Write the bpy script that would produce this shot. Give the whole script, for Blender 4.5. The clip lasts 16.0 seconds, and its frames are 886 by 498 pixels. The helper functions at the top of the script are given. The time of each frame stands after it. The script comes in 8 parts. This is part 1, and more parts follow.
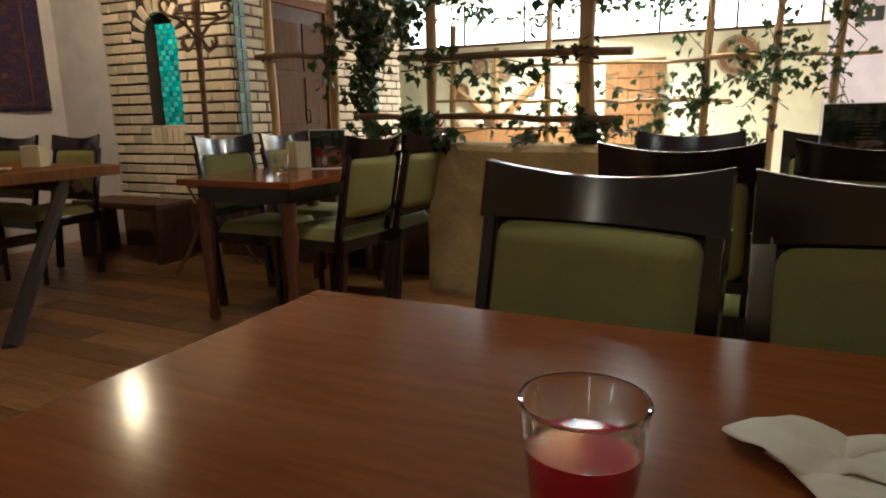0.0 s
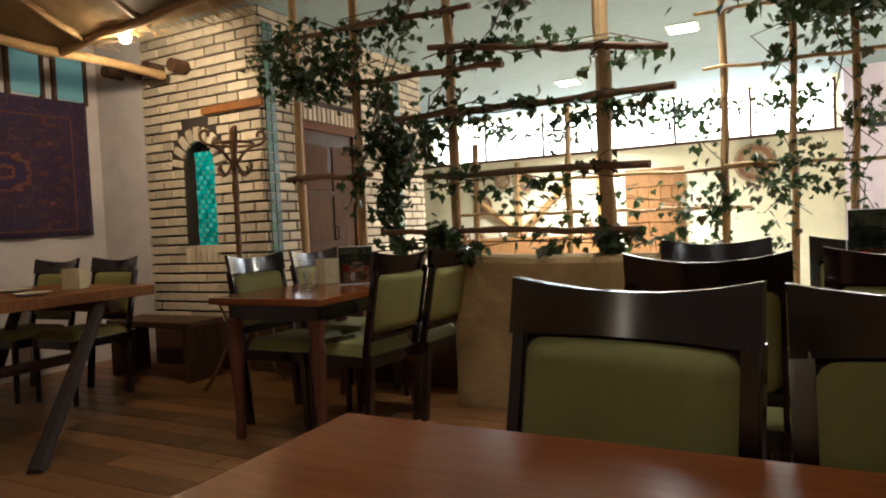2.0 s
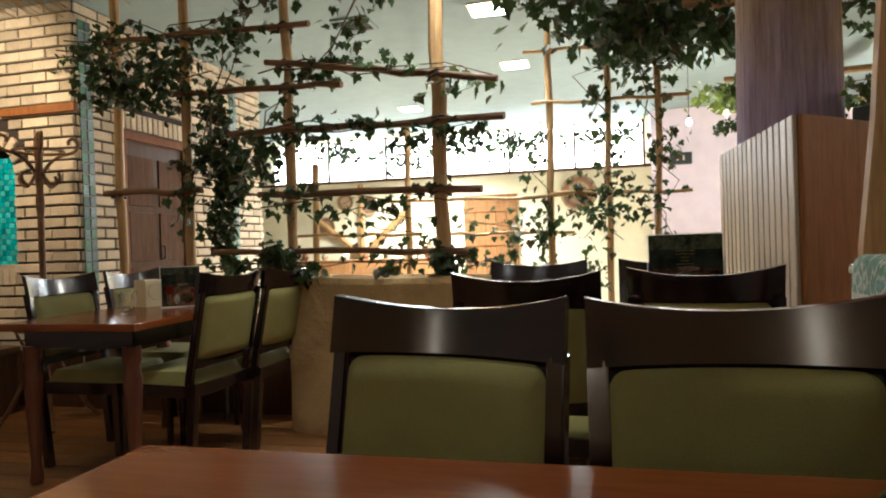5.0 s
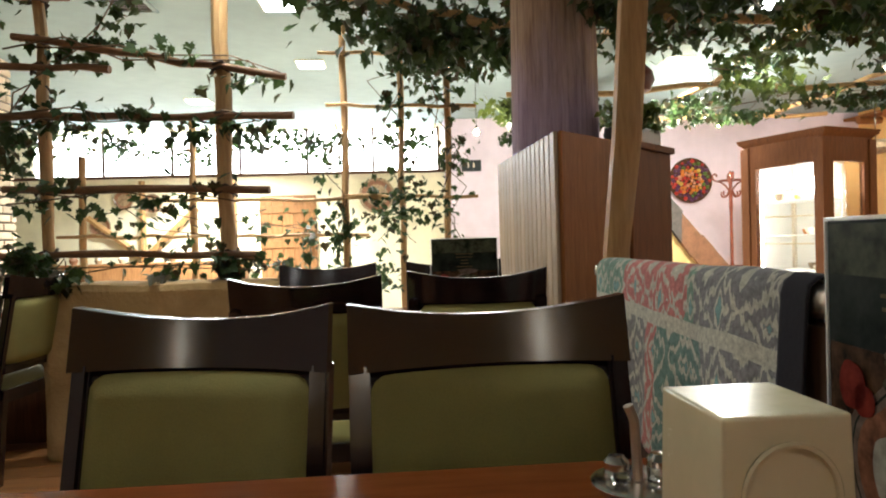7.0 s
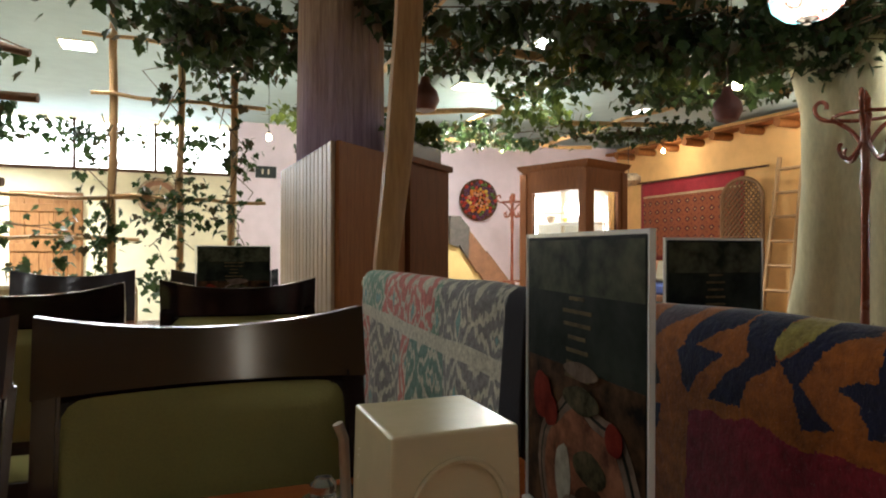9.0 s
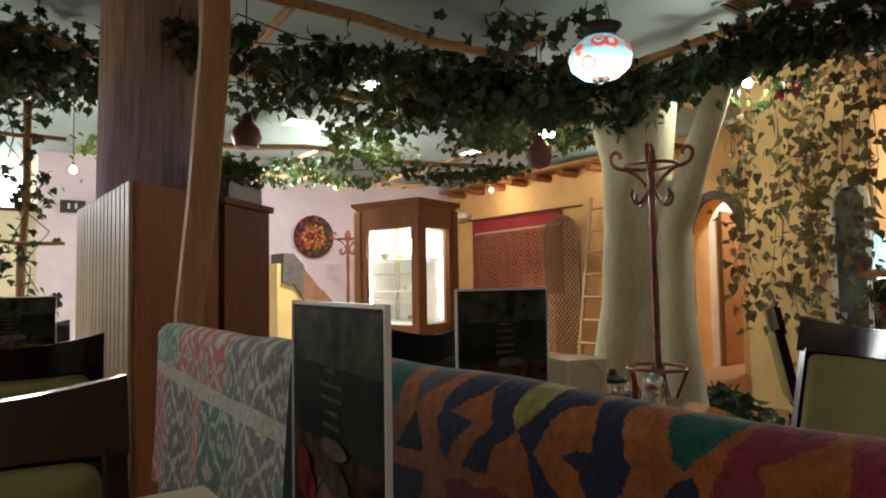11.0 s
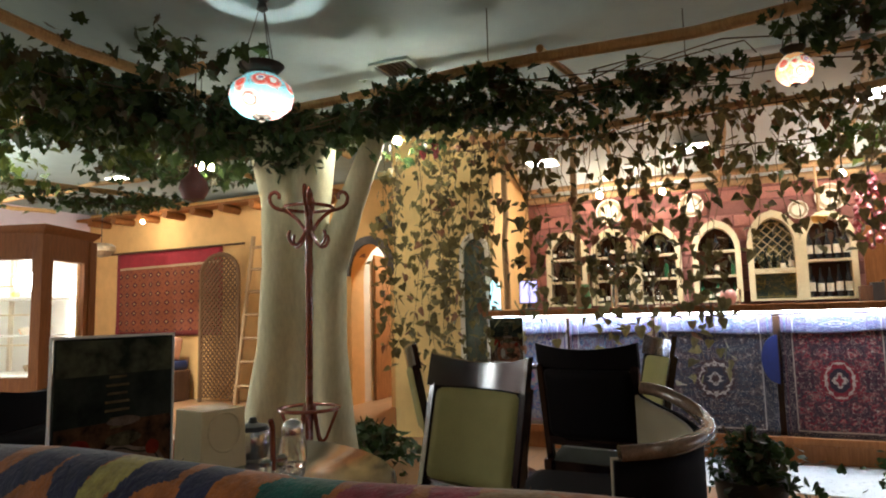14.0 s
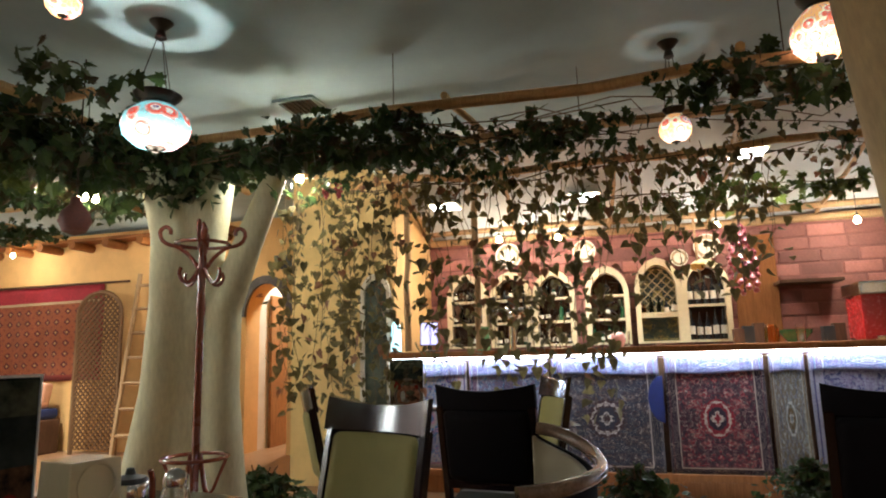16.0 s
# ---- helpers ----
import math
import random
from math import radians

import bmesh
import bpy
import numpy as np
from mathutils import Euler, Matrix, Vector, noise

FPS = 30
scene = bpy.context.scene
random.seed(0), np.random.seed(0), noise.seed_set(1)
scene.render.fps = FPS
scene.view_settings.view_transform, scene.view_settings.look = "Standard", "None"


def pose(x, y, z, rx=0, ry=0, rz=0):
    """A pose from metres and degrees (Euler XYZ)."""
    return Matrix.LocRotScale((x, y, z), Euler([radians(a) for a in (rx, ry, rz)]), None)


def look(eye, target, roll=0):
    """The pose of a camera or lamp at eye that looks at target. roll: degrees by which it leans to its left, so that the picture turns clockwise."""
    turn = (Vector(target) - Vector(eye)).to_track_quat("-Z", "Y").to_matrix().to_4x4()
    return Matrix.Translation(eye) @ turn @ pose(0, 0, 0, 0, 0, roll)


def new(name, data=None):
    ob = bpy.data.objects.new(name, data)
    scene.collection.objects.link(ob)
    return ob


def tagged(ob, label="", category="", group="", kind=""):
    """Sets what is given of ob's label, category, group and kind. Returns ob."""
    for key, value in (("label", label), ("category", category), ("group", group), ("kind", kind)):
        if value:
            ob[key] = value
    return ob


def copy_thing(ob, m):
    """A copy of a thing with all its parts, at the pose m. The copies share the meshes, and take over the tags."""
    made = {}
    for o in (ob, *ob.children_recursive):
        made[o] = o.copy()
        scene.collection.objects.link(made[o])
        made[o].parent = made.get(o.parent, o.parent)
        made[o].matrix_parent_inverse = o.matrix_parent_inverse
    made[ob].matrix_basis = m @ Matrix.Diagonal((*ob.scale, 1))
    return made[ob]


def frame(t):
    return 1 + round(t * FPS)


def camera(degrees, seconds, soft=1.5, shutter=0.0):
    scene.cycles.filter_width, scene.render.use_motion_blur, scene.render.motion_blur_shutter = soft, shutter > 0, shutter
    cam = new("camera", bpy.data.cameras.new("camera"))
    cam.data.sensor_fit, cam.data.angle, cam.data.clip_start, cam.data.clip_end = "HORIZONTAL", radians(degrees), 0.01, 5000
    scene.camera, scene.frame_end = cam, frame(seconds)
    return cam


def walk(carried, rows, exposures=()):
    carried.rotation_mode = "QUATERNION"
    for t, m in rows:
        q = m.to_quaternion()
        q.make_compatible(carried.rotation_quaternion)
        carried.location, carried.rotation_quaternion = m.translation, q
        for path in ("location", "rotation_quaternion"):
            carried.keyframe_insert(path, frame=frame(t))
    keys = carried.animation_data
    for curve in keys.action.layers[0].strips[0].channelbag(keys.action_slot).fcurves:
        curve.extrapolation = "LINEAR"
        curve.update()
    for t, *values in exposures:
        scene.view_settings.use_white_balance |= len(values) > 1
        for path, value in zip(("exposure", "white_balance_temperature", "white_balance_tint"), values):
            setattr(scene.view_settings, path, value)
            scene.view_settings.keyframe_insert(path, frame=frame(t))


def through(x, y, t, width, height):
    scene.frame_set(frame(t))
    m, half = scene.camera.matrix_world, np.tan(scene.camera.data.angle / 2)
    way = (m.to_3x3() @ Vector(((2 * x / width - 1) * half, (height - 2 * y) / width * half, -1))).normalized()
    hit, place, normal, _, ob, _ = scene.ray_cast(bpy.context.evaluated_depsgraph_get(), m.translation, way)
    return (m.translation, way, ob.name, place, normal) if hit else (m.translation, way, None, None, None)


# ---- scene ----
# camera and its way
cam = camera(69.6, 16.0, soft=2.0)
PATH = [
    (0.0, -0.000, -0.000, 1.039, 78.12, 1.02, 24.96),
    (0.5, -0.012, -0.010, 1.047, 81.85, 1.06, 26.80),
    (1.0, -0.008, -0.011, 1.053, 84.75, 1.78, 26.96),
    (1.5, 0.001, -0.010, 1.056, 86.90, 2.28, 26.51),
    (2.0, 0.001, -0.011, 1.057, 88.04, 2.60, 27.11),
    (2.5, 0.004, -0.014, 1.061, 88.63, 2.60, 26.61),
    (3.0, 0.007, -0.015, 1.058, 88.99, 3.06, 26.59),
    (3.2, 0.016, -0.033, 1.066, 89.06, 3.05, 26.24),
    (5.3, 0.042, 0.020, 1.043, 89.54, 1.87, 10.23),
    (5.5, 0.047, 0.019, 1.047, 89.50, 1.91, 8.03),
    (6.0, 0.062, 0.028, 1.050, 89.41, 1.60, 1.70),
    (6.5, 0.080, 0.034, 1.049, 89.11, 1.96, -0.47),
    (7.0, 0.100, 0.036, 1.050, 89.15, 1.70, -4.25),
    (7.5, 0.128, 0.049, 1.049, 89.13, 1.51, -9.42),
    (8.0, 0.159, 0.056, 1.044, 89.35, 0.88, -14.94),
    (8.5, 0.185, 0.057, 1.037, 89.65, 0.12, -18.87),
    (8.7, 0.194, 0.058, 1.039, 89.75, -0.04, -19.99),
    (10.8, 0.293, 0.041, 1.079, 92.66, 0.80, -34.67),
    (11.0, 0.296, 0.035, 1.079, 92.99, 0.95, -35.96),
    (11.5, 0.312, 0.022, 1.076, 93.30, 0.73, -45.06),
    (12.0, 0.330, 0.027, 1.080, 93.62, 2.38, -49.86),
    (12.5, 0.341, 0.027, 1.081, 94.04, 2.03, -53.71),
    (13.0, 0.347, 0.028, 1.076, 94.72, 1.53, -57.67),
    (13.5, 0.357, 0.030, 1.082, 95.29, 1.41, -62.10),
    (14.0, 0.368, 0.031, 1.085, 95.92, 1.38, -65.41),
    (14.5, 0.371, 0.033, 1.082, 96.82, 1.53, -68.76),
    (15.0, 0.369, 0.032, 1.083, 97.37, 1.52, -70.88),
    (15.5, 0.369, 0.034, 1.081, 97.97, 1.45, -72.77),
    (16.0, 0.374, 0.035, 1.079, 99.49, 1.48, -74.28),
]
walk(cam, [(t, pose(x, y, z, rx, ry, rz)) for t, x, y, z, rx, ry, rz in PATH],
     exposures=[(t, e, 5850, 5) for t, e in ((0.0, 1.0), (1.0, 1.05), (2.0, 0.92), (3.0, 1.06), (5.5, 1.18), (6.5, 1.25), (7.5, 1.42), (8.0, 1.22), (8.5, 0.92), (11.0, 0.70), (12.0, 0.84), (13.0, 0.86), (16.0, 1.01))])

# room sizes
H = 2.8            # ceiling
YB = 9.4           # far wall
XO = 7.2           # orange wall
XL = -5.3          # left wall

# dim evening indoors: only a trace of light from outside the room
world = bpy.data.worlds.new("world")
scene.world = world
world.use_nodes = True
world.node_tree.nodes["Background"].inputs[0].default_value = (1.0, 0.85, 0.7, 1)
world.node_tree.nodes["Background"].inputs[1].default_value = 0.02


def lamp(name, kind, at, power, colour=(1, 0.86, 0.68), size=0.3, target=None, spread=None, sy=None):
    d = bpy.data.lights.new(name, kind)
    d.energy, d.color = power, colour
    if kind == "AREA":
        d.size = size
        if sy:
            d.shape, d.size_y = "RECTANGLE", sy
        if spread:
            d.spread = radians(spread)
    elif kind == "SPOT":
        d.spot_size, d.spot_blend, d.shadow_soft_size = radians(spread or 90), 0.6, size
    else:
        d.shadow_soft_size = size
    ob = new(name, d)
    ob.matrix_world = look(at, target) if target else Matrix.Translation(at)
    return ob

# ---------------------------------------------------------------- materials
def nodes_of(name):
    m = bpy.data.materials.new(name)
    m.use_nodes = True
    nt = m.node_tree
    return m, nt, nt.nodes["Principled BSDF"]


def ramp(nt, fac, stops, constant=False):
    r = nt.nodes.new("ShaderNodeValToRGB")
    if constant:
        r.color_ramp.interpolation = "CONSTANT"
    e = r.color_ramp.elements
    while len(e) < len(stops):
        e.new(0.5)
    for k, (p, c) in enumerate(stops):
        e[k].position, e[k].color = p, (*c, 1)
    nt.links.new(fac, r.inputs[0])
    return r.outputs[0]


def noise_tex(nt, vec, scale, detail=4.0, rough=0.55, distort=0.0):
    n = nt.nodes.new("ShaderNodeTexNoise")
    n.inputs["Scale"].default_value, n.inputs["Detail"].default_value = scale, detail
    n.inputs["Roughness"].default_value, n.inputs["Distortion"].default_value = rough, distort
    if vec:
        nt.links.new(vec, n.inputs["Vector"])
    return n.outputs["Fac"]


def coords(nt, which="Object", scale=(1, 1, 1), rot=(0, 0, 0)):
    c = nt.nodes.new("ShaderNodeTexCoord")
    m = nt.nodes.new("ShaderNodeMapping")
    m.inputs["Scale"].default_value = scale
    m.inputs["Rotation"].default_value = [radians(a) for a in rot]
    nt.links.new(c.outputs[which], m.inputs["Vector"])
    return m.outputs[0]


def math_node(nt, op, a, b=None, c=None):
    n = nt.nodes.new("ShaderNodeMath")
    n.operation = op
    for k, v in enumerate((a, b, c)):
        if v is None:
            continue
        if isinstance(v, (int, float)):
            n.inputs[k].default_value = v
        else:
            nt.links.new(v, n.inputs[k])
    return n.outputs[0]


def mix(nt, fac, a, b, how="MIX"):
    n = nt.nodes.new("ShaderNodeMix")
    n.data_type, n.blend_type = "RGBA", how
    for sock, v in ((n.inputs[0], fac), (n.inputs[6], a), (n.inputs[7], b)):
        if isinstance(v, (int, float)):
            sock.default_value = v
        elif isinstance(v, tuple):
            sock.default_value = (*v[:3], 1)
        else:
            nt.links.new(v, sock)
    return n.outputs[2]


def bump(nt, bsdf, height, strength=0.3, distance=0.01):
    b = nt.nodes.new("ShaderNodeBump")
    b.inputs["Strength"].default_value, b.inputs["Distance"].default_value = strength, distance
    nt.links.new(height, b.inputs["Height"])
    nt.links.new(b.outputs[0], bsdf.inputs["Normal"])


def vary(c, k):
    return tuple(max(0.0, min(1.0, v * k)) for v in c)


def surface(name, colour, rough=0.6, metal=0.0, grain=40.0, stain=2.5, amount=0.25, relief=0.2, coat=0.0, rand=0.0, stretch=(1, 1, 1), depth=0.004):
    """A general material: colour varied by broad stains and fine grain, with relief."""
    m, nt, p = nodes_of(name)
    v = coords(nt, "Object", stretch)
    big, fine = noise_tex(nt, v, stain, 3), noise_tex(nt, v, grain, 5, 0.6)
    c = ramp(nt, big, [(0.3, vary(colour, 1 - amount)), (0.7, vary(colour, 1 + amount))])
    c = mix(nt, 0.35, c, ramp(nt, fine, [(0.3, vary(colour, 1 - 1.6 * amount)), (0.7, vary(colour, 1 + 1.2 * amount))]))
    if rand:
        info = nt.nodes.new("ShaderNodeObjectInfo")
        c = mix(nt, 1.0, c, ramp(nt, info.outputs["Random"], [(0, (1 - rand,) * 3), (1, (1 + 0.4 * rand,) * 3)]), "MULTIPLY")
    nt.links.new(c, p.inputs["Base Color"])
    r = math_node(nt, "MULTIPLY_ADD", fine, 0.25, rough - 0.12)
    nt.links.new(r, p.inputs["Roughness"])
    p.inputs["Metallic"].default_value = metal
    p.inputs["Coat Weight"].default_value = coat
    p.inputs["Coat Roughness"].default_value = 0.15
    if relief:
        bump(nt, p, fine, relief, depth)
    return m


def wood(name, dark, light, rough=0.35, along=0, scale=1.0, coat=0.2, rand=0.0, smudge=0.22):
    """Wood with streaks along one axis of the thing."""
    m, nt, p = nodes_of(name)
    s = [14 * scale] * 3
    s[along] = 1.2 * scale
    v = coords(nt, "Object", tuple(s))
    streak = noise_tex(nt, v, 2.2, 6, 0.65, 0.8)
    fine = noise_tex(nt, v, 9.0, 4, 0.7)
    c = ramp(nt, streak, [(0.28, dark), (0.72, light)])
    c = mix(nt, 0.3, c, ramp(nt, fine, [(0.35, vary(dark, 0.7)), (0.65, vary(light, 1.1))]))
    if rand:
        info = nt.nodes.new("ShaderNodeObjectInfo")
        c = mix(nt, 1.0, c, ramp(nt, info.outputs["Random"], [(0, (1 - rand,) * 3), (1, (1 + 0.3 * rand,) * 3)]), "MULTIPLY")
    nt.links.new(c, p.inputs["Base Color"])
    smear = noise_tex(nt, coords(nt, "Object"), 5.0, 3)
    nt.links.new(math_node(nt, "MULTIPLY_ADD", smear, smudge, rough - 0.45 * smudge), p.inputs["Roughness"])
    p.inputs["Coat Weight"].default_value, p.inputs["Coat Roughness"].default_value = coat, 0.12
    p.inputs["Specular IOR Level"].default_value = 0.5 if coat > 0.15 else 0.22
    bump(nt, p, fine, 0.12 if smudge > 0.1 else 0.03, 0.002)
    return m


def plaster(name, colour, amount=0.16, relief=0.5):
    m, nt, p = nodes_of(name)
    v = coords(nt, "Object")
    big, mid, fine = noise_tex(nt, v, 0.9, 4, 0.6, 0.4), noise_tex(nt, v, 6, 5, 0.6), noise_tex(nt, v, 60, 4)
    c = ramp(nt, big, [(0.3, vary(colour, 1 - amount)), (0.7, vary(colour, 1 + amount * 0.7))])
    c = mix(nt, 0.3, c, ramp(nt, mid, [(0.35, vary(colour, 1 - 2 * amount)), (0.65, vary(colour, 1.08))]))
    nt.links.new(c, p.inputs["Base Color"])
    p.inputs["Roughness"].default_value = 0.85
    bump(nt, p, math_node(nt, "MULTIPLY_ADD", fine, 0.3, mid), relief, 0.012)
    return m


def glow(name, colour, strength):
    m, nt, p = nodes_of(name)
    p.inputs["Base Color"].default_value = (*colour, 1)
    p.inputs["Emission Color"].default_value = (*colour, 1)
    p.inputs["Emission Strength"].default_value = strength
    return m


def glassy(name, colour=(1, 1, 1), rough=0.02, ior=1.45):
    m, nt, p = nodes_of(name)
    p.inputs["Base Color"].default_value = (*colour, 1)
    p.inputs["Roughness"].default_value, p.inputs["IOR"].default_value = rough, ior
    p.inputs["Transmission Weight"].default_value = 1.0
    return m


# ---------------------------------------------------------------- mesh helpers
def finish(bm, name, mat, smooth=True, angle=40):
    bmesh.ops.recalc_face_normals(bm, faces=bm.faces)
    me = bpy.data.meshes.new(name)
    if smooth:
        flat = bm.faces.layers.int.get("flat")
        for f in bm.faces:
            f.smooth = not (flat and f[flat])
        for e in bm.edges:
            if len(e.link_faces) == 2 and e.calc_face_angle(0) > radians(angle):
                e.smooth = False
    if bm.faces.layers.int.get("flat"):
        bm.faces.layers.int.remove(bm.faces.layers.int["flat"])
    bm.to_mesh(me)
    bm.free()
    if mat:
        me.materials.append(mat)
    return me


def part(name, bm, mat, parent=None, label="", m=None, smooth=True, kind=""):
    """Links a bmesh as one mesh object under a thing or under a part."""
    ob = new(name, finish(bm, name, mat, smooth))
    if parent:
        ob.parent = parent
    if m is not None:
        ob.matrix_basis = m
    return tagged(ob, label, kind=kind)


def thing(name, label, category, m=None, group="", kind=""):
    ob = new(name)
    ob.empty_display_size = 0.05
    if m is not None:
        ob.matrix_basis = m
    return tagged(ob, label, category, group, kind)


def single(name, bm, mat, label, category, m=None, group="", kind="", smooth=True):
    ob = new(name, finish(bm, name, mat, smooth))
    if m is not None:
        ob.matrix_basis = m
    return tagged(ob, label, category, group, kind)


def box(bm, x0, y0, z0, x1, y1, z1, bevel=0.0, m=None, seg=2):
    flat = bm.faces.layers.int.get("flat") or bm.faces.layers.int.new("flat")
    vs = bmesh.ops.create_cube(bm, size=1)["verts"]
    for v in vs:
        v.co = Vector(((x0, x1)[v.co.x > 0], (y0, y1)[v.co.y > 0], (z0, z1)[v.co.z > 0]))
    if bevel:
        es = list({e for v in vs for e in v.link_edges})
        out = bmesh.ops.bevel(bm, geom=es, offset=bevel, segments=seg, affect="EDGES", profile=0.6)
        vs = list({v for f in out["faces"] for v in f.verts} | {v for v in vs if v.is_valid})
    for f in {f for v in vs for f in v.link_faces}:      # the six broad faces stay flat beside their rounded edges
        f.normal_update()
        f[flat] = int(max(abs(q) for q in f.normal) > 0.9999)
    if m is not None:
        bmesh.ops.transform(bm, matrix=m, verts=vs)
    return vs


def B(*a, **k):
    bm = bmesh.new()
    box(bm, *a, **k)
    return bm


def tube(bm, pts, radii, n=8, cap=True):
    """A tube along points, with a radius at each."""
    pts = [Vector(p) for p in pts]
    if isinstance(radii, (int, float)):
        radii = [radii] * len(pts)
    rings = []
    ref = None
    for k, p in enumerate(pts):
        d = (pts[min(k + 1, len(pts) - 1)] - pts[max(k - 1, 0)]).normalized()
        if ref is None:
            ref = d.orthogonal().normalized()
        ref = (ref - d * ref.dot(d))
        ref = ref.normalized() if ref.length > 1e-6 else d.orthogonal().normalized()
        side = d.cross(ref)
        rings.append([bm.verts.new(p + radii[k] * (math.cos(2 * math.pi * a / n) * ref + math.sin(2 * math.pi * a / n) * side)) for a in range(n)])
    for a, b in zip(rings, rings[1:]):
        for k in range(n):
            bm.faces.new((a[k], a[(k + 1) % n], b[(k + 1) % n], b[k]))
    if cap:
        bm.faces.new(rings[0][::-1])
        bm.faces.new(rings[-1])
    return bm


def T(pts, radii, n=8):
    return tube(bmesh.new(), pts, radii, n)


def lathe(bm, profile, n=24, at=(0, 0, 0)):
    """Turns a profile of (radius, z) round the z axis; open where the radius stays above zero."""
    at = Vector(at)
    rings = []
    for r, z in profile:
        if r < 1e-6:
            rings.append([bm.verts.new(at + Vector((0, 0, z)))])
        else:
            rings.append([bm.verts.new(at + Vector((r * math.cos(2 * math.pi * k / n), r * math.sin(2 * math.pi * k / n), z))) for k in range(n)])
    for a, b in zip(rings, rings[1:]):
        for k in range(n):
            q = [a[k % len(a)], a[(k + 1) % len(a)], b[(k + 1) % len(b)], b[k % len(b)]]
            q = list(dict.fromkeys(q))
            if len(q) > 2:
                bm.faces.new(q)
    return bm


def flowing(pts, n=4):
    """Points on a smooth curve through the given ones."""
    p = [Vector(q) for q in pts]
    out = []
    for i in range(len(p) - 1):
        a, b, c, d = p[max(i - 1, 0)], p[i], p[i + 1], p[min(i + 2, len(p) - 1)]
        for k in range(n):
            t = k / n
            out.append(0.5 * (2 * b + (c - a) * t + (2 * a - 5 * b + 4 * c - d) * t * t + (3 * b - a - 3 * c + d) * t ** 3))
    return out + [p[-1]]


def L(profile, n=24, at=(0, 0, 0)):
    return lathe(bmesh.new(), profile, n, at)


def prism(bm, outline, y0, y1, m=None):
    """An outline of (x, z) points, extruded from y0 to y1."""
    a = [bm.verts.new((x, y0, z)) for x, z in outline]
    b = [bm.verts.new((x, y1, z)) for x, z in outline]
    bm.faces.new(a)
    bm.faces.new(b[::-1])
    n = len(outline)
    for k in range(n):
        bm.faces.new((a[k], b[k], b[(k + 1) % n], a[(k + 1) % n]))
    if m is not None:
        bmesh.ops.transform(bm, matrix=m, verts=a + b)
    return bm


def grid_sheet(nu, nv, fn):
    """A sheet of nu x nv cells with UVs; fn(u, v) gives the place."""
    bm = bmesh.new()
    uv = bm.loops.layers.uv.new("UVMap")
    rows = [[bm.verts.new(fn(i / nu, j / nv)) for i in range(nu + 1)] for j in range(nv + 1)]
    for j in range(nv):
        for i in range(nu):
            f = bm.faces.new((rows[j][i], rows[j][i + 1], rows[j + 1][i + 1], rows[j + 1][i]))
            for lp, (a, b) in zip(f.loops, ((i, j), (i + 1, j), (i + 1, j + 1), (i, j + 1))):
                lp[uv].uv = (a / nu, b / nv)
    return bm


def thicken(ob, d):
    s = ob.modifiers.new("thickness", "SOLIDIFY")
    s.thickness, s.offset = d, 0
    return ob


# ---------------------------------------------------------------- leaves
IVY = [(0.0, 0.0), (0.20, -0.13), (0.42, -0.02), (0.47, 0.18), (0.36, 0.34), (0.33, 0.52), (0.16, 0.66), (0.0, 0.88), (-0.16, 0.66), (-0.33, 0.52), (-0.36, 0.34), (-0.47, 0.18), (-0.42, -0.02), (-0.20, -0.13)]
GRAPE = [(0.0, 0.0), (0.15, -0.17), (0.34, -0.15), (0.29, 0.01), (0.54, 0.07), (0.43, 0.22), (0.51, 0.43), (0.29, 0.39), (0.21, 0.58), (0.0, 0.90), (-0.21, 0.58), (-0.29, 0.39), (-0.51, 0.43), (-0.43, 0.22), (-0.54, 0.07), (-0.29, 0.01), (-0.34, -0.15), (-0.15, -0.17)]
HEART = [(0.0, 0.0), (0.22, -0.12), (0.42, 0.08), (0.36, 0.38), (0.16, 0.72), (0.0, 0.98), (-0.16, 0.72), (-0.36, 0.38), (-0.42, 0.08), (-0.22, -0.12)]


def leaves_mesh(name, places, sizes, mat, seed=1, outline=IVY, droop=0.6):
    """Many single leaves in one mesh: each a lobed, folded blade, hanging at its own angle."""
    rng = np.random.default_rng(seed)
    places = np.asarray(places, float)
    n, k = len(places), len(outline)
    sizes = np.broadcast_to(sizes, n) * rng.uniform(0.65, 1.25, n)
    o = np.array([(x, y, 0.16 * abs(x) - 0.12 * y * y) for x, y in outline] + [(0, 0.3, -0.03)])
    yaw, tilt, spin = rng.uniform(0, 2 * np.pi, n), rng.normal(-droop, 0.6, n), rng.normal(0, 0.6, n)
    p = o[None] * sizes[:, None, None]
    cs, sn = np.cos(spin)[:, None], np.sin(spin)[:, None]
    x, z = p[..., 0] * cs - p[..., 2] * sn, p[..., 0] * sn + p[..., 2] * cs
    y = p[..., 1]
    cs, sn = np.cos(tilt)[:, None], np.sin(tilt)[:, None]
    y, z = y * cs - z * sn, y * sn + z * cs
    cs, sn = np.cos(yaw)[:, None], np.sin(yaw)[:, None]
    x, y = x * cs - y * sn, x * sn + y * cs
    verts = (np.stack([x, y, z], -1) + places[:, None]).reshape(-1, 3)
    base = (np.arange(n) * (k + 1))[:, None, None]
    tri = np.array([(i, (i + 1) % k, k) for i in range(k)])[None]
    faces = (tri + base).reshape(-1, 3)
    me = bpy.data.meshes.new(name)
    me.from_pydata(verts.tolist(), [], faces.tolist())
    me.materials.append(mat)
    return me


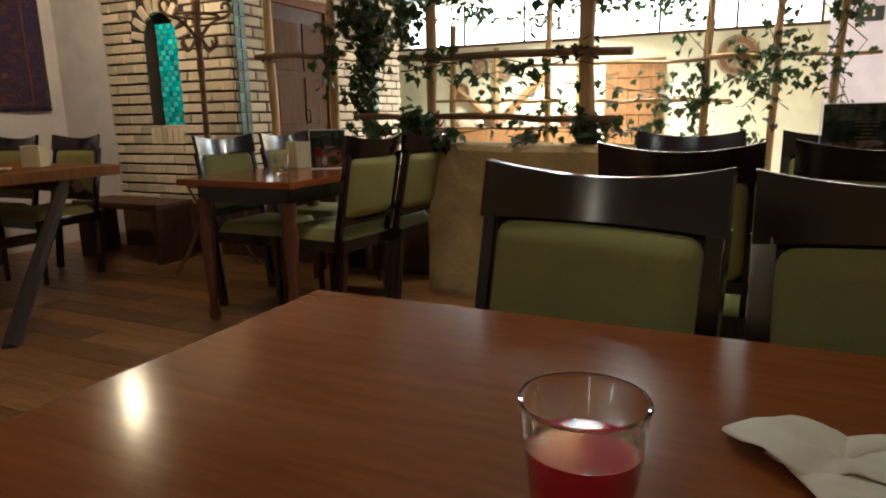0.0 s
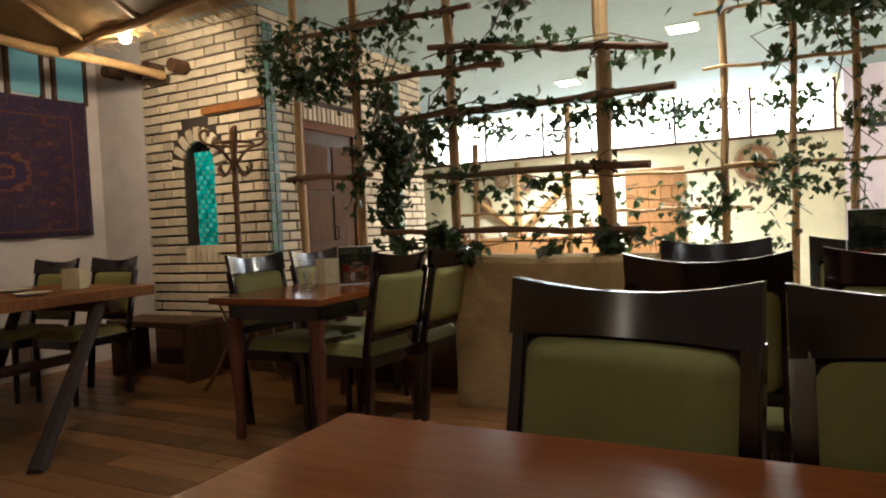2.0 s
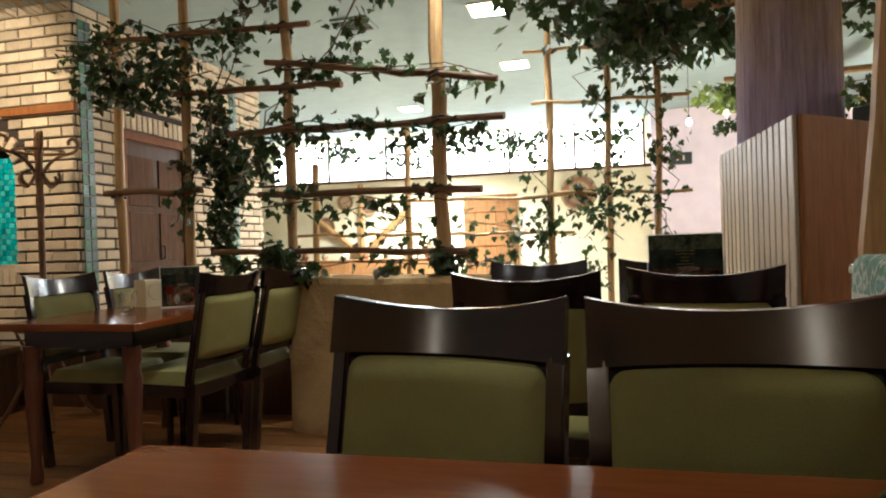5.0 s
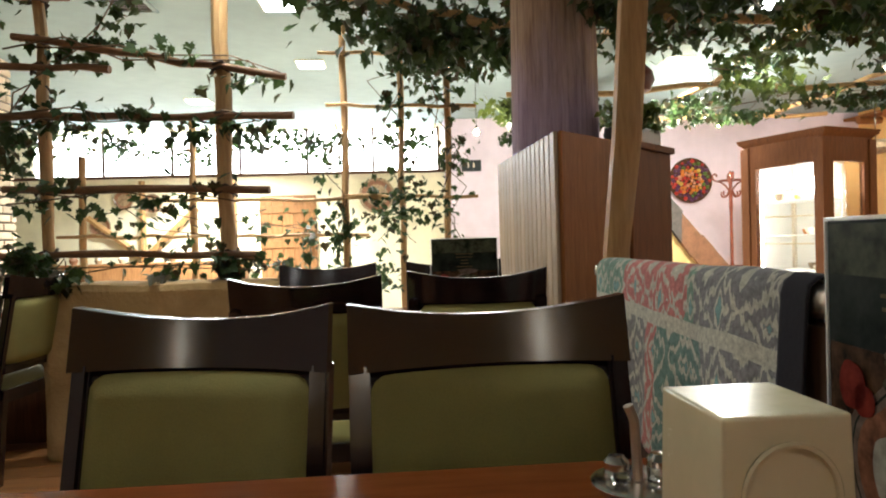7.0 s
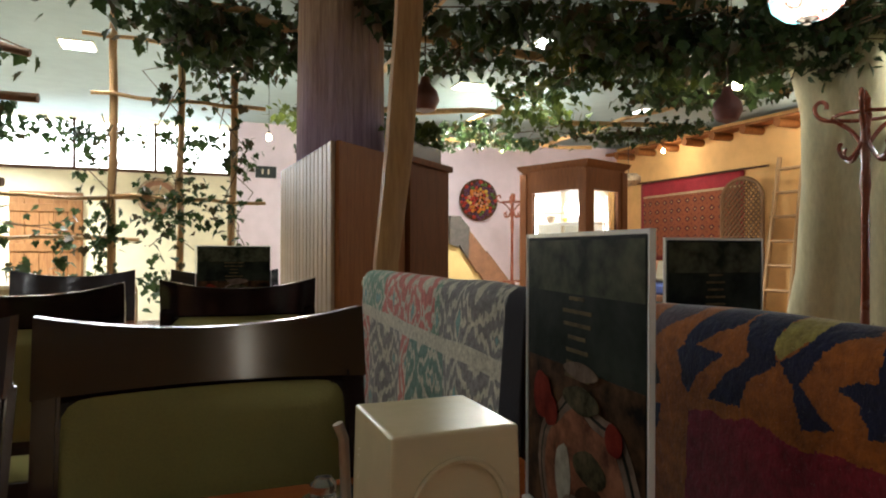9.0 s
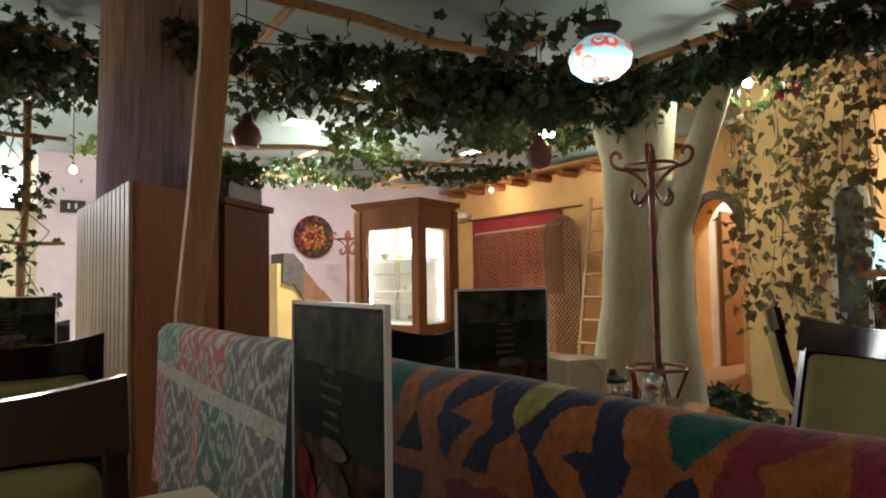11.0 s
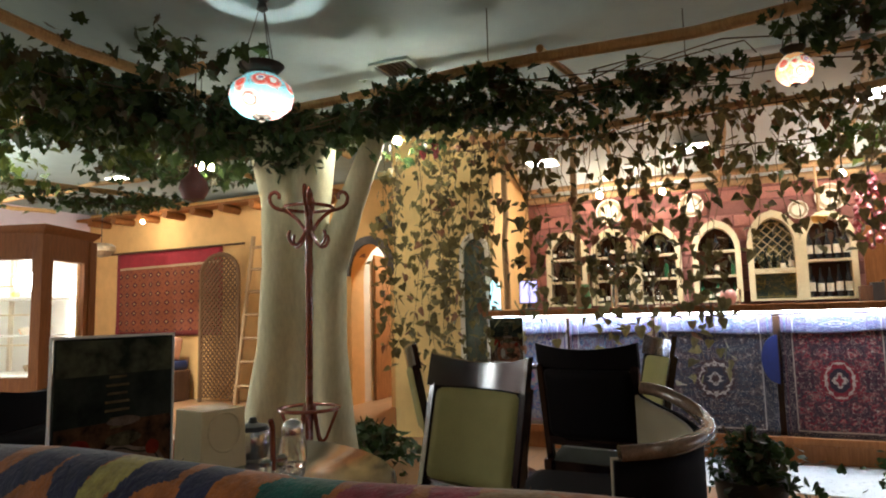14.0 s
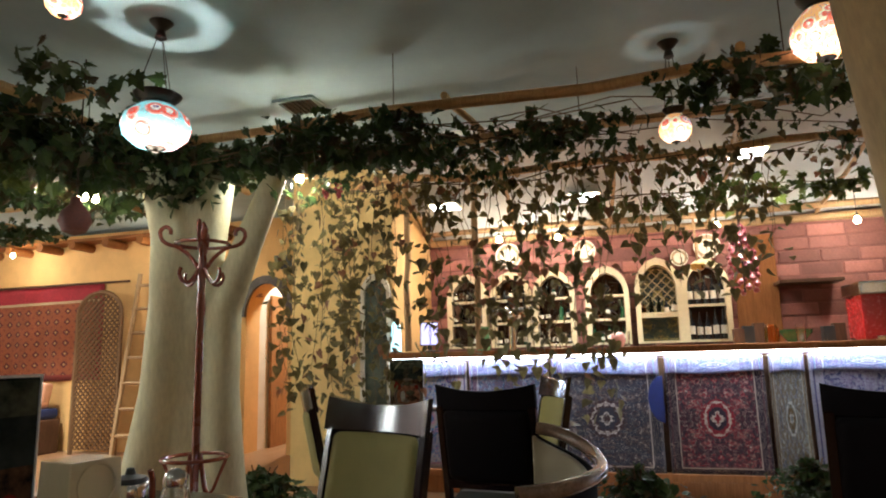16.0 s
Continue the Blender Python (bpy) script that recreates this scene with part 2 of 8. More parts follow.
def leaf_material(name, dark, light, autumn=None, rough=0.45, through=0.3):
    m, nt, p = nodes_of(name)
    g = nt.nodes.new("ShaderNodeNewGeometry")
    r = g.outputs["Random Per Island"]
    p.inputs["Specular IOR Level"].default_value = 0.3
    stops = [(0.0, dark), (0.55, light), (0.8, vary(dark, 1.25))]
    if autumn:
        stops += [(0.86, autumn), (1.0, vary(autumn, 0.6))]
    c = ramp(nt, r, stops)
    f = noise_tex(nt, coords(nt, "Object"), 45, 3)
    c = mix(nt, 0.4, c, ramp(nt, f, [(0.3, vary(dark, 0.7)), (0.7, vary(light, 1.2))]))
    nt.links.new(c, p.inputs["Base Color"])
    p.inputs["Roughness"].default_value = rough
    p.inputs["Transmission Weight"].default_value = 0.0
    p.inputs["Subsurface Weight"].default_value = 0.0
    t = nt.nodes.new("ShaderNodeBsdfTranslucent")
    nt.links.new(c, t.inputs[0])
    ms = nt.nodes.new("ShaderNodeMixShader")
    ms.inputs[0].default_value = through
    out = nt.nodes["Material Output"]
    nt.links.new(p.outputs[0], ms.inputs[1])
    nt.links.new(t.outputs[0], ms.inputs[2])
    nt.links.new(ms.outputs[0], out.inputs[0])
    return m

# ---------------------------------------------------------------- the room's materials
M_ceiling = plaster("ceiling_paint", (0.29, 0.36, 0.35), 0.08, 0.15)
M_yellow = plaster("yellow_plaster", (0.78, 0.56, 0.23), 0.14)
M_pale = plaster("pale_yellow_plaster", (0.80, 0.73, 0.52), 0.12)
M_pink = plaster("pink_plaster", (0.80, 0.68, 0.76), 0.08, 0.35)
M_orange = plaster("orange_plaster", (0.72, 0.42, 0.15), 0.14)
M_grey = plaster("lilac_grey_plaster", (0.64, 0.56, 0.53), 0.15)
M_mortar = plaster("dark_mortar", (0.045, 0.030, 0.022), 0.2)
M_brick = surface("buff_brick", (0.60, 0.48, 0.34), 0.85, grain=55, stain=6, amount=0.22, relief=0.5, rand=0.3)
M_redbrick = surface("red_painted_brick", (0.37, 0.145, 0.115), 0.8, grain=55, stain=5, amount=0.25, relief=0.4, rand=0.5)
M_espresso = wood("espresso_wood", (0.007, 0.004, 0.005), (0.018, 0.008, 0.009), 0.18, along=0, coat=0.6)
M_green = surface("olive_upholstery", (0.25, 0.22, 0.066), 0.8, grain=260, stain=7, amount=0.14, relief=0.35)
M_table = wood("red_brown_table", (0.19, 0.050, 0.012), (0.25, 0.070, 0.019), 0.17, along=0, scale=0.6, coat=0.05, smudge=0.05)
M_table.node_tree.nodes["Principled BSDF"].inputs["Specular IOR Level"].default_value = 0.32
M_oak = wood("brown_oak", (0.20, 0.068, 0.017), (0.36, 0.140, 0.040), 0.6, along=2, coat=0.0, rand=0.2)
M_brownboard = wood("red_brown_board", (0.105, 0.034, 0.011), (0.19, 0.068, 0.023), 0.65, along=2, coat=0.0)
M_darkoak = wood("dark_oak", (0.05, 0.023, 0.012), (0.11, 0.052, 0.025), 0.65, along=2, coat=0.1)
M_bamboo = wood("bamboo_pole", (0.30, 0.17, 0.07), (0.52, 0.33, 0.15), 0.55, along=2, coat=0.05)


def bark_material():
    """Fibrous tan-brown bark, a lilac glow of light painted into its lower part."""
    m, nt, p = nodes_of("lilac_lit_bark")
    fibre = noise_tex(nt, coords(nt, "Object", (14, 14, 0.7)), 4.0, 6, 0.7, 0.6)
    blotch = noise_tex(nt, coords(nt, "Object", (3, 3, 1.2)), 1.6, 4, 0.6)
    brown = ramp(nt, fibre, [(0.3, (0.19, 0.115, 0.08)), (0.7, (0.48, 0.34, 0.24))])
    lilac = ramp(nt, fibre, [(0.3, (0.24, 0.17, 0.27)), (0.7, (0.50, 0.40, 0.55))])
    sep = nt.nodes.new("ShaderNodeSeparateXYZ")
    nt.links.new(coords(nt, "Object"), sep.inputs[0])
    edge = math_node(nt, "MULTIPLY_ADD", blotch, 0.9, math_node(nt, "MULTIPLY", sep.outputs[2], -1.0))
    glow_mask = ramp(nt, math_node(nt, "ADD", edge, 1.75), [(0.15, (0, 0, 0)), (0.6, (0.85, 0.85, 0.85))])
    nt.links.new(mix(nt, glow_mask, brown, lilac), p.inputs["Base Color"])
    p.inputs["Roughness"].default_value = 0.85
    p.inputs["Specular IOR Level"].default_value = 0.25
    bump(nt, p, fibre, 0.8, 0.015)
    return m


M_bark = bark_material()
M_whitebark = surface("pale_painted_trunk", (0.56, 0.53, 0.34), 0.75, grain=30, stain=2.5, amount=0.22, relief=0.3, stretch=(2, 2, 0.6))
M_black = surface("black_plastic", (0.02, 0.02, 0.02), 0.4, amount=0.2, relief=0.05)
M_chrome = surface("polished_steel", (0.72, 0.70, 0.66), 0.18, metal=1.0, grain=120, amount=0.06, relief=0.02)
M_bronze = surface("dark_bronze", (0.05, 0.04, 0.03), 0.35, metal=0.8, amount=0.2)
M_stem = surface("vine_stem", (0.10, 0.062, 0.03), 0.85, amount=0.3)
M_leaf = leaf_material("ivy_leaf", (0.014, 0.028, 0.009), (0.052, 0.082, 0.022), (0.075, 0.035, 0.018))
# Lighter green; on vines near lamps the lamplight is in this colour.
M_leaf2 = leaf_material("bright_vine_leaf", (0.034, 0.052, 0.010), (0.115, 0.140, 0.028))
M_leaf3 = leaf_material("reddish_vine_leaf", (0.065, 0.055, 0.021), (0.185, 0.150, 0.056), (0.31, 0.11, 0.068), through=0.42)
M_darkpole = wood("dark_pole", (0.10, 0.05, 0.025), (0.24, 0.13, 0.065), 0.6, along=0, coat=0.0)
M_carved = wood("carved_door_panel", (0.04, 0.018, 0.009), (0.14, 0.062, 0.026), 0.75, along=2, coat=0.0)
M_bentwood = wood("red_brown_bentwood", (0.13, 0.028, 0.014), (0.25, 0.062, 0.03), 0.25, along=2, coat=0.5)
M_door = wood("brown_door_wood", (0.20, 0.085, 0.03), (0.38, 0.19, 0.075), 0.5, along=2, coat=0.05, rand=0.2)
M_cab = wood("cabinet_wood", (0.10, 0.032, 0.009), (0.19, 0.068, 0.020), 0.6, along=2, coat=0.0)
M_lattice = wood("pale_lattice_wood", (0.28, 0.16, 0.075), (0.44, 0.28, 0.14), 0.6, along=2, coat=0.0)
M_ceramic = surface("painted_ceramic", (0.34, 0.24, 0.14), 0.35, grain=50, stain=18, amount=0.5, coat=0.4)
M_rimclay = surface("brown_clay", (0.24, 0.11, 0.055), 0.6, grain=40, stain=9, amount=0.35)
M_stone = surface("dark_stone", (0.10, 0.085, 0.075), 0.8, grain=30, stain=8, amount=0.4, relief=0.6)
M_paleplaster = plaster("pale_plaster", (0.70, 0.62, 0.48), 0.15)
M_timberbark = surface("pale_trunk_bark", (0.42, 0.30, 0.14), 0.7, grain=25, stain=3, amount=0.25, relief=0.5, stretch=(3, 3, 0.6))
M_rope = surface("dark_rope", (0.05, 0.03, 0.018), 0.9, amount=0.3, grain=90)
M_panel = glow("lamp_panel_glow", (1.0, 0.95, 0.86), 14)
M_bulb = glow("warm_bulb", (1.0, 0.72, 0.36), 60)
M_creamwood = surface("cream_painted_wood", (0.62, 0.50, 0.30), 0.5, amount=0.12)
M_paper = surface("white_paper", (0.68, 0.59, 0.45), 0.9, amount=0.04, relief=0.1)
M_white = surface("white_plastic", (0.80, 0.74, 0.55), 0.35, amount=0.04, relief=0.02)


def floor_material():
    """Worn brown boards, with lighter streaks."""
    m, nt, p = nodes_of("worn_floor_boards")
    v = coords(nt, "Object")
    br = nt.nodes.new("ShaderNodeTexBrick")
    br.offset, br.inputs["Scale"].default_value = 0.5, 1.0
    br.inputs["Brick Width"].default_value, br.inputs["Row Height"].default_value = 1.2, 0.15
    br.inputs["Mortar Size"].default_value = 0.003
    br.inputs["Color1"].default_value, br.inputs["Color2"].default_value = (0.21, 0.095, 0.035, 1), (0.30, 0.15, 0.06, 1)
    br.inputs["Mortar"].default_value = (0.05, 0.025, 0.01, 1)
    nt.links.new(v, br.inputs["Vector"])
    s = noise_tex(nt, coords(nt, "Object", (2, 16, 1)), 2.0, 6, 0.6, 0.5)
    c = mix(nt, 0.45, br.outputs[0], ramp(nt, s, [(0.3, (0.12, 0.05, 0.02)), (0.7, (0.38, 0.20, 0.085))]))
    nt.links.new(c, p.inputs["Base Color"])
    nt.links.new(math_node(nt, "MULTIPLY_ADD", s, 0.3, 0.22), p.inputs["Roughness"])
    bump(nt, p, s, 0.15, 0.004)
    return m


M_floor = floor_material()

# ---------------------------------------------------------------- large structure
def struct(name, bm, mat, label, category):
    return single(name, bm, mat, label, category, kind="structure", smooth=False)


floor = struct("floor", B(-7.6, -4.6, -0.1, 9.2, 11, 0), M_floor, "worn brown wooden board floor", "floor")
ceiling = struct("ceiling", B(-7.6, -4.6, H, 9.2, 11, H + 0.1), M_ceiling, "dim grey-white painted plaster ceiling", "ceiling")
wall_far = struct("wall_far", B(-7.6, YB, 0, 0.85, YB + 0.25, 2.04), M_pale, "pale yellow plaster wall under a lit clerestory", "wall")
struct("wall_far_top", B(-7.6, YB + 0.25, 2.04, 0.85, YB + 0.45, H), M_pale, "pale yellow plaster behind the clerestory glow", "wall")
struct("trim_ledge", B(-7.6, YB - 0.05, 2.04, 0.85, YB + 0.25, 2.08, bevel=0.008), M_darkoak, "dark wooden ledge along the wall top", "ledge")
wall_pink = struct("wall_pink", B(0.85, YB - 0.1, 0, XO, YB + 0.45, H), M_pink, "pale pink plaster wall", "wall")
wall_left = struct("wall_left", B(XL - 0.2, -4.6, 0, XL, 3.7, H), M_grey, "shaded lilac-grey plaster wall", "wall")
wall_left_far = struct("wall_left_far", B(-7.6, 3.7, 0, -7.4, 11, H), M_pale, "pale yellow plaster side wall", "wall")
wall_behind = struct("wall_behind", B(XL, -4.6, 0, 9.2, -4.4, H), M_orange, "orange plaster wall", "wall")
wall_bar = struct("wall_bar", B(6.75, -4.4, 0, 6.95, 2.75, H), M_redbrick, "red painted brick wall behind the bar", "wall")


# boards on the part of the floor that lies open
def boards():
    me = {}
    rng = random.Random(3)
    m2 = wood("floor_board", (0.17, 0.062, 0.018), (0.40, 0.185, 0.065), 0.34, along=0, scale=0.5, coat=0.1, rand=0.45)
    for row in range(26):
        x = -5.25 - rng.uniform(0, 1.1)
        while x < 0.8:
            n = rng.choice((1.0, 1.2, 1.4))
            a, b = max(x, -5.28), min(x + n, 0.9)
            if b - a > 0.1:
                key = round(b - a, 2)
                if key not in me:
                    me[key] = finish(B(0, 0, 0, key - 0.004, 0.146, 0.006, bevel=0.0015, seg=1), "board", m2, False)
                o = new("board", me[key])
                o.parent = floor
                o.location = (a, -0.2 + row * 0.15, 0.0)
            x += n

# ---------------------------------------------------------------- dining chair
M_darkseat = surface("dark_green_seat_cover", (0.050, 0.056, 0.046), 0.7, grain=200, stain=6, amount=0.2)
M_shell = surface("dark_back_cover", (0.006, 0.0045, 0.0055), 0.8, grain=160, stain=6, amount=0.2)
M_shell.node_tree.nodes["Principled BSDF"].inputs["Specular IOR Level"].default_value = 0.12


def chair_model(shell=False):
    c = thing("dining_chair", "dark-stained wooden dining chair with a dark covered back and green seat" if shell else "dark-stained wooden dining chair with an olive-green padded back", "chair", group="dining chairs")
    w, tilt = 0.225, 0.10

    def back_y(z):
        return -0.20 - tilt * max(0.0, z - 0.44) / 0.5

    for s in (-1, 1):
        part("rear_leg", prism(bmesh.new(), [(s * w, 0), (s * (w - 0.035), 0), (s * (w - 0.032), 0.44), (s * w, 0.44)], -0.018, 0.018,
             Matrix(((1, 0, 0, 0), (0, 1, -0.10, -0.19), (0, 0, 1, 0), (0, 0, 0, 1)))), M_espresso, c)
        part("front_leg", T([(s * 0.19, 0.20, 0), (s * 0.195, 0.195, 0.42)], [0.016, 0.022], 8), M_espresso, c)
        part("side_rail", B(s * 0.205 - 0.011, -0.20, 0.37, s * 0.205 + 0.011, 0.20, 0.43, bevel=0.004), M_espresso, c)
    part("front_rail", B(-0.19, 0.185, 0.37, 0.19, 0.207, 0.43, bevel=0.004), M_espresso, c)
    part("rear_rail", B(-0.19, -0.225, 0.37, 0.19, -0.203, 0.43, bevel=0.004), M_espresso, c)

    def seat(u, v):
        x, y = (u - 0.5) * 0.43, (v - 0.5) * 0.42
        e = min(1.0, 9 * min(u, 1 - u, v, 1 - v))
        return (x, y, 0.43 + 0.055 * e ** 0.5)
    bm = grid_sheet(10, 10, seat)
    lo = bmesh.ops.extrude_face_region(bm, geom=bm.faces[:])
    for g in lo["geom"]:
        if isinstance(g, bmesh.types.BMVert):
            g.co.z = 0.428
    part("seat", bm, M_darkseat if shell else M_green, c, "dark padded seat" if shell else "olive-green padded seat")

    # curved top rail: hollow towards the sitter, its upper edge sweeping up at the ends
    def rail(front):
        def fn(u, v):
            x = (u - 0.5) * 0.45
            k = (2 * u - 1) ** 2
            z0, z1 = 0.846, 0.925 + 0.028 * k
            z = z0 + (z1 - z0) * v
            return (x, back_y(z) - 0.018 + 0.045 * k - 0.045 + (0.024 if front else 0) + 0.018, z)
        return fn
    bm = bmesh.new()
    nu, nv = 14, 5
    sides = []
    for fr in (False, True):
        fn = rail(fr)
        sides.append([[bm.verts.new(fn(i / nu, j / nv)) for i in range(nu + 1)] for j in range(nv + 1)])
    for g in sides:
        for j in range(nv):
            for i in range(nu):
                bm.faces.new((g[j][i], g[j][i + 1], g[j + 1][i + 1], g[j + 1][i]))
    a, b = sides
    for i in range(nu):
        bm.faces.new((a[0][i], a[0][i + 1], b[0][i + 1], b[0][i]))
        bm.faces.new((a[nv][i], a[nv][i + 1], b[nv][i + 1], b[nv][i]))
    for j in range(nv):
        bm.faces.new((a[j][0], a[j + 1][0], b[j + 1][0], b[j][0]))
        bm.faces.new((a[j][nu], a[j + 1][nu], b[j + 1][nu], b[j][nu]))
    es = [e for e in bm.edges if e.calc_face_angle(0) > 0.9]
    bmesh.ops.bevel(bm, geom=es, offset=0.006, segments=2, affect="EDGES")
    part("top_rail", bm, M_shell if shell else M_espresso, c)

    # padded panel with rounded corners, seen from both sides
    def pad(u, v, s):
        x, z = (u - 0.5) * 0.385, 0.545 + 0.295 * v
        du, dv = min(u, 1 - u) * 0.385, min(v, 1 - v) * 0.295
        r = 0.03
        if du < r and dv < r:
            d = math.hypot(r - du, r - dv)
            if d > r:
                x -= math.copysign((r - du) * (1 - r / d), u - 0.5) * -1 * -1
                z -= math.copysign((r - dv) * (1 - r / d), v - 0.5)
        e = min(1.0, min(du, dv) / 0.03)
        k = (2 * u - 1) ** 2
        return (x, back_y(z) - 0.03 + 0.030 * k + s * (0.006 + 0.017 * math.sqrt(max(0, 1 - (1 - e) ** 2))), z)
    bm = bmesh.new()
    nu, nv = 18, 14
    g2 = []
    for s in (-1, 1):
        g = [[bm.verts.new(pad(i / nu, j / nv, s)) for i in range(nu + 1)] for j in range(nv + 1)]
        g2.append(g)
        for j in range(nv):
            for i in range(nu):
                bm.faces.new((g[j][i], g[j][i + 1], g[j + 1][i + 1], g[j + 1][i]))
    rim = [[g[0][i] for i in range(nu)] + [g[j][nu] for j in range(nv)] + [g[nv][i] for i in range(nu, 0, -1)] + [g[j][0] for j in range(nv, 0, -1)] for g in g2]
    for k in range(len(rim[0])):
        bm.faces.new((rim[0][k], rim[0][k - 1], rim[1][k - 1], rim[1][k]))
    pd = part("back_pad", bm, M_green, c, "olive-green upholstered back panel")
    def board(u, v):
        x, z = (u - 0.5) * 0.43, 0.53 + 0.325 * v
        return (x, back_y(z) - 0.03 + 0.030 * (x / 0.1925) ** 2, z)
    thicken(part("back_board", grid_sheet(14, 6, board), M_espresso, c), 0.012)

    def cover(u, v):
        x, y, z = pad(u, v, -1)
        return (x * 1.01, y - 0.006, z + 0.004 * (v - 0.5))
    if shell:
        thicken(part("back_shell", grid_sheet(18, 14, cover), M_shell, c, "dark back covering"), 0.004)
    edge = []
    for k in range(33):
        a = 2 * math.pi * k / 32
        x = 0.188 * math.copysign(min(1, abs(math.cos(a)) * 1.25), math.cos(a))
        z = 0.6925 + 0.144 * math.copysign(min(1, abs(math.sin(a)) * 1.25), math.sin(a))
        edge.append((x, back_y(z) - 0.03 + 0.030 * (x / 0.1925) ** 2 - 0.006, z))
    part("piping", T(edge, 0.0035, 6), M_green, pd)
    for s in (-1, 1):
        x0, x1 = sorted((s * (w - 0.033), s * w))
        bm = bmesh.new()
        prism(bm, [(x0, 0.43), (x1, 0.43), (x1, 0.86), (x0, 0.86)], -0.030, 0.006, Matrix(((1, 0, 0, 0), (0, 1, -0.2, -0.112 + 0.009), (0, 0, 1, 0), (0, 0, 0, 1))))
        bmesh.ops.bevel(bm, geom=bm.edges[:], offset=0.005, segments=2, affect="EDGES")
        part("stile", bm, M_espresso, c)
    part("lower_rail", B(-0.2, back_y(0.5) - 0.03, 0.505, 0.2, back_y(0.5) - 0.008, 0.545, bevel=0.004), M_espresso, c)
    return c


chair, covered = chair_model(), chair_model(True)
# (x, y, turn): a chair at turn 0 faces +y; its back is at -y
CHAIRS = [(-0.288, 0.84, 168), (0.255, 0.768, 182), (-0.17, 2.24, 0), (0.38, 2.38, -4), (-0.22, 2.78, 180), (0.36, 2.76, 178),
          (-2.42, 2.83, -90), (-2.40, 3.34, -90), (-1.97, 2.82, 84), (-1.88, 3.22, 86),
          (-4.72, 2.62, 185), (-4.22, 2.72, 182),
          (2.065, 0.924, 66), (3.41, 0.59, -98), (3.31, 1.22, 208), (3.79, 0.67, 24), (3.11, -0.88, -102), (1.25, 1.88, 29)]
for k, (x, y, a) in enumerate(CHAIRS):
    if k == 0:
        chair.matrix_basis = pose(x, y, 0, 0, 0, a)
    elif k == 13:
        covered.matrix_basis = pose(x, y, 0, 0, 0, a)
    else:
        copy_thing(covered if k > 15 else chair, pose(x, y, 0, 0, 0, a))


# ---------------------------------------------------------------- tables
M_turned = wood("red_brown_turned_wood", (0.07, 0.02, 0.012), (0.14, 0.045, 0.024), 0.35, along=2, coat=0.2)


def dining_table(x0, y0, x1, y1, label, leg=0.035, turned=False, m=None):
    t = thing("dining_table", label, "table", m, group="dining tables")
    part("tabletop", B(x0, y0, 0.715, x1, y1, 0.75, bevel=0.008), M_table, t)
    part("apron", B(x0 + 0.07, y0 + 0.07, 0.63, x1 - 0.07, y1 - 0.07, 0.715), M_espresso, t)
    for x in (x0 + 0.09, x1 - 0.09):
        for y in (y0 + 0.09, y1 - 0.09):
            if turned:
                bm = L([(0.0, 0), (0.026, 0), (0.03, 0.03), (0.022, 0.1), (0.034, 0.35), (0.042, 0.5), (0.03, 0.55), (0.04, 0.58), (0.04, 0.64), (0, 0.64)], 12, (x, y, 0))
            else:
                bm = B(x - leg, y - leg, 0, x + leg, y + leg, 0.64, bevel=0.006)
            part("leg", bm, M_turned if turned else M_espresso, t)
    return t


dining_table(-0.65, 0.04, 0.655, 0.87, "glossy red-brown wooden dining table by the draped partition")
dining_table(-0.55, 2.36, 0.62, 2.92, "dark wooden dining table with a standing menu on it")
dining_table(-2.57, 2.33, -1.86, 3.42, "red-brown wooden table with turned legs", turned=True)


def round_table(x, y, r):
    t = thing("round_table", "dark polished round table beyond the draped partition", "table", pose(x, y, 0), group="dining tables")
    part("tabletop", L([(0, 0.72), (r - 0.02, 0.72), (r, 0.73), (r, 0.742), (r - 0.01, 0.75), (0, 0.75)], 48), M_espresso, t)
    part("column", L([(0.0, 0.02), (0.06, 0.02), (0.045, 0.2), (0.05, 0.5), (0.09, 0.72), (0, 0.72)], 16), M_espresso, t)
    part("foot", L([(0, 0), (0.26, 0), (0.25, 0.02), (0.05, 0.05), (0, 0.05)], 24), M_espresso, t)


round_table(1.33, 1.18, 0.54)
round_table(4.55, 1.55, 0.36)


M_trestle = surface("dark_rough_wood", (0.035, 0.017, 0.013), 0.85, amount=0.3, grain=30)


def trestle_table():
    t = thing("trestle_table", "rough plank table on splayed trestle legs", "table")
    for k in range(6):
        x = -4.75 + k * 0.185
        part("plank", B(x, 1.3, 0.70, x + 0.18, 2.86 + 0.01 * (k % 2), 0.765, bevel=0.006), M_oak, t)
    for y in (1.75, 2.55):
        part("leg", T([(-3.72, y, 0.71), (-3.05, y - 0.85, 0.0)], [0.036, 0.04], 8), M_trestle, t)
        part("leg", T([(-4.6, y, 0.71), (-4.9, y - 0.1, 0.0)], [0.036, 0.04], 8), M_trestle, t)
        part("cross_beam", T([(-4.7, y, 0.66), (-3.62, y, 0.66)], 0.04, 8), M_darkoak, t)
    part("stretcher", T([(-4.15, 1.6, 0.3), (-4.15, 2.7, 0.3)], 0.035, 8), M_darkoak, t)
    part("brace", T([(-4.15, 1.75, 0.3), (-3.72, 1.75, 0.66)], 0.035, 8), M_darkoak, t)


trestle_table()


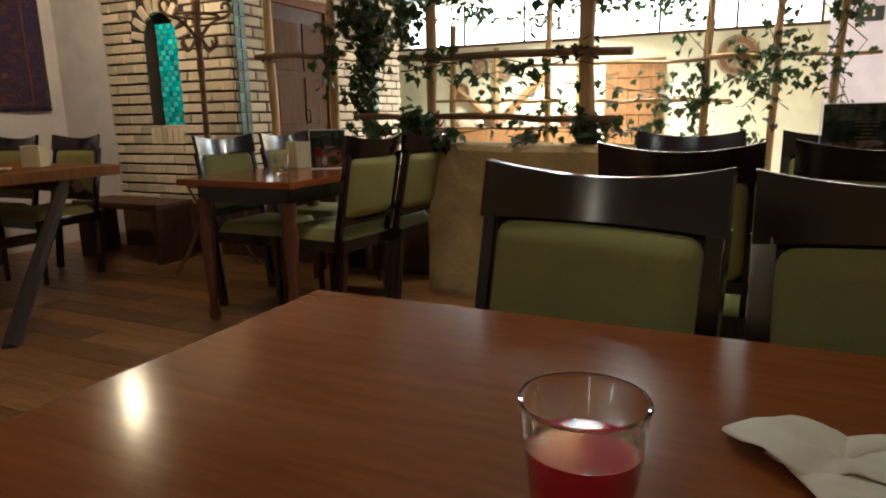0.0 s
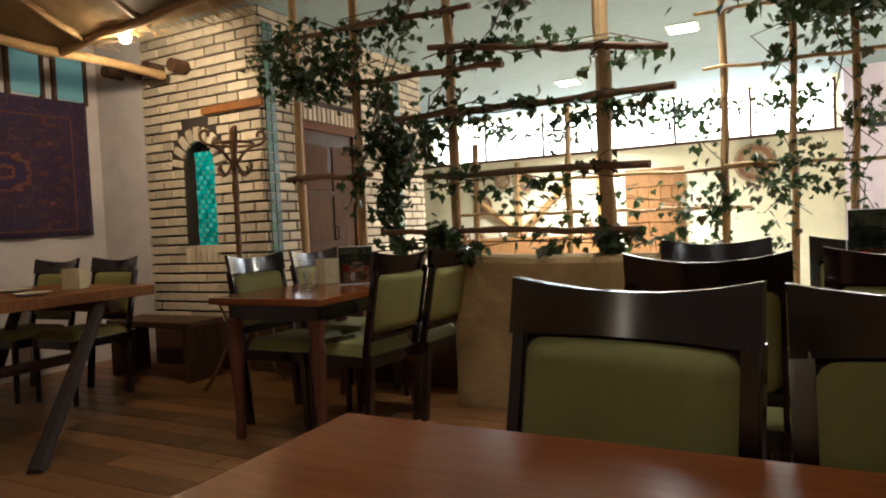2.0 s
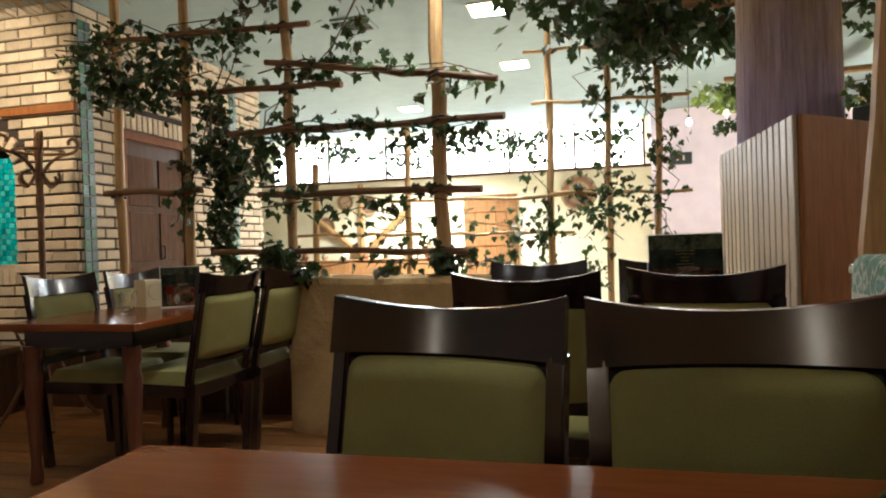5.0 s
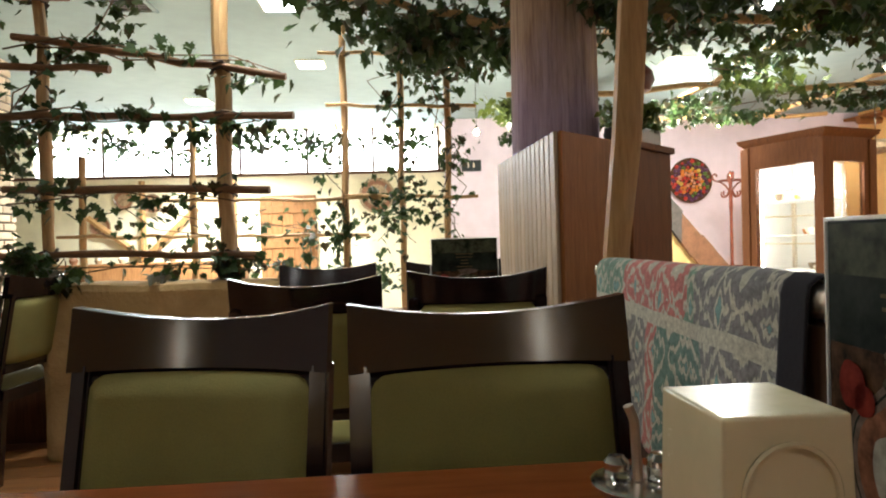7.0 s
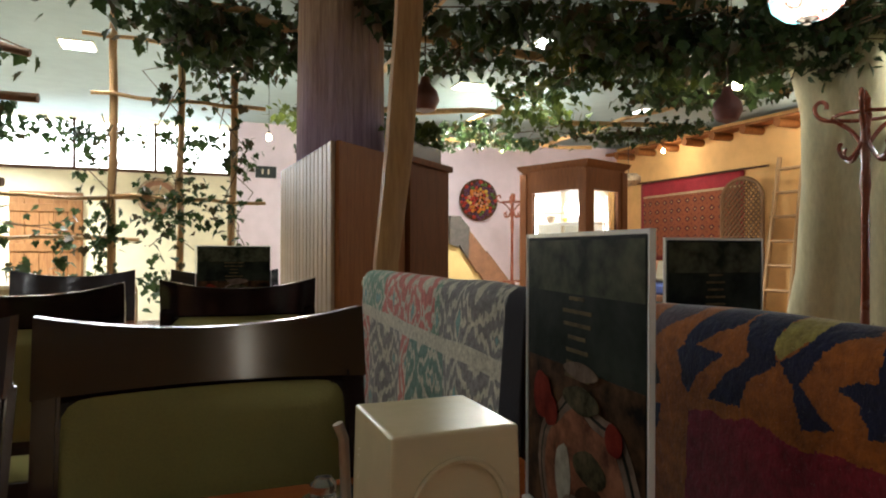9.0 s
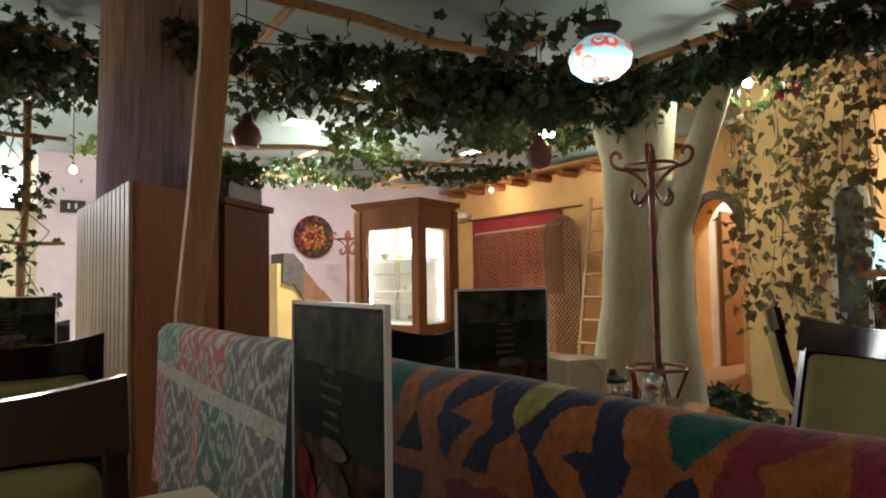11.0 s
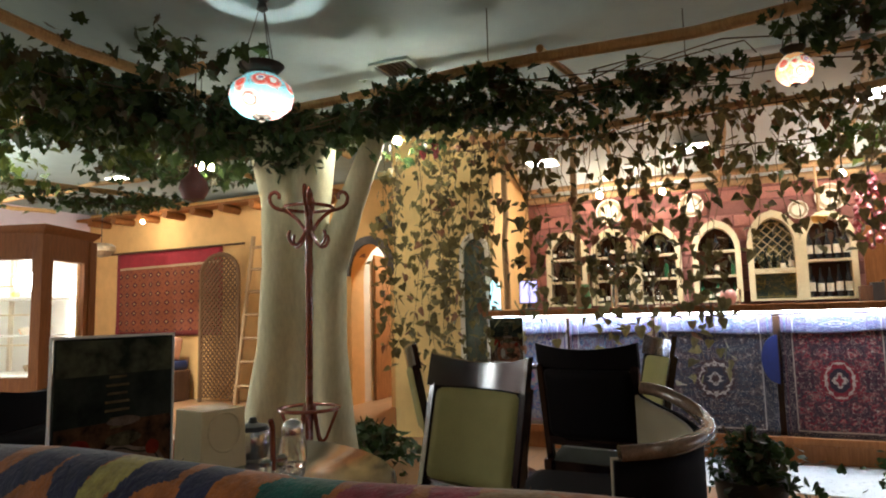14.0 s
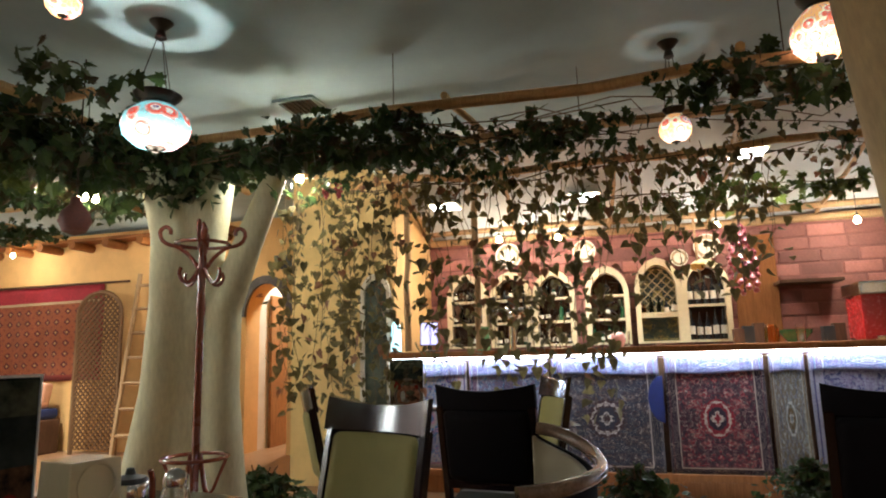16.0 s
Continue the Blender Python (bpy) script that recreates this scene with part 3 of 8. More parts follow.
def tub_chair():
    """A low barrel chair: bent rail round a padded shell."""
    c = thing("tub_chair", "dark tub armchair with a polished bent rail and cream padding", "armchair")
    part("rail", T(flowing([(2.39, 0.38, 0.655), (2.46, 0.26, 0.66), (2.60, 0.18, 0.665), (2.76, 0.14, 0.675), (2.90, 0.17, 0.70), (3.00, 0.24, 0.735), (3.06, 0.33, 0.765), (3.08, 0.40, 0.775)], 5),
                   [0.026] * 36, 12), M_polish, c)
    def shell(off):
        base = [(q.x, q.y) for q in flowing([(2.40, 0.40, 0), (2.47, 0.28, 0), (2.60, 0.21, 0), (2.76, 0.17, 0), (2.89, 0.20, 0), (2.98, 0.26, 0), (3.04, 0.34, 0), (3.06, 0.40, 0)], 5)]
        def fn(u, v):
            f = u * (len(base) - 1)
            i = min(int(f), len(base) - 2)
            x = base[i][0] + (base[i + 1][0] - base[i][0]) * (f - i)
            y = base[i][1] + (base[i + 1][1] - base[i][1]) * (f - i)
            d = Vector((2.72 - x, 0.52 - y)).normalized() * off
            top = 0.63 + 0.12 * u * u
            return (x + d.x, y + d.y, 0.12 + (top - 0.12) * v)
        return fn
    thicken(part("shell", grid_sheet(40, 6, shell(0.0)), M_shell, c), 0.02)
    thicken(part("padding", grid_sheet(40, 6, shell(0.035)), M_cream, c, "cream padded inside"), 0.03)
    part("seat", B(2.46, 0.28, 0.36, 3.0, 0.82, 0.45, bevel=0.03), M_shell, c)
    part("base", B(2.5, 0.3, 0.0, 2.98, 0.8, 0.36, bevel=0.01), M_shell, c)


M_polish = wood("polished_bent_wood", (0.10, 0.06, 0.04), (0.20, 0.13, 0.09), 0.14, along=0, coat=0.8)
M_cream = surface("cream_upholstery", (0.34, 0.29, 0.19), 0.7, grain=200, amount=0.1)
tub_chair()

# ---------------------------------------------------------------- poles and trellises
def pole_pts(a, b, bend=0.02, n=7, seed=0):
    r = random.Random(seed)
    a, b = Vector(a), Vector(b)
    off = [Vector((r.uniform(-bend, bend), r.uniform(-bend, bend), r.uniform(-bend, bend))) for _ in range(n)]
    return [a.lerp(b, k / (n - 1)) + (off[k] if 0 < k < n - 1 else Vector()) for k in range(n)]


def stick(name, a, b, r, parent, seed=0, mat=None, bend=0.012):
    rr = random.Random(seed + 99)
    return part(name, T(pole_pts(a, b, bend, 9, seed), [r * rr.uniform(0.88, 1.12) for k in range(9)], 9), mat or M_bamboo, parent)


def lashing(x, y, z, r, parent):
    part("lashing", T([(x + r * math.cos(a), y + r * math.sin(a), z + 0.004 * a - 0.03 + 0.012 * math.sin(3 * a)) for a in [k * 0.7 for k in range(22)]], 0.008, 5), M_rope, parent)


def fy(x):
    """The trellis stands a little askew."""
    return 3.30 - 0.15 * (x + 0.76)


fence = thing("trellis_fence", "tied wooden pole trellis overgrown with ivy", "trellis")
UP = [(-3.02, 0.0, 2.8, 0.03), (-2.44, 0.0, 2.8, 0.03), (-1.68, 0.88, 2.8, 0.03), (-0.74, 0.84, 2.8, 0.040)]
for k, (x, z0, z1, r) in enumerate(UP):
    stick("upright", (x, fy(x) + 0.03, z0), (x - 0.01, fy(x) + 0.03, z1), r, fence, k, bend=0.01)
RAILS = [(-3.05, 2.44, -1.50, 2.32), (-1.80, 2.14, -0.41, 1.87), (-2.07, 1.75, -0.38, 1.68), (-1.88, 1.37, -0.51, 1.32), (-2.22, 1.04, -0.55, 1.0), (-2.52, 2.04, -1.30, 1.95), (-3.1, 1.45, -2.3, 1.42)]
for k, (x0, z0, x1, z1) in enumerate(RAILS):
    stick("crossbar", (x0, fy(x0) - 0.03, z0), (x1, fy(x1) - 0.03, z1), 0.019, fence, 20 + k, M_darkpole, 0.01)
    for (x, a, b, r) in UP:
        if x0 < x < x1:
            lashing(x, fy(x) + 0.01, z0 + (z1 - z0) * (x - x0) / (x1 - x0), r + 0.014, fence)
fence2 = thing("trellis_fence", "pale wooden pole trellis with climbing vines further off", "trellis")
for k, (x, z1) in enumerate([(-0.28, 2.75), (0.15, 2.45), (0.51, 2.4), (-1.43, 2.0), (-2.24, 1.75)]):
    stick("upright", (x, 5.0, 0), (x + 0.02, 5.0, z1), 0.026, fence2, 40 + k)
for k, (x0, x1, z) in enumerate([(-0.45, 0.75, 2.5), (-1.6, 0.0, 1.4), (-0.4, 0.75, 2.1), (-1.1, -0.1, 1.12), (-0.3, 0.75, 1.4), (-2.4, -1.3, 1.15)]):
    stick("crossbar", (x0, 4.96, z), (x1, 4.96, z - 0.02), 0.014, fence2, 60 + k)


def low_wall():
    m, nt, p = nodes_of("rough_ochre_plaster")
    v = coords(nt, "Object")
    mid, fine = noise_tex(nt, v, 3.5, 5, 0.65, 0.5), noise_tex(nt, v, 45, 4)
    c = ramp(nt, mid, [(0.3, (0.30, 0.19, 0.075)), (0.7, (0.52, 0.36, 0.16))])
    nt.links.new(c, p.inputs["Base Color"])
    p.inputs["Roughness"].default_value = 0.9
    bump(nt, p, math_node(nt, "MULTIPLY_ADD", fine, 0.25, mid), 0.7, 0.03)
    bm = bmesh.new()
    box(bm, -1.66, -0.12, 0, 0.0, 0.14, 0.885, bevel=0.04)
    bmesh.ops.subdivide_edges(bm, edges=[e for e in bm.edges if e.calc_length() > 0.3], cuts=7, use_grid_fill=True)
    for q in bm.verts:
        d = noise.noise(q.co * 4.0) * 0.02
        q.co.y += d
        q.co.z += d * 0.6 if q.co.z > 0.5 else 0
        q.co.y += fy(q.co.x)
    single("low_wall", bm, m, "rough ochre plaster low wall under the trellis", "wall", kind="structure")


low_wall()
# Added panel: gives the dark gap behind the trellis, hides the bright floor.
struct("trellis_dark_fill", B(-3.35, 3.66, 0, -1.66, 3.70, 0.5, bevel=0.004), M_darkoak, "added dark panel filling the dark gap behind the trellis", "panel")

# ---------------------------------------------------------------- brick house front
YF, XS = 3.70, -3.40     # front face, side face
struct("wall_plaster", B(XL, YF, 0, -4.70, YF + 0.3, H), M_grey, "lilac-grey plaster wall beside the brick front", "wall")
bf = struct("wall_brick_front", B(-4.70, YF + 0.14, 0, XS, YF + 0.35, H), M_mortar, "buff brick wall with a tiled arched niche", "wall")
part("mortar_bed", B(-4.70, YF + 0.012, 0.0, -4.26, YF + 0.14, H), M_mortar, bf)
part("mortar_bed", B(-3.92, YF + 0.012, 0.0, XS, YF + 0.14, H), M_mortar, bf)
part("mortar_bed", B(-4.26, YF + 0.012, 0.0, -3.92, YF + 0.14, 0.98), M_mortar, bf)
NX, NR, NZ = -4.09, 0.17, 1.62   # niche centre, half width, springing
arch = [(NX - NR * math.cos(radians(a)), NZ + 1.35 * NR * math.sin(radians(a))) for a in range(0, 181, 15)] + [(-3.92, H), (-4.26, H)]
part("mortar_bed", prism(bmesh.new(), arch, YF + 0.012, YF + 0.14), M_mortar, bf)
bs = struct("wall_brick_side", B(XS - 0.3, YF + 0.36, 0, XS - 0.012, 6.2, H), M_mortar, "buff brick side wall with a carved door", "wall")
part("plinth", B(-4.70, YF - 0.02, 0, XS + 0.02, YF + 0.01, 0.38, bevel=0.006), M_darkoak, bf, "dark wooden skirting board")
part("plinth", B(XS - 0.012, YF + 0.03, 0, XS + 0.018, 6.2, 0.38, bevel=0.006), M_darkoak, bs)
BRICK_L, BRICK_H, PITCH = 0.205, 0.062, 0.078
brick_me = {}


def brick_mesh(n, axis):
    key = (round(n, 2), axis)
    if key not in brick_me:
        a = (0, -0.014, 0, key[0], 0.03, BRICK_H) if axis == "x" else (-0.03, 0, 0, 0.014, key[0], BRICK_H)
        brick_me[key] = finish(B(*a, bevel=0.005, seg=1), "brick", M_brick, False)
    return brick_me[key]


def lay(parent, axis, u0, u1, z0, z1, at, keep):
    rng = random.Random(7)
    row = 0
    z = z0
    while z + BRICK_H < z1:
        u = u0 - (0.11 if row % 2 else 0)
        while u < u1 - 0.03:
            a, b = max(u, u0), min(u + BRICK_L, u1)
            for p, q in keep(a, b, z + BRICK_H / 2):
                if q - p > 0.035:
                    o = new("brick", brick_mesh(q - p, axis))
                    o.parent = parent
                    j = rng.uniform(-0.004, 0.004)
                    o.location = (p, at + j, z) if axis == "x" else (at + j, p, z)
            u += BRICK_L + 0.014
        z += PITCH
        row += 1


def cut(a, b, lo, hi):
    out = []
    if a < lo:
        out.append((a, min(b, lo)))
    if b > hi:
        out.append((max(a, hi), b))
    return out


def keep_front(a, b, z):
    w = 0
    if 0.97 < z < NZ:
        w = NR + 0.012
    elif NZ <= z < NZ + 0.40:
        t = (z - NZ) / 0.40
        w = (NR + 0.15) * math.sqrt(max(0, 1 - t * t)) + 0.005
    return cut(a, b, NX - w, NX + w) if w else [(a, b)]


DY0, DY1, DZ = 4.12, 4.92, 1.98


def keep_side(a, b, z):
    return cut(a, b, DY0 - 0.02, DY1 + 0.02) if z < DZ + 0.17 else [(a, b)]


lay(bf, "x", -4.70, XS, 0.39, 2.798, YF, keep_front)
lay(bs, "y", YF + 0.02, 6.2, 0.39, 2.798, XS, keep_side)
for k in range(9):      # voussoirs round the niche
    a = radians(12 + k * 19.5)
    bm = B(-0.028, -0.014, 0.0, 0.028, 0.03, 0.115, bevel=0.005, seg=1)
    o = part("brick", bm, M_brick, bf, m=Matrix.Translation((NX - (NR + 0.012) * math.cos(a), YF, NZ + 1.28 * NR * math.sin(a))) @ Matrix.Rotation(a - math.pi / 2, 4, "Y"), smooth=False)
for k in range(6):      # bricks on end under the niche
    part("brick", B(0, -0.014, 0, 0.05, 0.03, 0.12, bevel=0.005, seg=1), M_brick, bf, m=Matrix.Translation((NX - 0.18 + k * 0.061, YF - 0.006, 0.855)), smooth=False)
for k in range(13):     # bricks on end over the door
    part("brick", B(-0.03, 0, 0, 0.014, 0.052, 0.13, bevel=0.005, seg=1), M_brick, bs, m=Matrix.Translation((XS, DY0 + k * 0.0625, DZ + 0.02)), smooth=False)
M_teal = surface("turquoise_glaze", (0.01, 0.52, 0.58), 0.18, grain=30, stain=20, amount=0.3, relief=0.1, coat=0.5, rand=0.5)
M_tealpale = surface("pale_turquoise_glaze", (0.12, 0.72, 0.74), 0.2, grain=30, stain=20, amount=0.2, relief=0.1, coat=0.5, rand=0.4)
tile = finish(B(0, 0, 0, 0.036, 0.012, 0.036, bevel=0.003, seg=1), "tile", M_teal, False)
tile2 = finish(B(0, 0, 0, 0.036, 0.012, 0.036, bevel=0.003, seg=1), "tile", M_tealpale, False)
rng = random.Random(11)
for j in range(20):
    for i in range(7):
        z = 0.985 + j * 0.039
        x = NX - 0.115 + i * 0.039 + 0.004 * math.sin(j * 1.6)
        if z > NZ and math.hypot(x + 0.018 - NX, (z - NZ) / 1.35) > NR - 0.01:
            continue
        o = new("tile", tile if (i * 7 + j * 3) % 5 < 3 else tile2)
        o.parent = bf
        o.location = (x, YF + 0.07, z)
M_duskytile = surface("dusky_blue_tile", (0.17, 0.24, 0.25), 0.3, grain=30, stain=14, amount=0.4, relief=0.1, coat=0.3, rand=0.5)
M_greentile = surface("dusky_green_tile", (0.09, 0.21, 0.15), 0.3, grain=30, stain=14, amount=0.4, relief=0.1, coat=0.3, rand=0.5)
panes = [finish(B(0, 0, 0, 0.055, 0.010, 0.072, bevel=0.003, seg=1), "tile", m, False) for m in (M_duskytile, M_greentile)]
for y0 in (YF + 0.03, 5.60):           # tiled strips down the side wall
    for j in range(30):
        for i in range(2):
            o = new("tile", panes[(i + j) % 2 if j % 4 else 0])
            o.parent = bs
            o.matrix_basis = pose(XS + 0.026, y0 + 0.06 * i, 0.39 + j * 0.0765, 0, 0, 90)
part("lintel", B(-3.98, YF - 0.05, 2.03, XS + 0.05, YF - 0.016, 2.09, bevel=0.008), M_oak, bf, "wooden shelf board")
for x, z in ((-4.95, 2.50), (-4.72, 2.47), (-4.45, 2.45), (-4.15, 2.43)):
    part("beam_end", T([(x, YF - 0.16, z), (x, YF + 0.02, z)], 0.055, 10), M_darkoak, bf, "rounded log end")


def carved_door(parent, x, y0, y1, z1):
    d = part("door", B(x - 0.05, y0 + 0.05, 0.0, x - 0.005, y1 - 0.05, z1 - 0.05), M_darkoak, parent, "dark carved wooden door")
    for y in (y0, y1 - 0.06):
        part("frame", B(x - 0.06, y, 0, x + 0.02, y + 0.06, z1, bevel=0.006), M_brownboard, d)
    part("frame", B(x - 0.06, y0, z1 - 0.06, x + 0.021, y1, z1 + 0.01, bevel=0.006), M_brownboard, d)
    w = (y1 - y0 - 0.1) / 2
    for i in range(2):
        for j in range(4):
            a, z = y0 + 0.05 + i * w, 0.12 + j * (z1 - 0.25) / 4
            part("panel", B(x - 0.006, a + 0.03, z, x + 0.006, a + w - 0.03, z + (z1 - 0.25) / 4 - 0.05, bevel=0.005), M_carved, d)
    part("handle", T([(x + 0.01, y0 + 0.42, 1.0), (x + 0.05, y0 + 0.42, 1.0), (x + 0.05, y0 + 0.42, 1.1), (x + 0.01, y0 + 0.42, 1.1)], 0.008, 6), M_black, d)


carved_door(bs, XS, DY0, DY1, DZ)

# thatched canopy over the trestle table, with its lamp
cp = thing("thatched_canopy", "straw canopy on bamboo poles", "canopy")
stick("eaves_pole", (-4.25, 1.6, 2.36), (-4.26, 3.55, 2.36), 0.035, cp, 81)
stick("eaves_pole", (-4.25, 2.72, 2.36), (-2.2, 2.52, 2.40), 0.032, cp, 82)
for k, x in enumerate((-3.95, -3.37, -2.8, -2.3)):
    stick("rafter", (x, 2.72, 2.38), (x + 0.55, 1.0, 2.72), 0.026, cp, 84 + k)
r = np.random.default_rng(5)
n = 9000
sx, sy = r.uniform(-4.5, -1.9, n), r.uniform(0.6, 2.80, n) + np.abs(r.normal(0, 0.07, n))
sz = 2.395 + (2.75 - sy) * 0.16 + r.uniform(-0.025, 0.04, n)
dirx = r.normal(0, 0.05, n)
ln = r.uniform(0.25, 0.5, n)
quads = []
for i in range(n):
    a = Vector((sx[i], sy[i], sz[i]))
    b = a + Vector((dirx[i], -ln[i], ln[i] * 0.16 + r.normal(0, 0.012)))
    w = Vector((0.0042, 0, 0))
    quads.append((a - w, a + w, b + w * 0.5, b - w * 0.5))
me = bpy.data.meshes.new("straw")
me.from_pydata([tuple(v) for q in quads for v in q], [], [(4 * i, 4 * i + 1, 4 * i + 2, 4 * i + 3) for i in range(n)])
M_straw = surface("straw", (0.34, 0.21, 0.085), 0.75, amount=0.3, grain=20, stain=6)
me.materials.append(M_straw)
o = new("straw", me)
o.parent = cp
tagged(o, "loose straw thatch", kind="stuff")
part("roof_mat", prism(bmesh.new(), [(0.6, 2.80), (2.86, 2.44), (2.86, 2.46), (0.6, 2.82)], 1.9, 4.5, Matrix(((0, -1, 0, 0), (1, 0, 0, 0), (0, 0, 1, 0), (0, 0, 0, 1)))), M_straw, cp, "woven straw mat")


def bulb(x, y, z, r=0.03, power=3.0, colour=(1, 0.80, 0.54), cord=None, label="small bare warm bulb on a cord"):
    b = thing("bulb", label, "lamp", pose(x, y, z), group="bulbs")
    part("glass", L([(0, -r), (0.75 * r, -0.7 * r), (r, 0), (0.7 * r, 0.75 * r), (0.35 * r, 1.25 * r)], 14), M_bulb, b)
    part("socket", L([(0.38 * r, 1.2 * r), (0.42 * r, 2.2 * r), (0, 2.3 * r)], 10), M_black, b)
    if cord:
        part("cord", T([(0, 0, 2.2 * r), (0, 0, cord)], 0.003, 5), M_black, b)
    if power:
        lamp("bulb_light", "POINT", (x, y, z - 0.045), power, colour, 0.03)


bulb(-3.56, 2.70, 2.33, 0.035, 7, (1, 0.80, 0.52), label="bare warm bulb under the straw canopy")
lamp("canopy_spot", "SPOT", (-3.60, 2.74, 2.32), 26, (1, 0.80, 0.55), 0.03, (-4.75, 4.1, 1.75), spread=125)

# kilim and small window on the shaded wall


# ---------------------------------------------------------------- patterned cloth
def uv_parts(nt, su=1.0, sv=1.0):
    c = nt.nodes.new("ShaderNodeTexCoord")
    s = nt.nodes.new("ShaderNodeSeparateXYZ")
    nt.links.new(c.outputs["UV"], s.inputs[0])
    return math_node(nt, "MULTIPLY", s.outputs[0], su), math_node(nt, "MULTIPLY", s.outputs[1], sv)


def cloth_finish(nt, p, c, weave=900.0):
    c0 = nt.nodes.new("ShaderNodeTexCoord")
    f = noise_tex(nt, c0.outputs["Object"], 90, 4, 0.7)
    big = noise_tex(nt, c0.outputs["Object"], 7, 3)
    c = mix(nt, 0.75, c, ramp(nt, f, [(0.3, (0.45, 0.45, 0.45)), (0.7, (1.25, 1.25, 1.25))]), "MULTIPLY")
    c = mix(nt, 0.5, c, ramp(nt, big, [(0.3, (0.65, 0.65, 0.65)), (0.7, (1.15, 1.15, 1.15))]), "MULTIPLY")
    nt.links.new(c, p.inputs["Base Color"])
    p.inputs["Roughness"].default_value = 0.95
    p.inputs["Sheen Weight"].default_value = 0.05
    bump(nt, p, f, 0.6, 0.004)


def ikat_cloth(name, ground, upper, lower, centre, nu, nv, stripe):
    """Ragged diamonds and triangles on a pale ground: one set of colours on each side of a pale stripe."""
    m, nt, p = nodes_of(name)
    u, v = uv_parts(nt)
    cn = nt.nodes.new("ShaderNodeCombineXYZ")
    nt.links.new(math_node(nt, "MULTIPLY", u, 55.0), cn.inputs[0])
    nt.links.new(math_node(nt, "MULTIPLY", v, 6.0), cn.inputs[1])
    rag = noise_tex(nt, cn.outputs[0], 1.0, 2)
    lumps = noise_tex(nt, coords(nt, "UV", (3, 4, 1)), 1.3, 1)
    un = math_node(nt, "MULTIPLY_ADD", lumps, 0.5, math_node(nt, "MULTIPLY", u, nu))
    vn = math_node(nt, "MULTIPLY_ADD", lumps, -0.4, math_node(nt, "MULTIPLY", v, nv))
    a = math_node(nt, "ABSOLUTE", math_node(nt, "SUBTRACT", math_node(nt, "FRACT", un), 0.5))
    b = math_node(nt, "ABSOLUTE", math_node(nt, "SUBTRACT", math_node(nt, "FRACT", vn), 0.5))
    d = math_node(nt, "MULTIPLY_ADD", rag, 0.66, math_node(nt, "ADD", a, math_node(nt, "SUBTRACT", b, 0.25)))
    bands = [(0.0, 1), (0.20, 0), (0.30, 1), (0.50, 0), (0.62, 1), (0.92, 0)]
    painted = ramp(nt, d, [(q, (f, f, f)) for q, f in bands], True)
    shift = math_node(nt, "MULTIPLY_ADD", lumps, 0.12, math_node(nt, "SUBTRACT", u, 0.06))
    above = math_node(nt, "GREATER_THAN", v, stripe)
    hue = mix(nt, above, ramp(nt, shift, lower, True), ramp(nt, shift, upper, True))
    hue = mix(nt, math_node(nt, "LESS_THAN", d, 0.17), hue, centre)
    c = mix(nt, math_node(nt, "MULTIPLY", painted, 0.78), ground, hue)
    near = math_node(nt, "LESS_THAN", math_node(nt, "ABSOLUTE", math_node(nt, "SUBTRACT", v, stripe)), 0.02)
    cloth_finish(nt, p, mix(nt, near, c, ground))
    return m


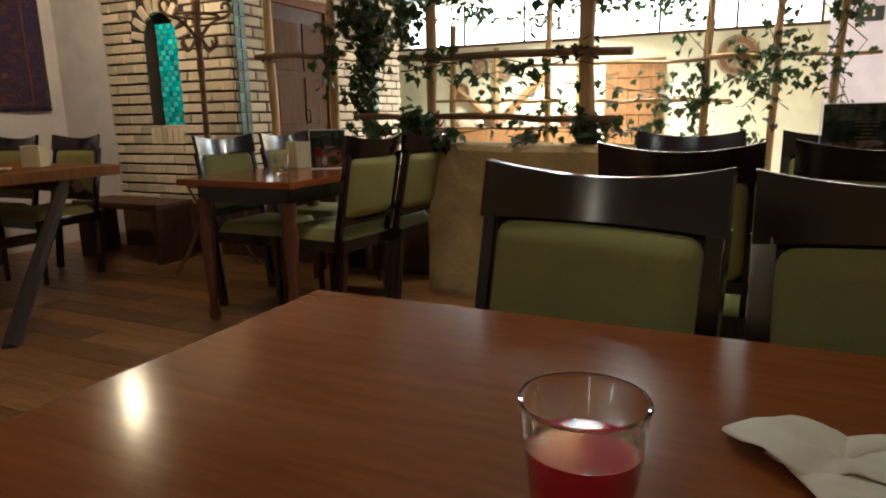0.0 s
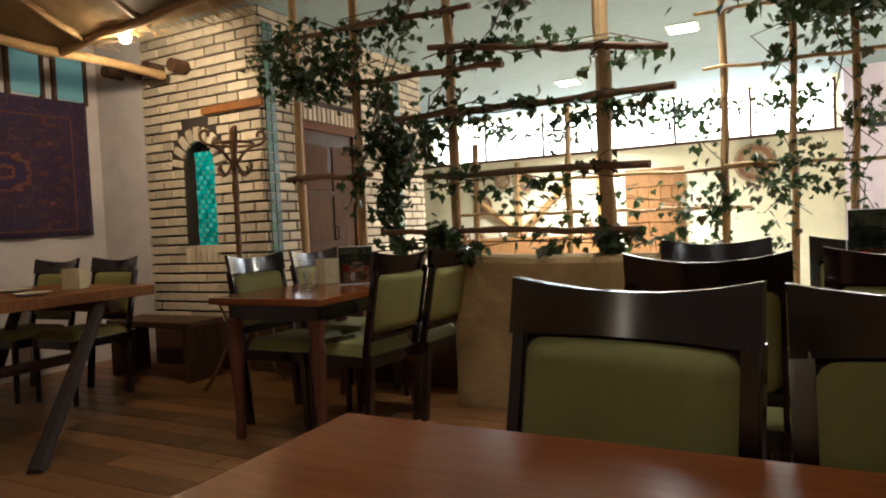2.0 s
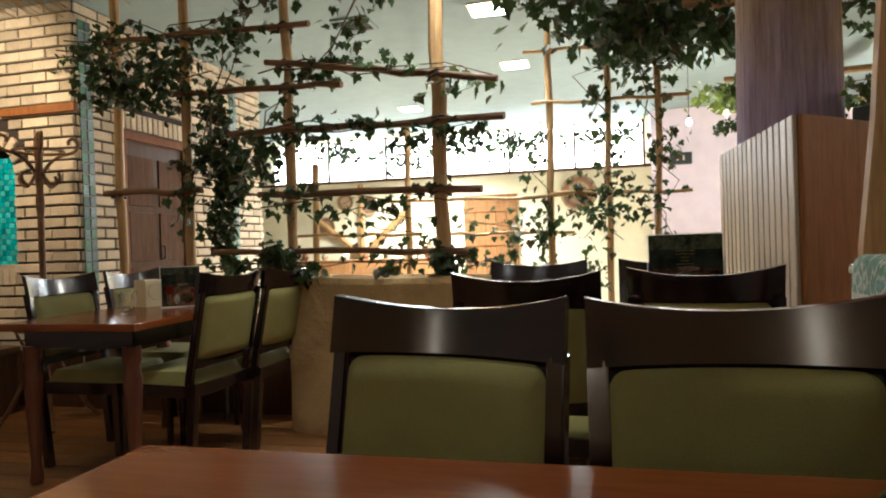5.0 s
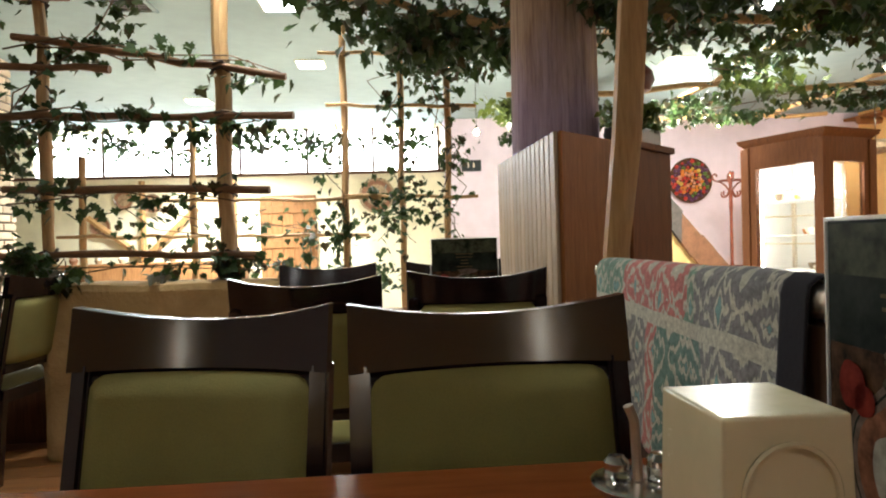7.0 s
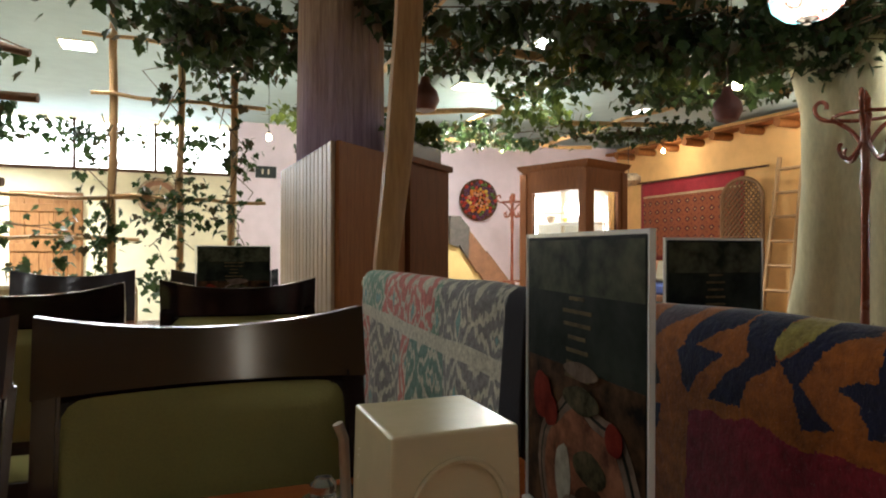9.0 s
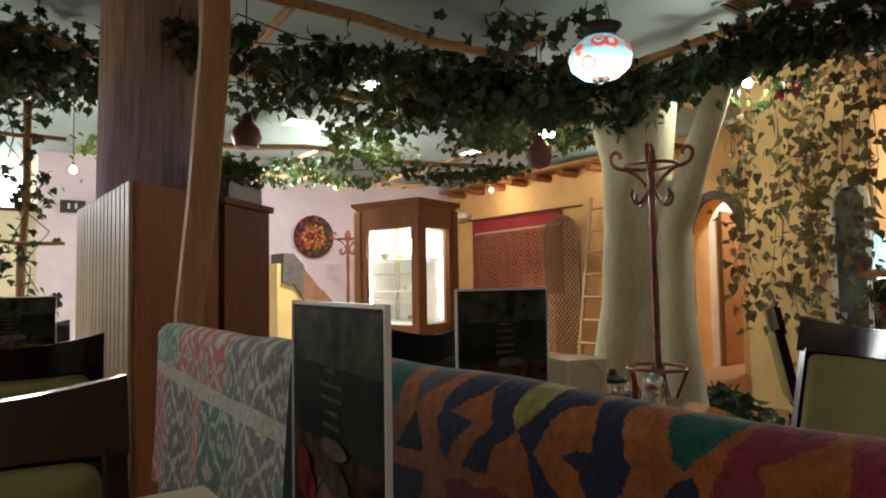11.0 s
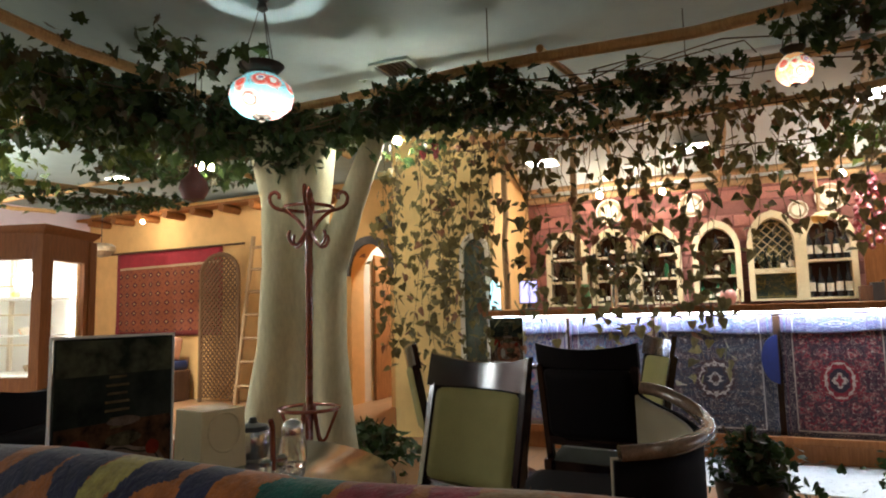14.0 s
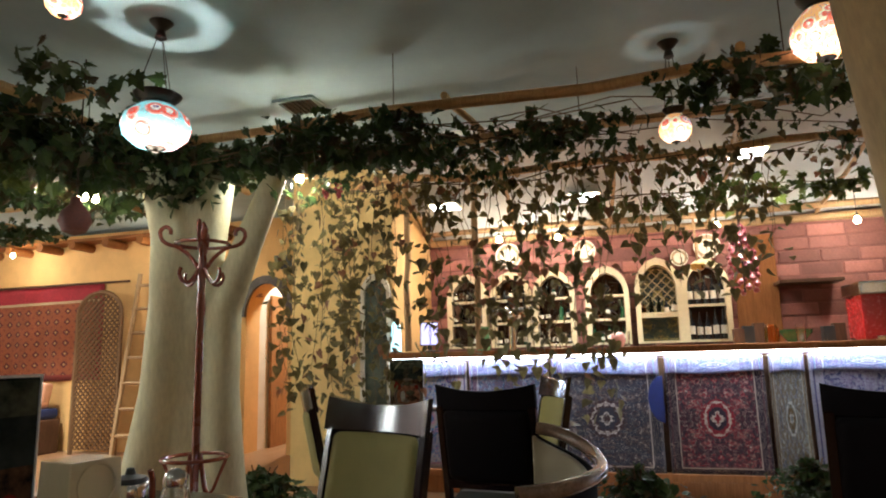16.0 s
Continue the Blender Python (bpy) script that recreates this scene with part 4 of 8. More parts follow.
def ornate_carpet(name, field, border, motif, extra, seed=0.0, cell=7.0, tall=1.3):
    """A mirrored carpet: flowers of several sizes on the field, banded borders and a ragged medallion."""
    m, nt, p = nodes_of(name)
    u, v = uv_parts(nt)
    x = math_node(nt, "ABSOLUTE", math_node(nt, "SUBTRACT", u, 0.5))
    y = math_node(nt, "ABSOLUTE", math_node(nt, "SUBTRACT", v, 0.46))
    cb = nt.nodes.new("ShaderNodeCombineXYZ")
    nt.links.new(x, cb.inputs[0])
    nt.links.new(math_node(nt, "MULTIPLY", y, tall), cb.inputs[1])
    cb.inputs[2].default_value = seed
    n1 = noise_tex(nt, cb.outputs[0], cell * 2.6, 4, 0.65, 0.6)

    def flowers(scale):
        vo = nt.nodes.new("ShaderNodeTexVoronoi")
        vo.inputs["Scale"].default_value = scale
        nt.links.new(cb.outputs[0], vo.inputs["Vector"])
        return vo.outputs["Distance"]
    big = math_node(nt, "MULTIPLY_ADD", n1, 0.42, flowers(cell))
    small = math_node(nt, "MULTIPLY_ADD", n1, 0.35, flowers(cell * 2.9))
    c = ramp(nt, big, [(0.0, motif), (0.30, extra), (0.36, field), (0.46, vary(motif, 0.7)), (0.50, field), (0.62, border), (0.68, field), (0.80, extra)], True)
    c = mix(nt, math_node(nt, "MULTIPLY", math_node(nt, "LESS_THAN", small, 0.27), 0.85), c, motif)
    scroll = noise_tex(nt, cb.outputs[0], cell * 2.0, 2, 0.5, 2.5)
    line = math_node(nt, "LESS_THAN", math_node(nt, "ABSOLUTE", math_node(nt, "SUBTRACT", scroll, 0.5)), 0.020)
    c = mix(nt, math_node(nt, "MULTIPLY", line, 0.75), c, motif)
    c = mix(nt, math_node(nt, "MULTIPLY", math_node(nt, "GREATER_THAN", small, 0.72), 0.7), c, border)
    rad = math_node(nt, "SQRT", math_node(nt, "ADD", math_node(nt, "MULTIPLY", x, x), math_node(nt, "MULTIPLY", y, y)))
    med = math_node(nt, "MULTIPLY_ADD", n1, 0.14, rad)
    mc = ramp(nt, med, [(0.0, field), (0.10, motif), (0.125, border), (0.165, field), (0.19, motif), (0.21, field)], True)
    c = mix(nt, math_node(nt, "LESS_THAN", med, 0.235), c, mc)
    edge = math_node(nt, "MAXIMUM", x, math_node(nt, "SUBTRACT", y, 0.02))
    bands = ramp(nt, edge, [(0.0, border), (0.385, vary(motif, 0.8)), (0.395, border), (0.455, extra), (0.47, border)], True)
    bands = mix(nt, math_node(nt, "LESS_THAN", small, 0.28), bands, motif)
    bands = mix(nt, math_node(nt, "MULTIPLY", line, 0.6), bands, motif)
    c = mix(nt, math_node(nt, "GREATER_THAN", edge, 0.385), c, bands)
    cloth_finish(nt, p, c)
    return m


def hanging(name, corner, across, drop, mat, label, category="rug", ripple=0.012, waves=3.0, thick=0.008, group=""):
    """A cloth hung flat on a wall: its upper left corner, the way across and the way down."""
    corner, across, drop = Vector(corner), Vector(across), Vector(drop)
    nrm = across.cross(drop).normalized()
    bm = grid_sheet(28, 16, lambda u, v: corner + across * u + drop * (1 - v) + nrm * (ripple * math.sin(waves * 2 * math.pi * u + 1.5 * v) * (0.3 + 0.7 * (1 - v))))
    return thicken(single(name, bm, mat, label, category, group=group), thick)


kd = ornate_carpet("dark_red_kilim", (0.05, 0.016, 0.035), (0.035, 0.018, 0.06), (0.15, 0.055, 0.04), (0.035, 0.02, 0.045), 3.0, 5.0)
hanging("wall_rug", (XL + 0.03, 2.15, 2.24), (0, 1.42, 0.03), (0, 0, -1.14), kd, "dark red woven rug hung on the shaded wall")
w1 = thing("window_1", "small pale blue-green window over the rug", "window", kind="structure")
for k, y in enumerate((2.95, 3.32)):
    part("pane", B(XL + 0.012, y, 2.28, XL + 0.02, y + 0.24, 2.64), glow("dim_teal_glass", (0.16, 0.34, 0.36), 0.10), w1, "dim blue-green pane")
    for a in (y - 0.03, y + 0.24):
        part("window_frame", B(XL + 0.004, a, 2.25, XL + 0.04, a + 0.03, 2.67), M_darkoak, w1)

# coat stand model, used three times
def coat_stand(name, label, m, mat=None):
    M_stand = mat or M_bentwood
    c = thing("coat_stand", label, "coat stand", m, group="coat stands")
    part("pole", L([(0, 0.18), (0.02, 0.18), (0.021, 0.6), (0.019, 1.3), (0.026, 1.36), (0.02, 1.46), (0.027, 1.56), (0.02, 1.64), (0.03, 1.70), (0.018, 1.74), (0.026, 1.78), (0.012, 1.81), (0, 1.83)], 14), M_stand, c)
    for k in range(4):
        a = radians(90 * k + 20)
        ca, sa = math.cos(a), math.sin(a)
        prof = flowing([(0.02, 0, 1.57), (0.06, 0, 1.63), (0.12, 0, 1.68), (0.17, 0, 1.695), (0.205, 0, 1.72), (0.215, 0, 1.765), (0.19, 0, 1.79), (0.165, 0, 1.775), (0.165, 0, 1.75)], 3)
        part("hook", T([(q.x * ca, q.x * sa, q.z) for q in prof], 0.011, 8), M_stand, c)
        prof = flowing([(0.02, 0, 1.57), (0.05, 0, 1.52), (0.085, 0, 1.488), (0.12, 0, 1.495), (0.14, 0, 1.53), (0.13, 0, 1.56)], 3)
        b = a + radians(45)
        part("hook", T([(q.x * math.cos(b), q.x * math.sin(b), q.z) for q in prof], 0.010, 8), M_stand, c)
        prof = [(0.021, 0.62), (0.05, 0.45), (0.12, 0.28), (0.2, 0.12), (0.27, 0.02), (0.29, 0.012)]
        part("leg", T([(r_ * ca, r_ * sa, z) for r_, z in prof], 0.013, 8), M_stand, c)
        part("brace", T([(0.02 * ca, 0.02 * sa, 0.36), (0.09 * ca, 0.09 * sa, 0.44), (0.155 * ca, 0.155 * sa, 0.60)], 0.009, 8), M_stand, c)
    for rr, z in ((0.135, 1.70), (0.16, 0.60)):
        part("ring", T([(rr * math.cos(2 * math.pi * k / 28), rr * math.sin(2 * math.pi * k / 28), z) for k in range(29)], 0.010, 8), M_stand, c)
    return c


coat_stand("coat_stand", "bentwood coat stand by the brick front", pose(-3.30, 3.30, 0, 0, 0, 30), M_darkpole)
coat_stand("coat_stand", "red-brown bentwood coat stand before the pale trunk", pose(3.27, 2.17, 0, 0, 0, 10))
coat_stand("coat_stand", "bentwood coat stand beside the display cabinet", pose(4.40, 7.92, 0, 0, 0, 50))

bench = thing("low_bench", "low dark wooden bench by the plaster wall", "bench")
part("seat", B(-4.65, 3.2, 0.40, -3.75, 3.55, 0.45, bevel=0.01), M_darkoak, bench)
part("side", B(-4.63, 3.22, 0, -4.58, 3.53, 0.40), M_darkoak, bench)
part("side", B(-3.82, 3.22, 0, -3.77, 3.53, 0.40), M_darkoak, bench)

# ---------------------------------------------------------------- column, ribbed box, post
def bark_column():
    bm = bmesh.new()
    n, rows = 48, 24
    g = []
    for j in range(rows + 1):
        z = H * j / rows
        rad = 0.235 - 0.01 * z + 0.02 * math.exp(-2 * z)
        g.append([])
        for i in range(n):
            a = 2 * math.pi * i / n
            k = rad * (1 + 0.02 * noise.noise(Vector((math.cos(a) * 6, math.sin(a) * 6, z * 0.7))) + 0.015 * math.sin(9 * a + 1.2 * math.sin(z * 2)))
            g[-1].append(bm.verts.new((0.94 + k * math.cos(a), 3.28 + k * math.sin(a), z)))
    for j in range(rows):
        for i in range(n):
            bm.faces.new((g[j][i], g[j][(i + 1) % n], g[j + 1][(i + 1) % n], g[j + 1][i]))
    single("bark_column", bm, M_bark, "rough brown bark column up to the ceiling, a lilac glow painted low", "column")


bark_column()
pb = thing("panel_box", "ribbed brown wooden box round the column", "cabinet")
A_, B_, C_, D_ = (0.71, 2.36), (0.67, 3.42), (1.32, 3.62), (1.38, 2.98)
bm = bmesh.new()
lo = [bm.verts.new((*q, 0)) for q in (A_, B_, C_, D_)]
hi = [bm.verts.new((*q, 1.435)) for q in (A_, B_, C_, D_)]
for k in range(4):
    bm.faces.new((lo[k], lo[(k + 1) % 4], hi[(k + 1) % 4], hi[k]))
bm.faces.new(hi)
part("body", bm, M_oak, pb, smooth=False)
M_pale_oak = wood("pale_ribbed_oak", (0.40, 0.29, 0.19), (0.58, 0.45, 0.32), 0.45, along=2, coat=0.0, rand=0.2)
a, b = Vector((*A_, 0)), Vector((*B_, 0))
for k in range(15):     # upright ribs on the long face
    p = a.lerp(b, (k + 0.5) / 15)
    part("rib", B(-0.016, -0.030, 0.02, 0.0, 0.030, 1.44, bevel=0.006, seg=2), M_pale_oak, pb, m=Matrix.Translation(p) @ Matrix.Rotation((b - a).to_2d().angle_signed(Vector((0, 1))), 4, "Z"))
d = Vector((*D_, 0))
ang = math.atan2(d.y - a.y, d.x - a.x)
part("end_board", B(0, -0.016, 0, 0.50, 0.0, 1.44, bevel=0.004), M_oak, pb, m=Matrix.Translation(a) @ Matrix.Rotation(ang, 4, "Z"))
part("end_board", B(0.52, -0.03, 0, 0.92, 0.0, 1.42, bevel=0.004), M_brownboard, pb, "dark end board", m=Matrix.Translation(a) @ Matrix.Rotation(ang, 4, "Z"))
part("cap", B(0.50, -0.045, 1.42, 0.94, 0.10, 1.45, bevel=0.006), M_brownboard, pb, m=Matrix.Translation(a) @ Matrix.Rotation(ang, 4, "Z"))
pot = thing("plant_trough", "dark trough of small bright green plants", "planter", Matrix.Translation((1.26, 3.05, 1.436)) @ Matrix.Rotation(ang, 4, "Z"))
part("trough", B(-0.16, -0.07, 0, 0.16, 0.07, 0.12, bevel=0.01), M_black, pot)
rg = np.random.default_rng(9)
o = new("leaves", leaves_mesh("leaves", np.stack([rg.uniform(-0.17, 0.17, 160), rg.uniform(-0.09, 0.09, 160), rg.uniform(0.10, 0.24, 160)], 1), 0.05, M_leaf2, 9, HEART))
o.parent = pot
tagged(o, kind="stuff")
tp = bmesh.new()
pts = [(0.795, 2.02, 0.0), (0.80, 2.02, 0.6), (0.80, 2.02, 1.0), (0.835, 2.0, 1.35), (0.868, 2.0, 1.8), (0.875, 2.0, 2.3), (0.88, 2.0, H)]
rings = []
for x, y, z in pts:
    w = 0.041 + 0.004 * math.sin(z * 5)
    rings.append([tp.verts.new((x + sx * w, y + sy * 0.026, z)) for sx, sy in ((-1, -0.7), (-0.7, -1), (0.7, -1), (1, -0.7), (1, 0.7), (0.7, 1), (-0.7, 1), (-1, 0.7))])
for p, q in zip(rings, rings[1:]):
    for k in range(8):
        tp.faces.new((p[k], p[(k + 1) % 8], q[(k + 1) % 8], q[k]))
M_timber = wood("bare_timber", (0.32, 0.17, 0.065), (0.53, 0.32, 0.135), 0.55, along=2, scale=0.7, coat=0.05)
single("timber_post", tp, M_timber, "crooked bare timber post by the partition end", "post")

# ---------------------------------------------------------------- draped partition
PX, PZ = 0.714, 0.968
pt = thing("partition", "low dark wooden partition with a round brushed steel rail", "partition")
M_rail = surface("warm_brushed_steel", (0.66, 0.57, 0.47), 0.42, metal=1.0, grain=120, amount=0.1, relief=0.02)
part("panel", B(PX - 0.018, -1.3, 0.0, PX + 0.018, 1.84, 0.91, bevel=0.004), M_darkoak, pt)
part("rail", T([(PX, -1.3, PZ - 0.025), (PX, 1.89, PZ - 0.025)], 0.025, 20), M_rail, pt)
part("rail_end", L([(0, -0.004), (0.025, -0.004), (0.027, 0.0), (0.027, 0.042)], 16), M_chrome, pt, "steel cap", m=Matrix.Translation((PX, 1.895, PZ - 0.025)) @ Matrix.Rotation(radians(90), 4, "X"))
for y in (1.63, 0.34, -1.1):
    part("post", B(PX - 0.025, y - 0.025, 0, PX + 0.025, y + 0.025, 0.92, bevel=0.005), M_darkoak, pt)


def drape(y0, y1, near, far, r=0.045, skew=0.0, seed=0.0, fold=0.012, lift=0.0):
    def fn(u, v):
        y = y0 + (y1 - y0) * u
        s = -near * (1 + skew * (u - 0.5)) + (near * (1 + skew * (u - 0.5)) + far) * v
        rr = r + 0.006 * noise.noise(Vector((y * 5, seed, 0)))
        zc = PZ - 0.017 + lift
        if abs(s) < rr * math.pi / 2:
            a = s / rr
            return (PX + rr * math.sin(a), y, zc + rr * math.cos(a))
        d = abs(s) - rr * math.pi / 2
        wave = fold * min(1, d * 4) * (math.sin(y * 23 + seed) + noise.noise(Vector((y * 6, d * 3, seed))))
        return (PX + math.copysign(rr + 0.012 * d, s) + wave + (0.05 * d if s < 0 else 0) * -1, y + 0.01 * noise.noise(Vector((y * 3, d * 4, 2))), zc - d)
    return fn


OR, NV, TL, YL, RD, TN, PU = (0.43, 0.13, 0.016), (0.008, 0.012, 0.055), (0.0, 0.12, 0.095), (0.46, 0.38, 0.09), (0.30, 0.018, 0.040), (0.38, 0.22, 0.09), (0.10, 0.075, 0.10)
BK = (0.010, 0.009, 0.012)


def yarn(name, colour):
    """One colour of thick, shaggy wool."""
    m, nt, p = nodes_of(name)
    v = coords(nt, "Object")
    c = ramp(nt, noise_tex(nt, v, 22, 4, 0.6), [(0.3, vary(colour, 0.72)), (0.7, vary(colour, 1.22))])
    fine = noise_tex(nt, coords(nt, "Object", (1, 3.5, 1)), 120, 4, 0.7)
    cloth_finish(nt, p, mix(nt, 0.35, c, ramp(nt, fine, [(0.3, vary(colour, 0.5)), (0.7, vary(colour, 1.4))])))
    p.inputs["Sheen Weight"].default_value = 0.30
    return m


YARNS = [yarn(n + "_wool", c) for n, c in (("orange", OR), ("navy", NV), ("teal", TL), ("yellow", YL), ("red", RD), ("tan", TN), ("grey_violet", PU), ("black", BK))]
# woven motifs: yarn, then corners in centimetres along the rail and down from its top
MOTIFS = [(1, [(61.5, -2), (57.5, -2), (59.5, 3), (65.7, 6), (61.4, 6.6), (64.7, 9), (66.5, 11.8), (67.6, 10.5), (68.7, 7)]),
          (1, [(58.3, -2), (53.3, -2), (54.6, 3), (54.7, 6.5), (58, 9), (58.5, 12), (63.2, 12), (61.2, 9), (58, 6.3), (58.8, 3.3)]),
          (3, [(53.3, -1), (48.8, -1), (49.2, 2), (51.2, 3.5), (54.3, 6), (55, 5), (54.4, 2.7)]),
          (1, [(48.8, -2), (44.8, -2), (45.5, 2), (48.5, 3.3), (50.5, 5.6), (51.8, 7.6), (49, 10.5), (47.6, 11.3), (51, 12), (52.7, 8.3), (54.3, 6.3), (51.3, 3.8)]),
          (1, [(43, -2), (39, -2), (41.5, 2), (40.7, 5.4), (39.8, 6.2), (41.8, 10.4), (44.5, 11), (45.7, 8.5), (47.9, 7), (44.3, 6), (43.9, 4), (44.5, 2)]),
          (2, [(37.3, 1.4), (35.7, 0.2), (30.7, -1), (30.8, 1.5), (33.2, 4), (34.5, 5.2), (35.8, 4.7)]),
          (1, [(35.3, 6), (33.8, 5.6), (32.5, 9), (38.2, 10)]),
          (6, [(73, -1), (66, -1), (67.4, 2.4), (73.7, 5.7)]),
          (7, [(73.7, 6.4), (71.3, 11.4), (78, 12)]),
          (2, [(83, -1), (76, -1), (78, 5.8), (81, 9.5), (84, 9.5)]),
          (4, [(89, -1), (85, -1), (86, 3), (88, 4)]),
          (6, [(102, -3), (98, -3), (98, 40), (102, 40)]),
          (1, [(79, 14), (71, 14), (72, 20), (78, 20)]),
          (4, [(27.6, -2), (24.5, -2), (24.5, 2), (28.5, 4), (27, 9), (33, 9), (31.3, 3.6)]),
          (4, [(23.5, -2), (19.4, -2), (19.4, 2), (17.7, 9), (23, 9), (22.5, 4)]),
          (5, [(20.0, 1.0), (16.5, -0.6), (13.0, 1.0), (14.4, 3.6), (15.4, 8), (17.6, 8), (18.6, 3.6)])]


def inside(q, poly):
    hit = False
    for (x0, y0), (x1, y1) in zip(poly, poly[1:] + poly[:1]):
        if (y0 > q[1]) != (y1 > q[1]) and q[0] < x0 + (q[1] - y0) / (y1 - y0) * (x1 - x0):
            hit = not hit
    return hit


def kilim():
    """A thick kilim over the rail: hooked motifs, mirrored about a tan medallion, knotted row by row."""
    near, far, y0, y1 = 0.52, 0.38, 0.844, -1.25
    NU, NV = 620, 180
    reach = [(col, poly, min(a for a, b in poly), max(a for a, b in poly), min(b for a, b in poly), max(b for a, b in poly)) for col, poly in MOTIFS]
    warp = lambda u: (0.42 * u / 0.72) if u < 0.72 else 0.42 + 0.58 * (u - 0.72) / 0.28
    weft = lambda v: 0.42 * v / 0.15 if v < 0.15 else 0.42 + 0.22 * (v - 0.15) / 0.75 if v < 0.9 else 0.64 + 0.36 * (v - 0.9) / 0.1
    fn = drape(y0, y1, near, far, 0.029, 0, 1.0, 0.005)
    bm = grid_sheet(NU, NV, lambda u, v: fn(warp(u), weft(v)))
    bm.faces.ensure_lookup_table()
    bm.normal_update()
    pile, rg = bmesh.new(), random.Random(21)
    for k, f in enumerate(bm.faces):
        u, v = warp((k % NU + 0.5) / NU), weft((k // NU + 0.5) / NV)
        y, s = 3.5 + 100 * (y0 - 0.035 + (y1 - y0) * u) / 0.83, 100 * (near - (near + far) * v) / 0.83
        q = Vector((y * 0.6, s * 0.6, 3))
        y, s = y + 0.3 * noise.noise(q) + 0.16 * noise.noise(q * 4), abs(s + 0.3 * noise.noise(q + Vector((9, 4, 0))) + 0.16 * noise.noise(q * 4 + Vector((3, 8, 0))))
        if y < 9:
            y = 33 - y
        f.material_index = 4 if s > 13.5 + 3 * noise.noise(Vector((y * 0.13, 1, 0))) and 28 < y < 66 else 0
        for col, poly, a0, a1, b0, b1 in reach:
            if a0 < y < a1 and b0 < s < b1 and inside((y, s), poly):
                f.material_index = col
        if v < 0.74 and rg.random() < 0.34:
            p, n = f.calc_center_median(), f.normal * -1 if f.normal.dot(f.calc_center_median() - Vector((PX, f.calc_center_median().y, PZ - 0.03))) < 0 else f.normal
            side = Vector((rg.uniform(-1, 1), rg.uniform(-1, 1), rg.uniform(-1, 1))) * 0.0012
            tip = p + n * rg.uniform(0.003, 0.006) + Vector((rg.uniform(-1, 1), rg.uniform(-1, 1), rg.uniform(-1.6, 0.4))) * 0.0035
            tuft = pile.faces.new([pile.verts.new(q) for q in (p - side, p + side, tip)])
            tuft.material_index = f.material_index
    ob = single("kilim_throw", bm, None, "thick orange, navy and teal kilim over the partition", "rug")
    nap = part("wool_nap", pile, None, ob, "loose woollen nap", kind="stuff")
    for m in YARNS:
        ob.data.materials.append(m)
        nap.data.materials.append(m)
    thicken(ob, 0.010)


kilim()
IV, GR, RS, GN, LB = (0.62, 0.59, 0.48), (0.16, 0.155, 0.185), (0.58, 0.10, 0.10), (0.13, 0.30, 0.22), (0.14, 0.36, 0.38)
M_ikat = ikat_cloth("pale_ikat", IV, [(0.0, GN), (0.24, RS), (0.62, GN), (0.66, GR)], [(0.0, RS), (0.10, GR), (0.42, RS), (0.50, (0.06, 0.20, 0.18)), (0.68, GR)], LB, 6.6, 6.0, 0.385)
thicken(single("ikat_throw", grid_sheet(60, 60, drape(1.85, 0.944, 0.44, 0.34, 0.0315, 0.1, 4.0, 0.010)), M_ikat, "pale woven throw with pink and green motifs over the rail", "throw"), 0.005)
M_fringe = surface("black_cloth", (0.018, 0.015, 0.02), 0.95, amount=0.3, grain=120)
thicken(single("dark_cloth", grid_sheet(14, 40, drape(0.962, 0.905, 0.44, 0.34, 0.035, 0, 6.0, 0.008)), M_fringe, "narrow black cloth edge hanging over the rail", "throw"), 0.005)

# ---------------------------------------------------------------- things on the first table
M_drink = glassy("red_drink", (0.74, 0.016, 0.045), 0.05, 1.34)
M_drink.node_tree.nodes["Principled BSDF"].inputs["Transmission Weight"].default_value = 0.45
gl = thing("drinking_glass", "clear tumbler half full of red drink", "glass", pose(-0.085, 0.40, 0.751))
part("glass", L([(0, 0.0), (0.030, 0.0), (0.033, 0.003), (0.0440, 0.0965), (0.0448, 0.0985), (0.0440, 0.1005), (0.0420, 0.0995), (0.031, 0.010), (0, 0.008)], 40), glassy("clear_glass", (1, 1, 1), 0.0, 1.45), gl)
part("drink", L([(0, 0.0085), (0.0305, 0.0105), (0.0377, 0.065), (0.0379, 0.0665), (0, 0.066)], 40), M_drink, gl, "clear red berry drink")


def napkin():
    """A used paper napkin: a thin sheet folded over once, its fold pointing away from the glass."""
    def fn(u, v):
        a = math.pi * (0.15 + 2 * u)
        rad = v * (0.060 + 0.016 * math.cos(2 * a + 0.4) + 0.007 * math.sin(5 * a))
        x, y = 1.15 * rad * math.cos(a), 0.95 * rad * math.sin(a)
        return (x, y, 0.004 + 0.030 * v * (1 - v) + 0.012 * v * abs(math.sin(2.2 * a)) + 0.006 * noise.noise(Vector((x * 40, y * 40, 1))))
    bm = grid_sheet(40, 16, fn)
    bmesh.ops.remove_doubles(bm, verts=bm.verts, dist=1e-5)
    n = thing("paper_napkin", "crumpled cream paper napkin on the table", "napkin", pose(0.092, 0.566, 0.752))
    thicken(part("upper_sheet", bm, M_paper, n), 0.001)

    def flap(u, v):
        x, y = -0.058 + 0.115 * u * (1 - 0.25 * v), -0.005 - 0.085 * v
        return (x + 0.045 * v, y, 0.002 + 0.010 * math.sin(math.pi * v) * (0.5 + u) + 0.006 * noise.noise(Vector((u * 5, v * 5, 7))) ** 2)
    thicken(part("lower_sheet", grid_sheet(24, 24, flap), M_paper, n), 0.001)


napkin()


M_box = surface("cream_plastic", (0.76, 0.66, 0.42), 0.22, amount=0.05, relief=0.02, coat=0.4)


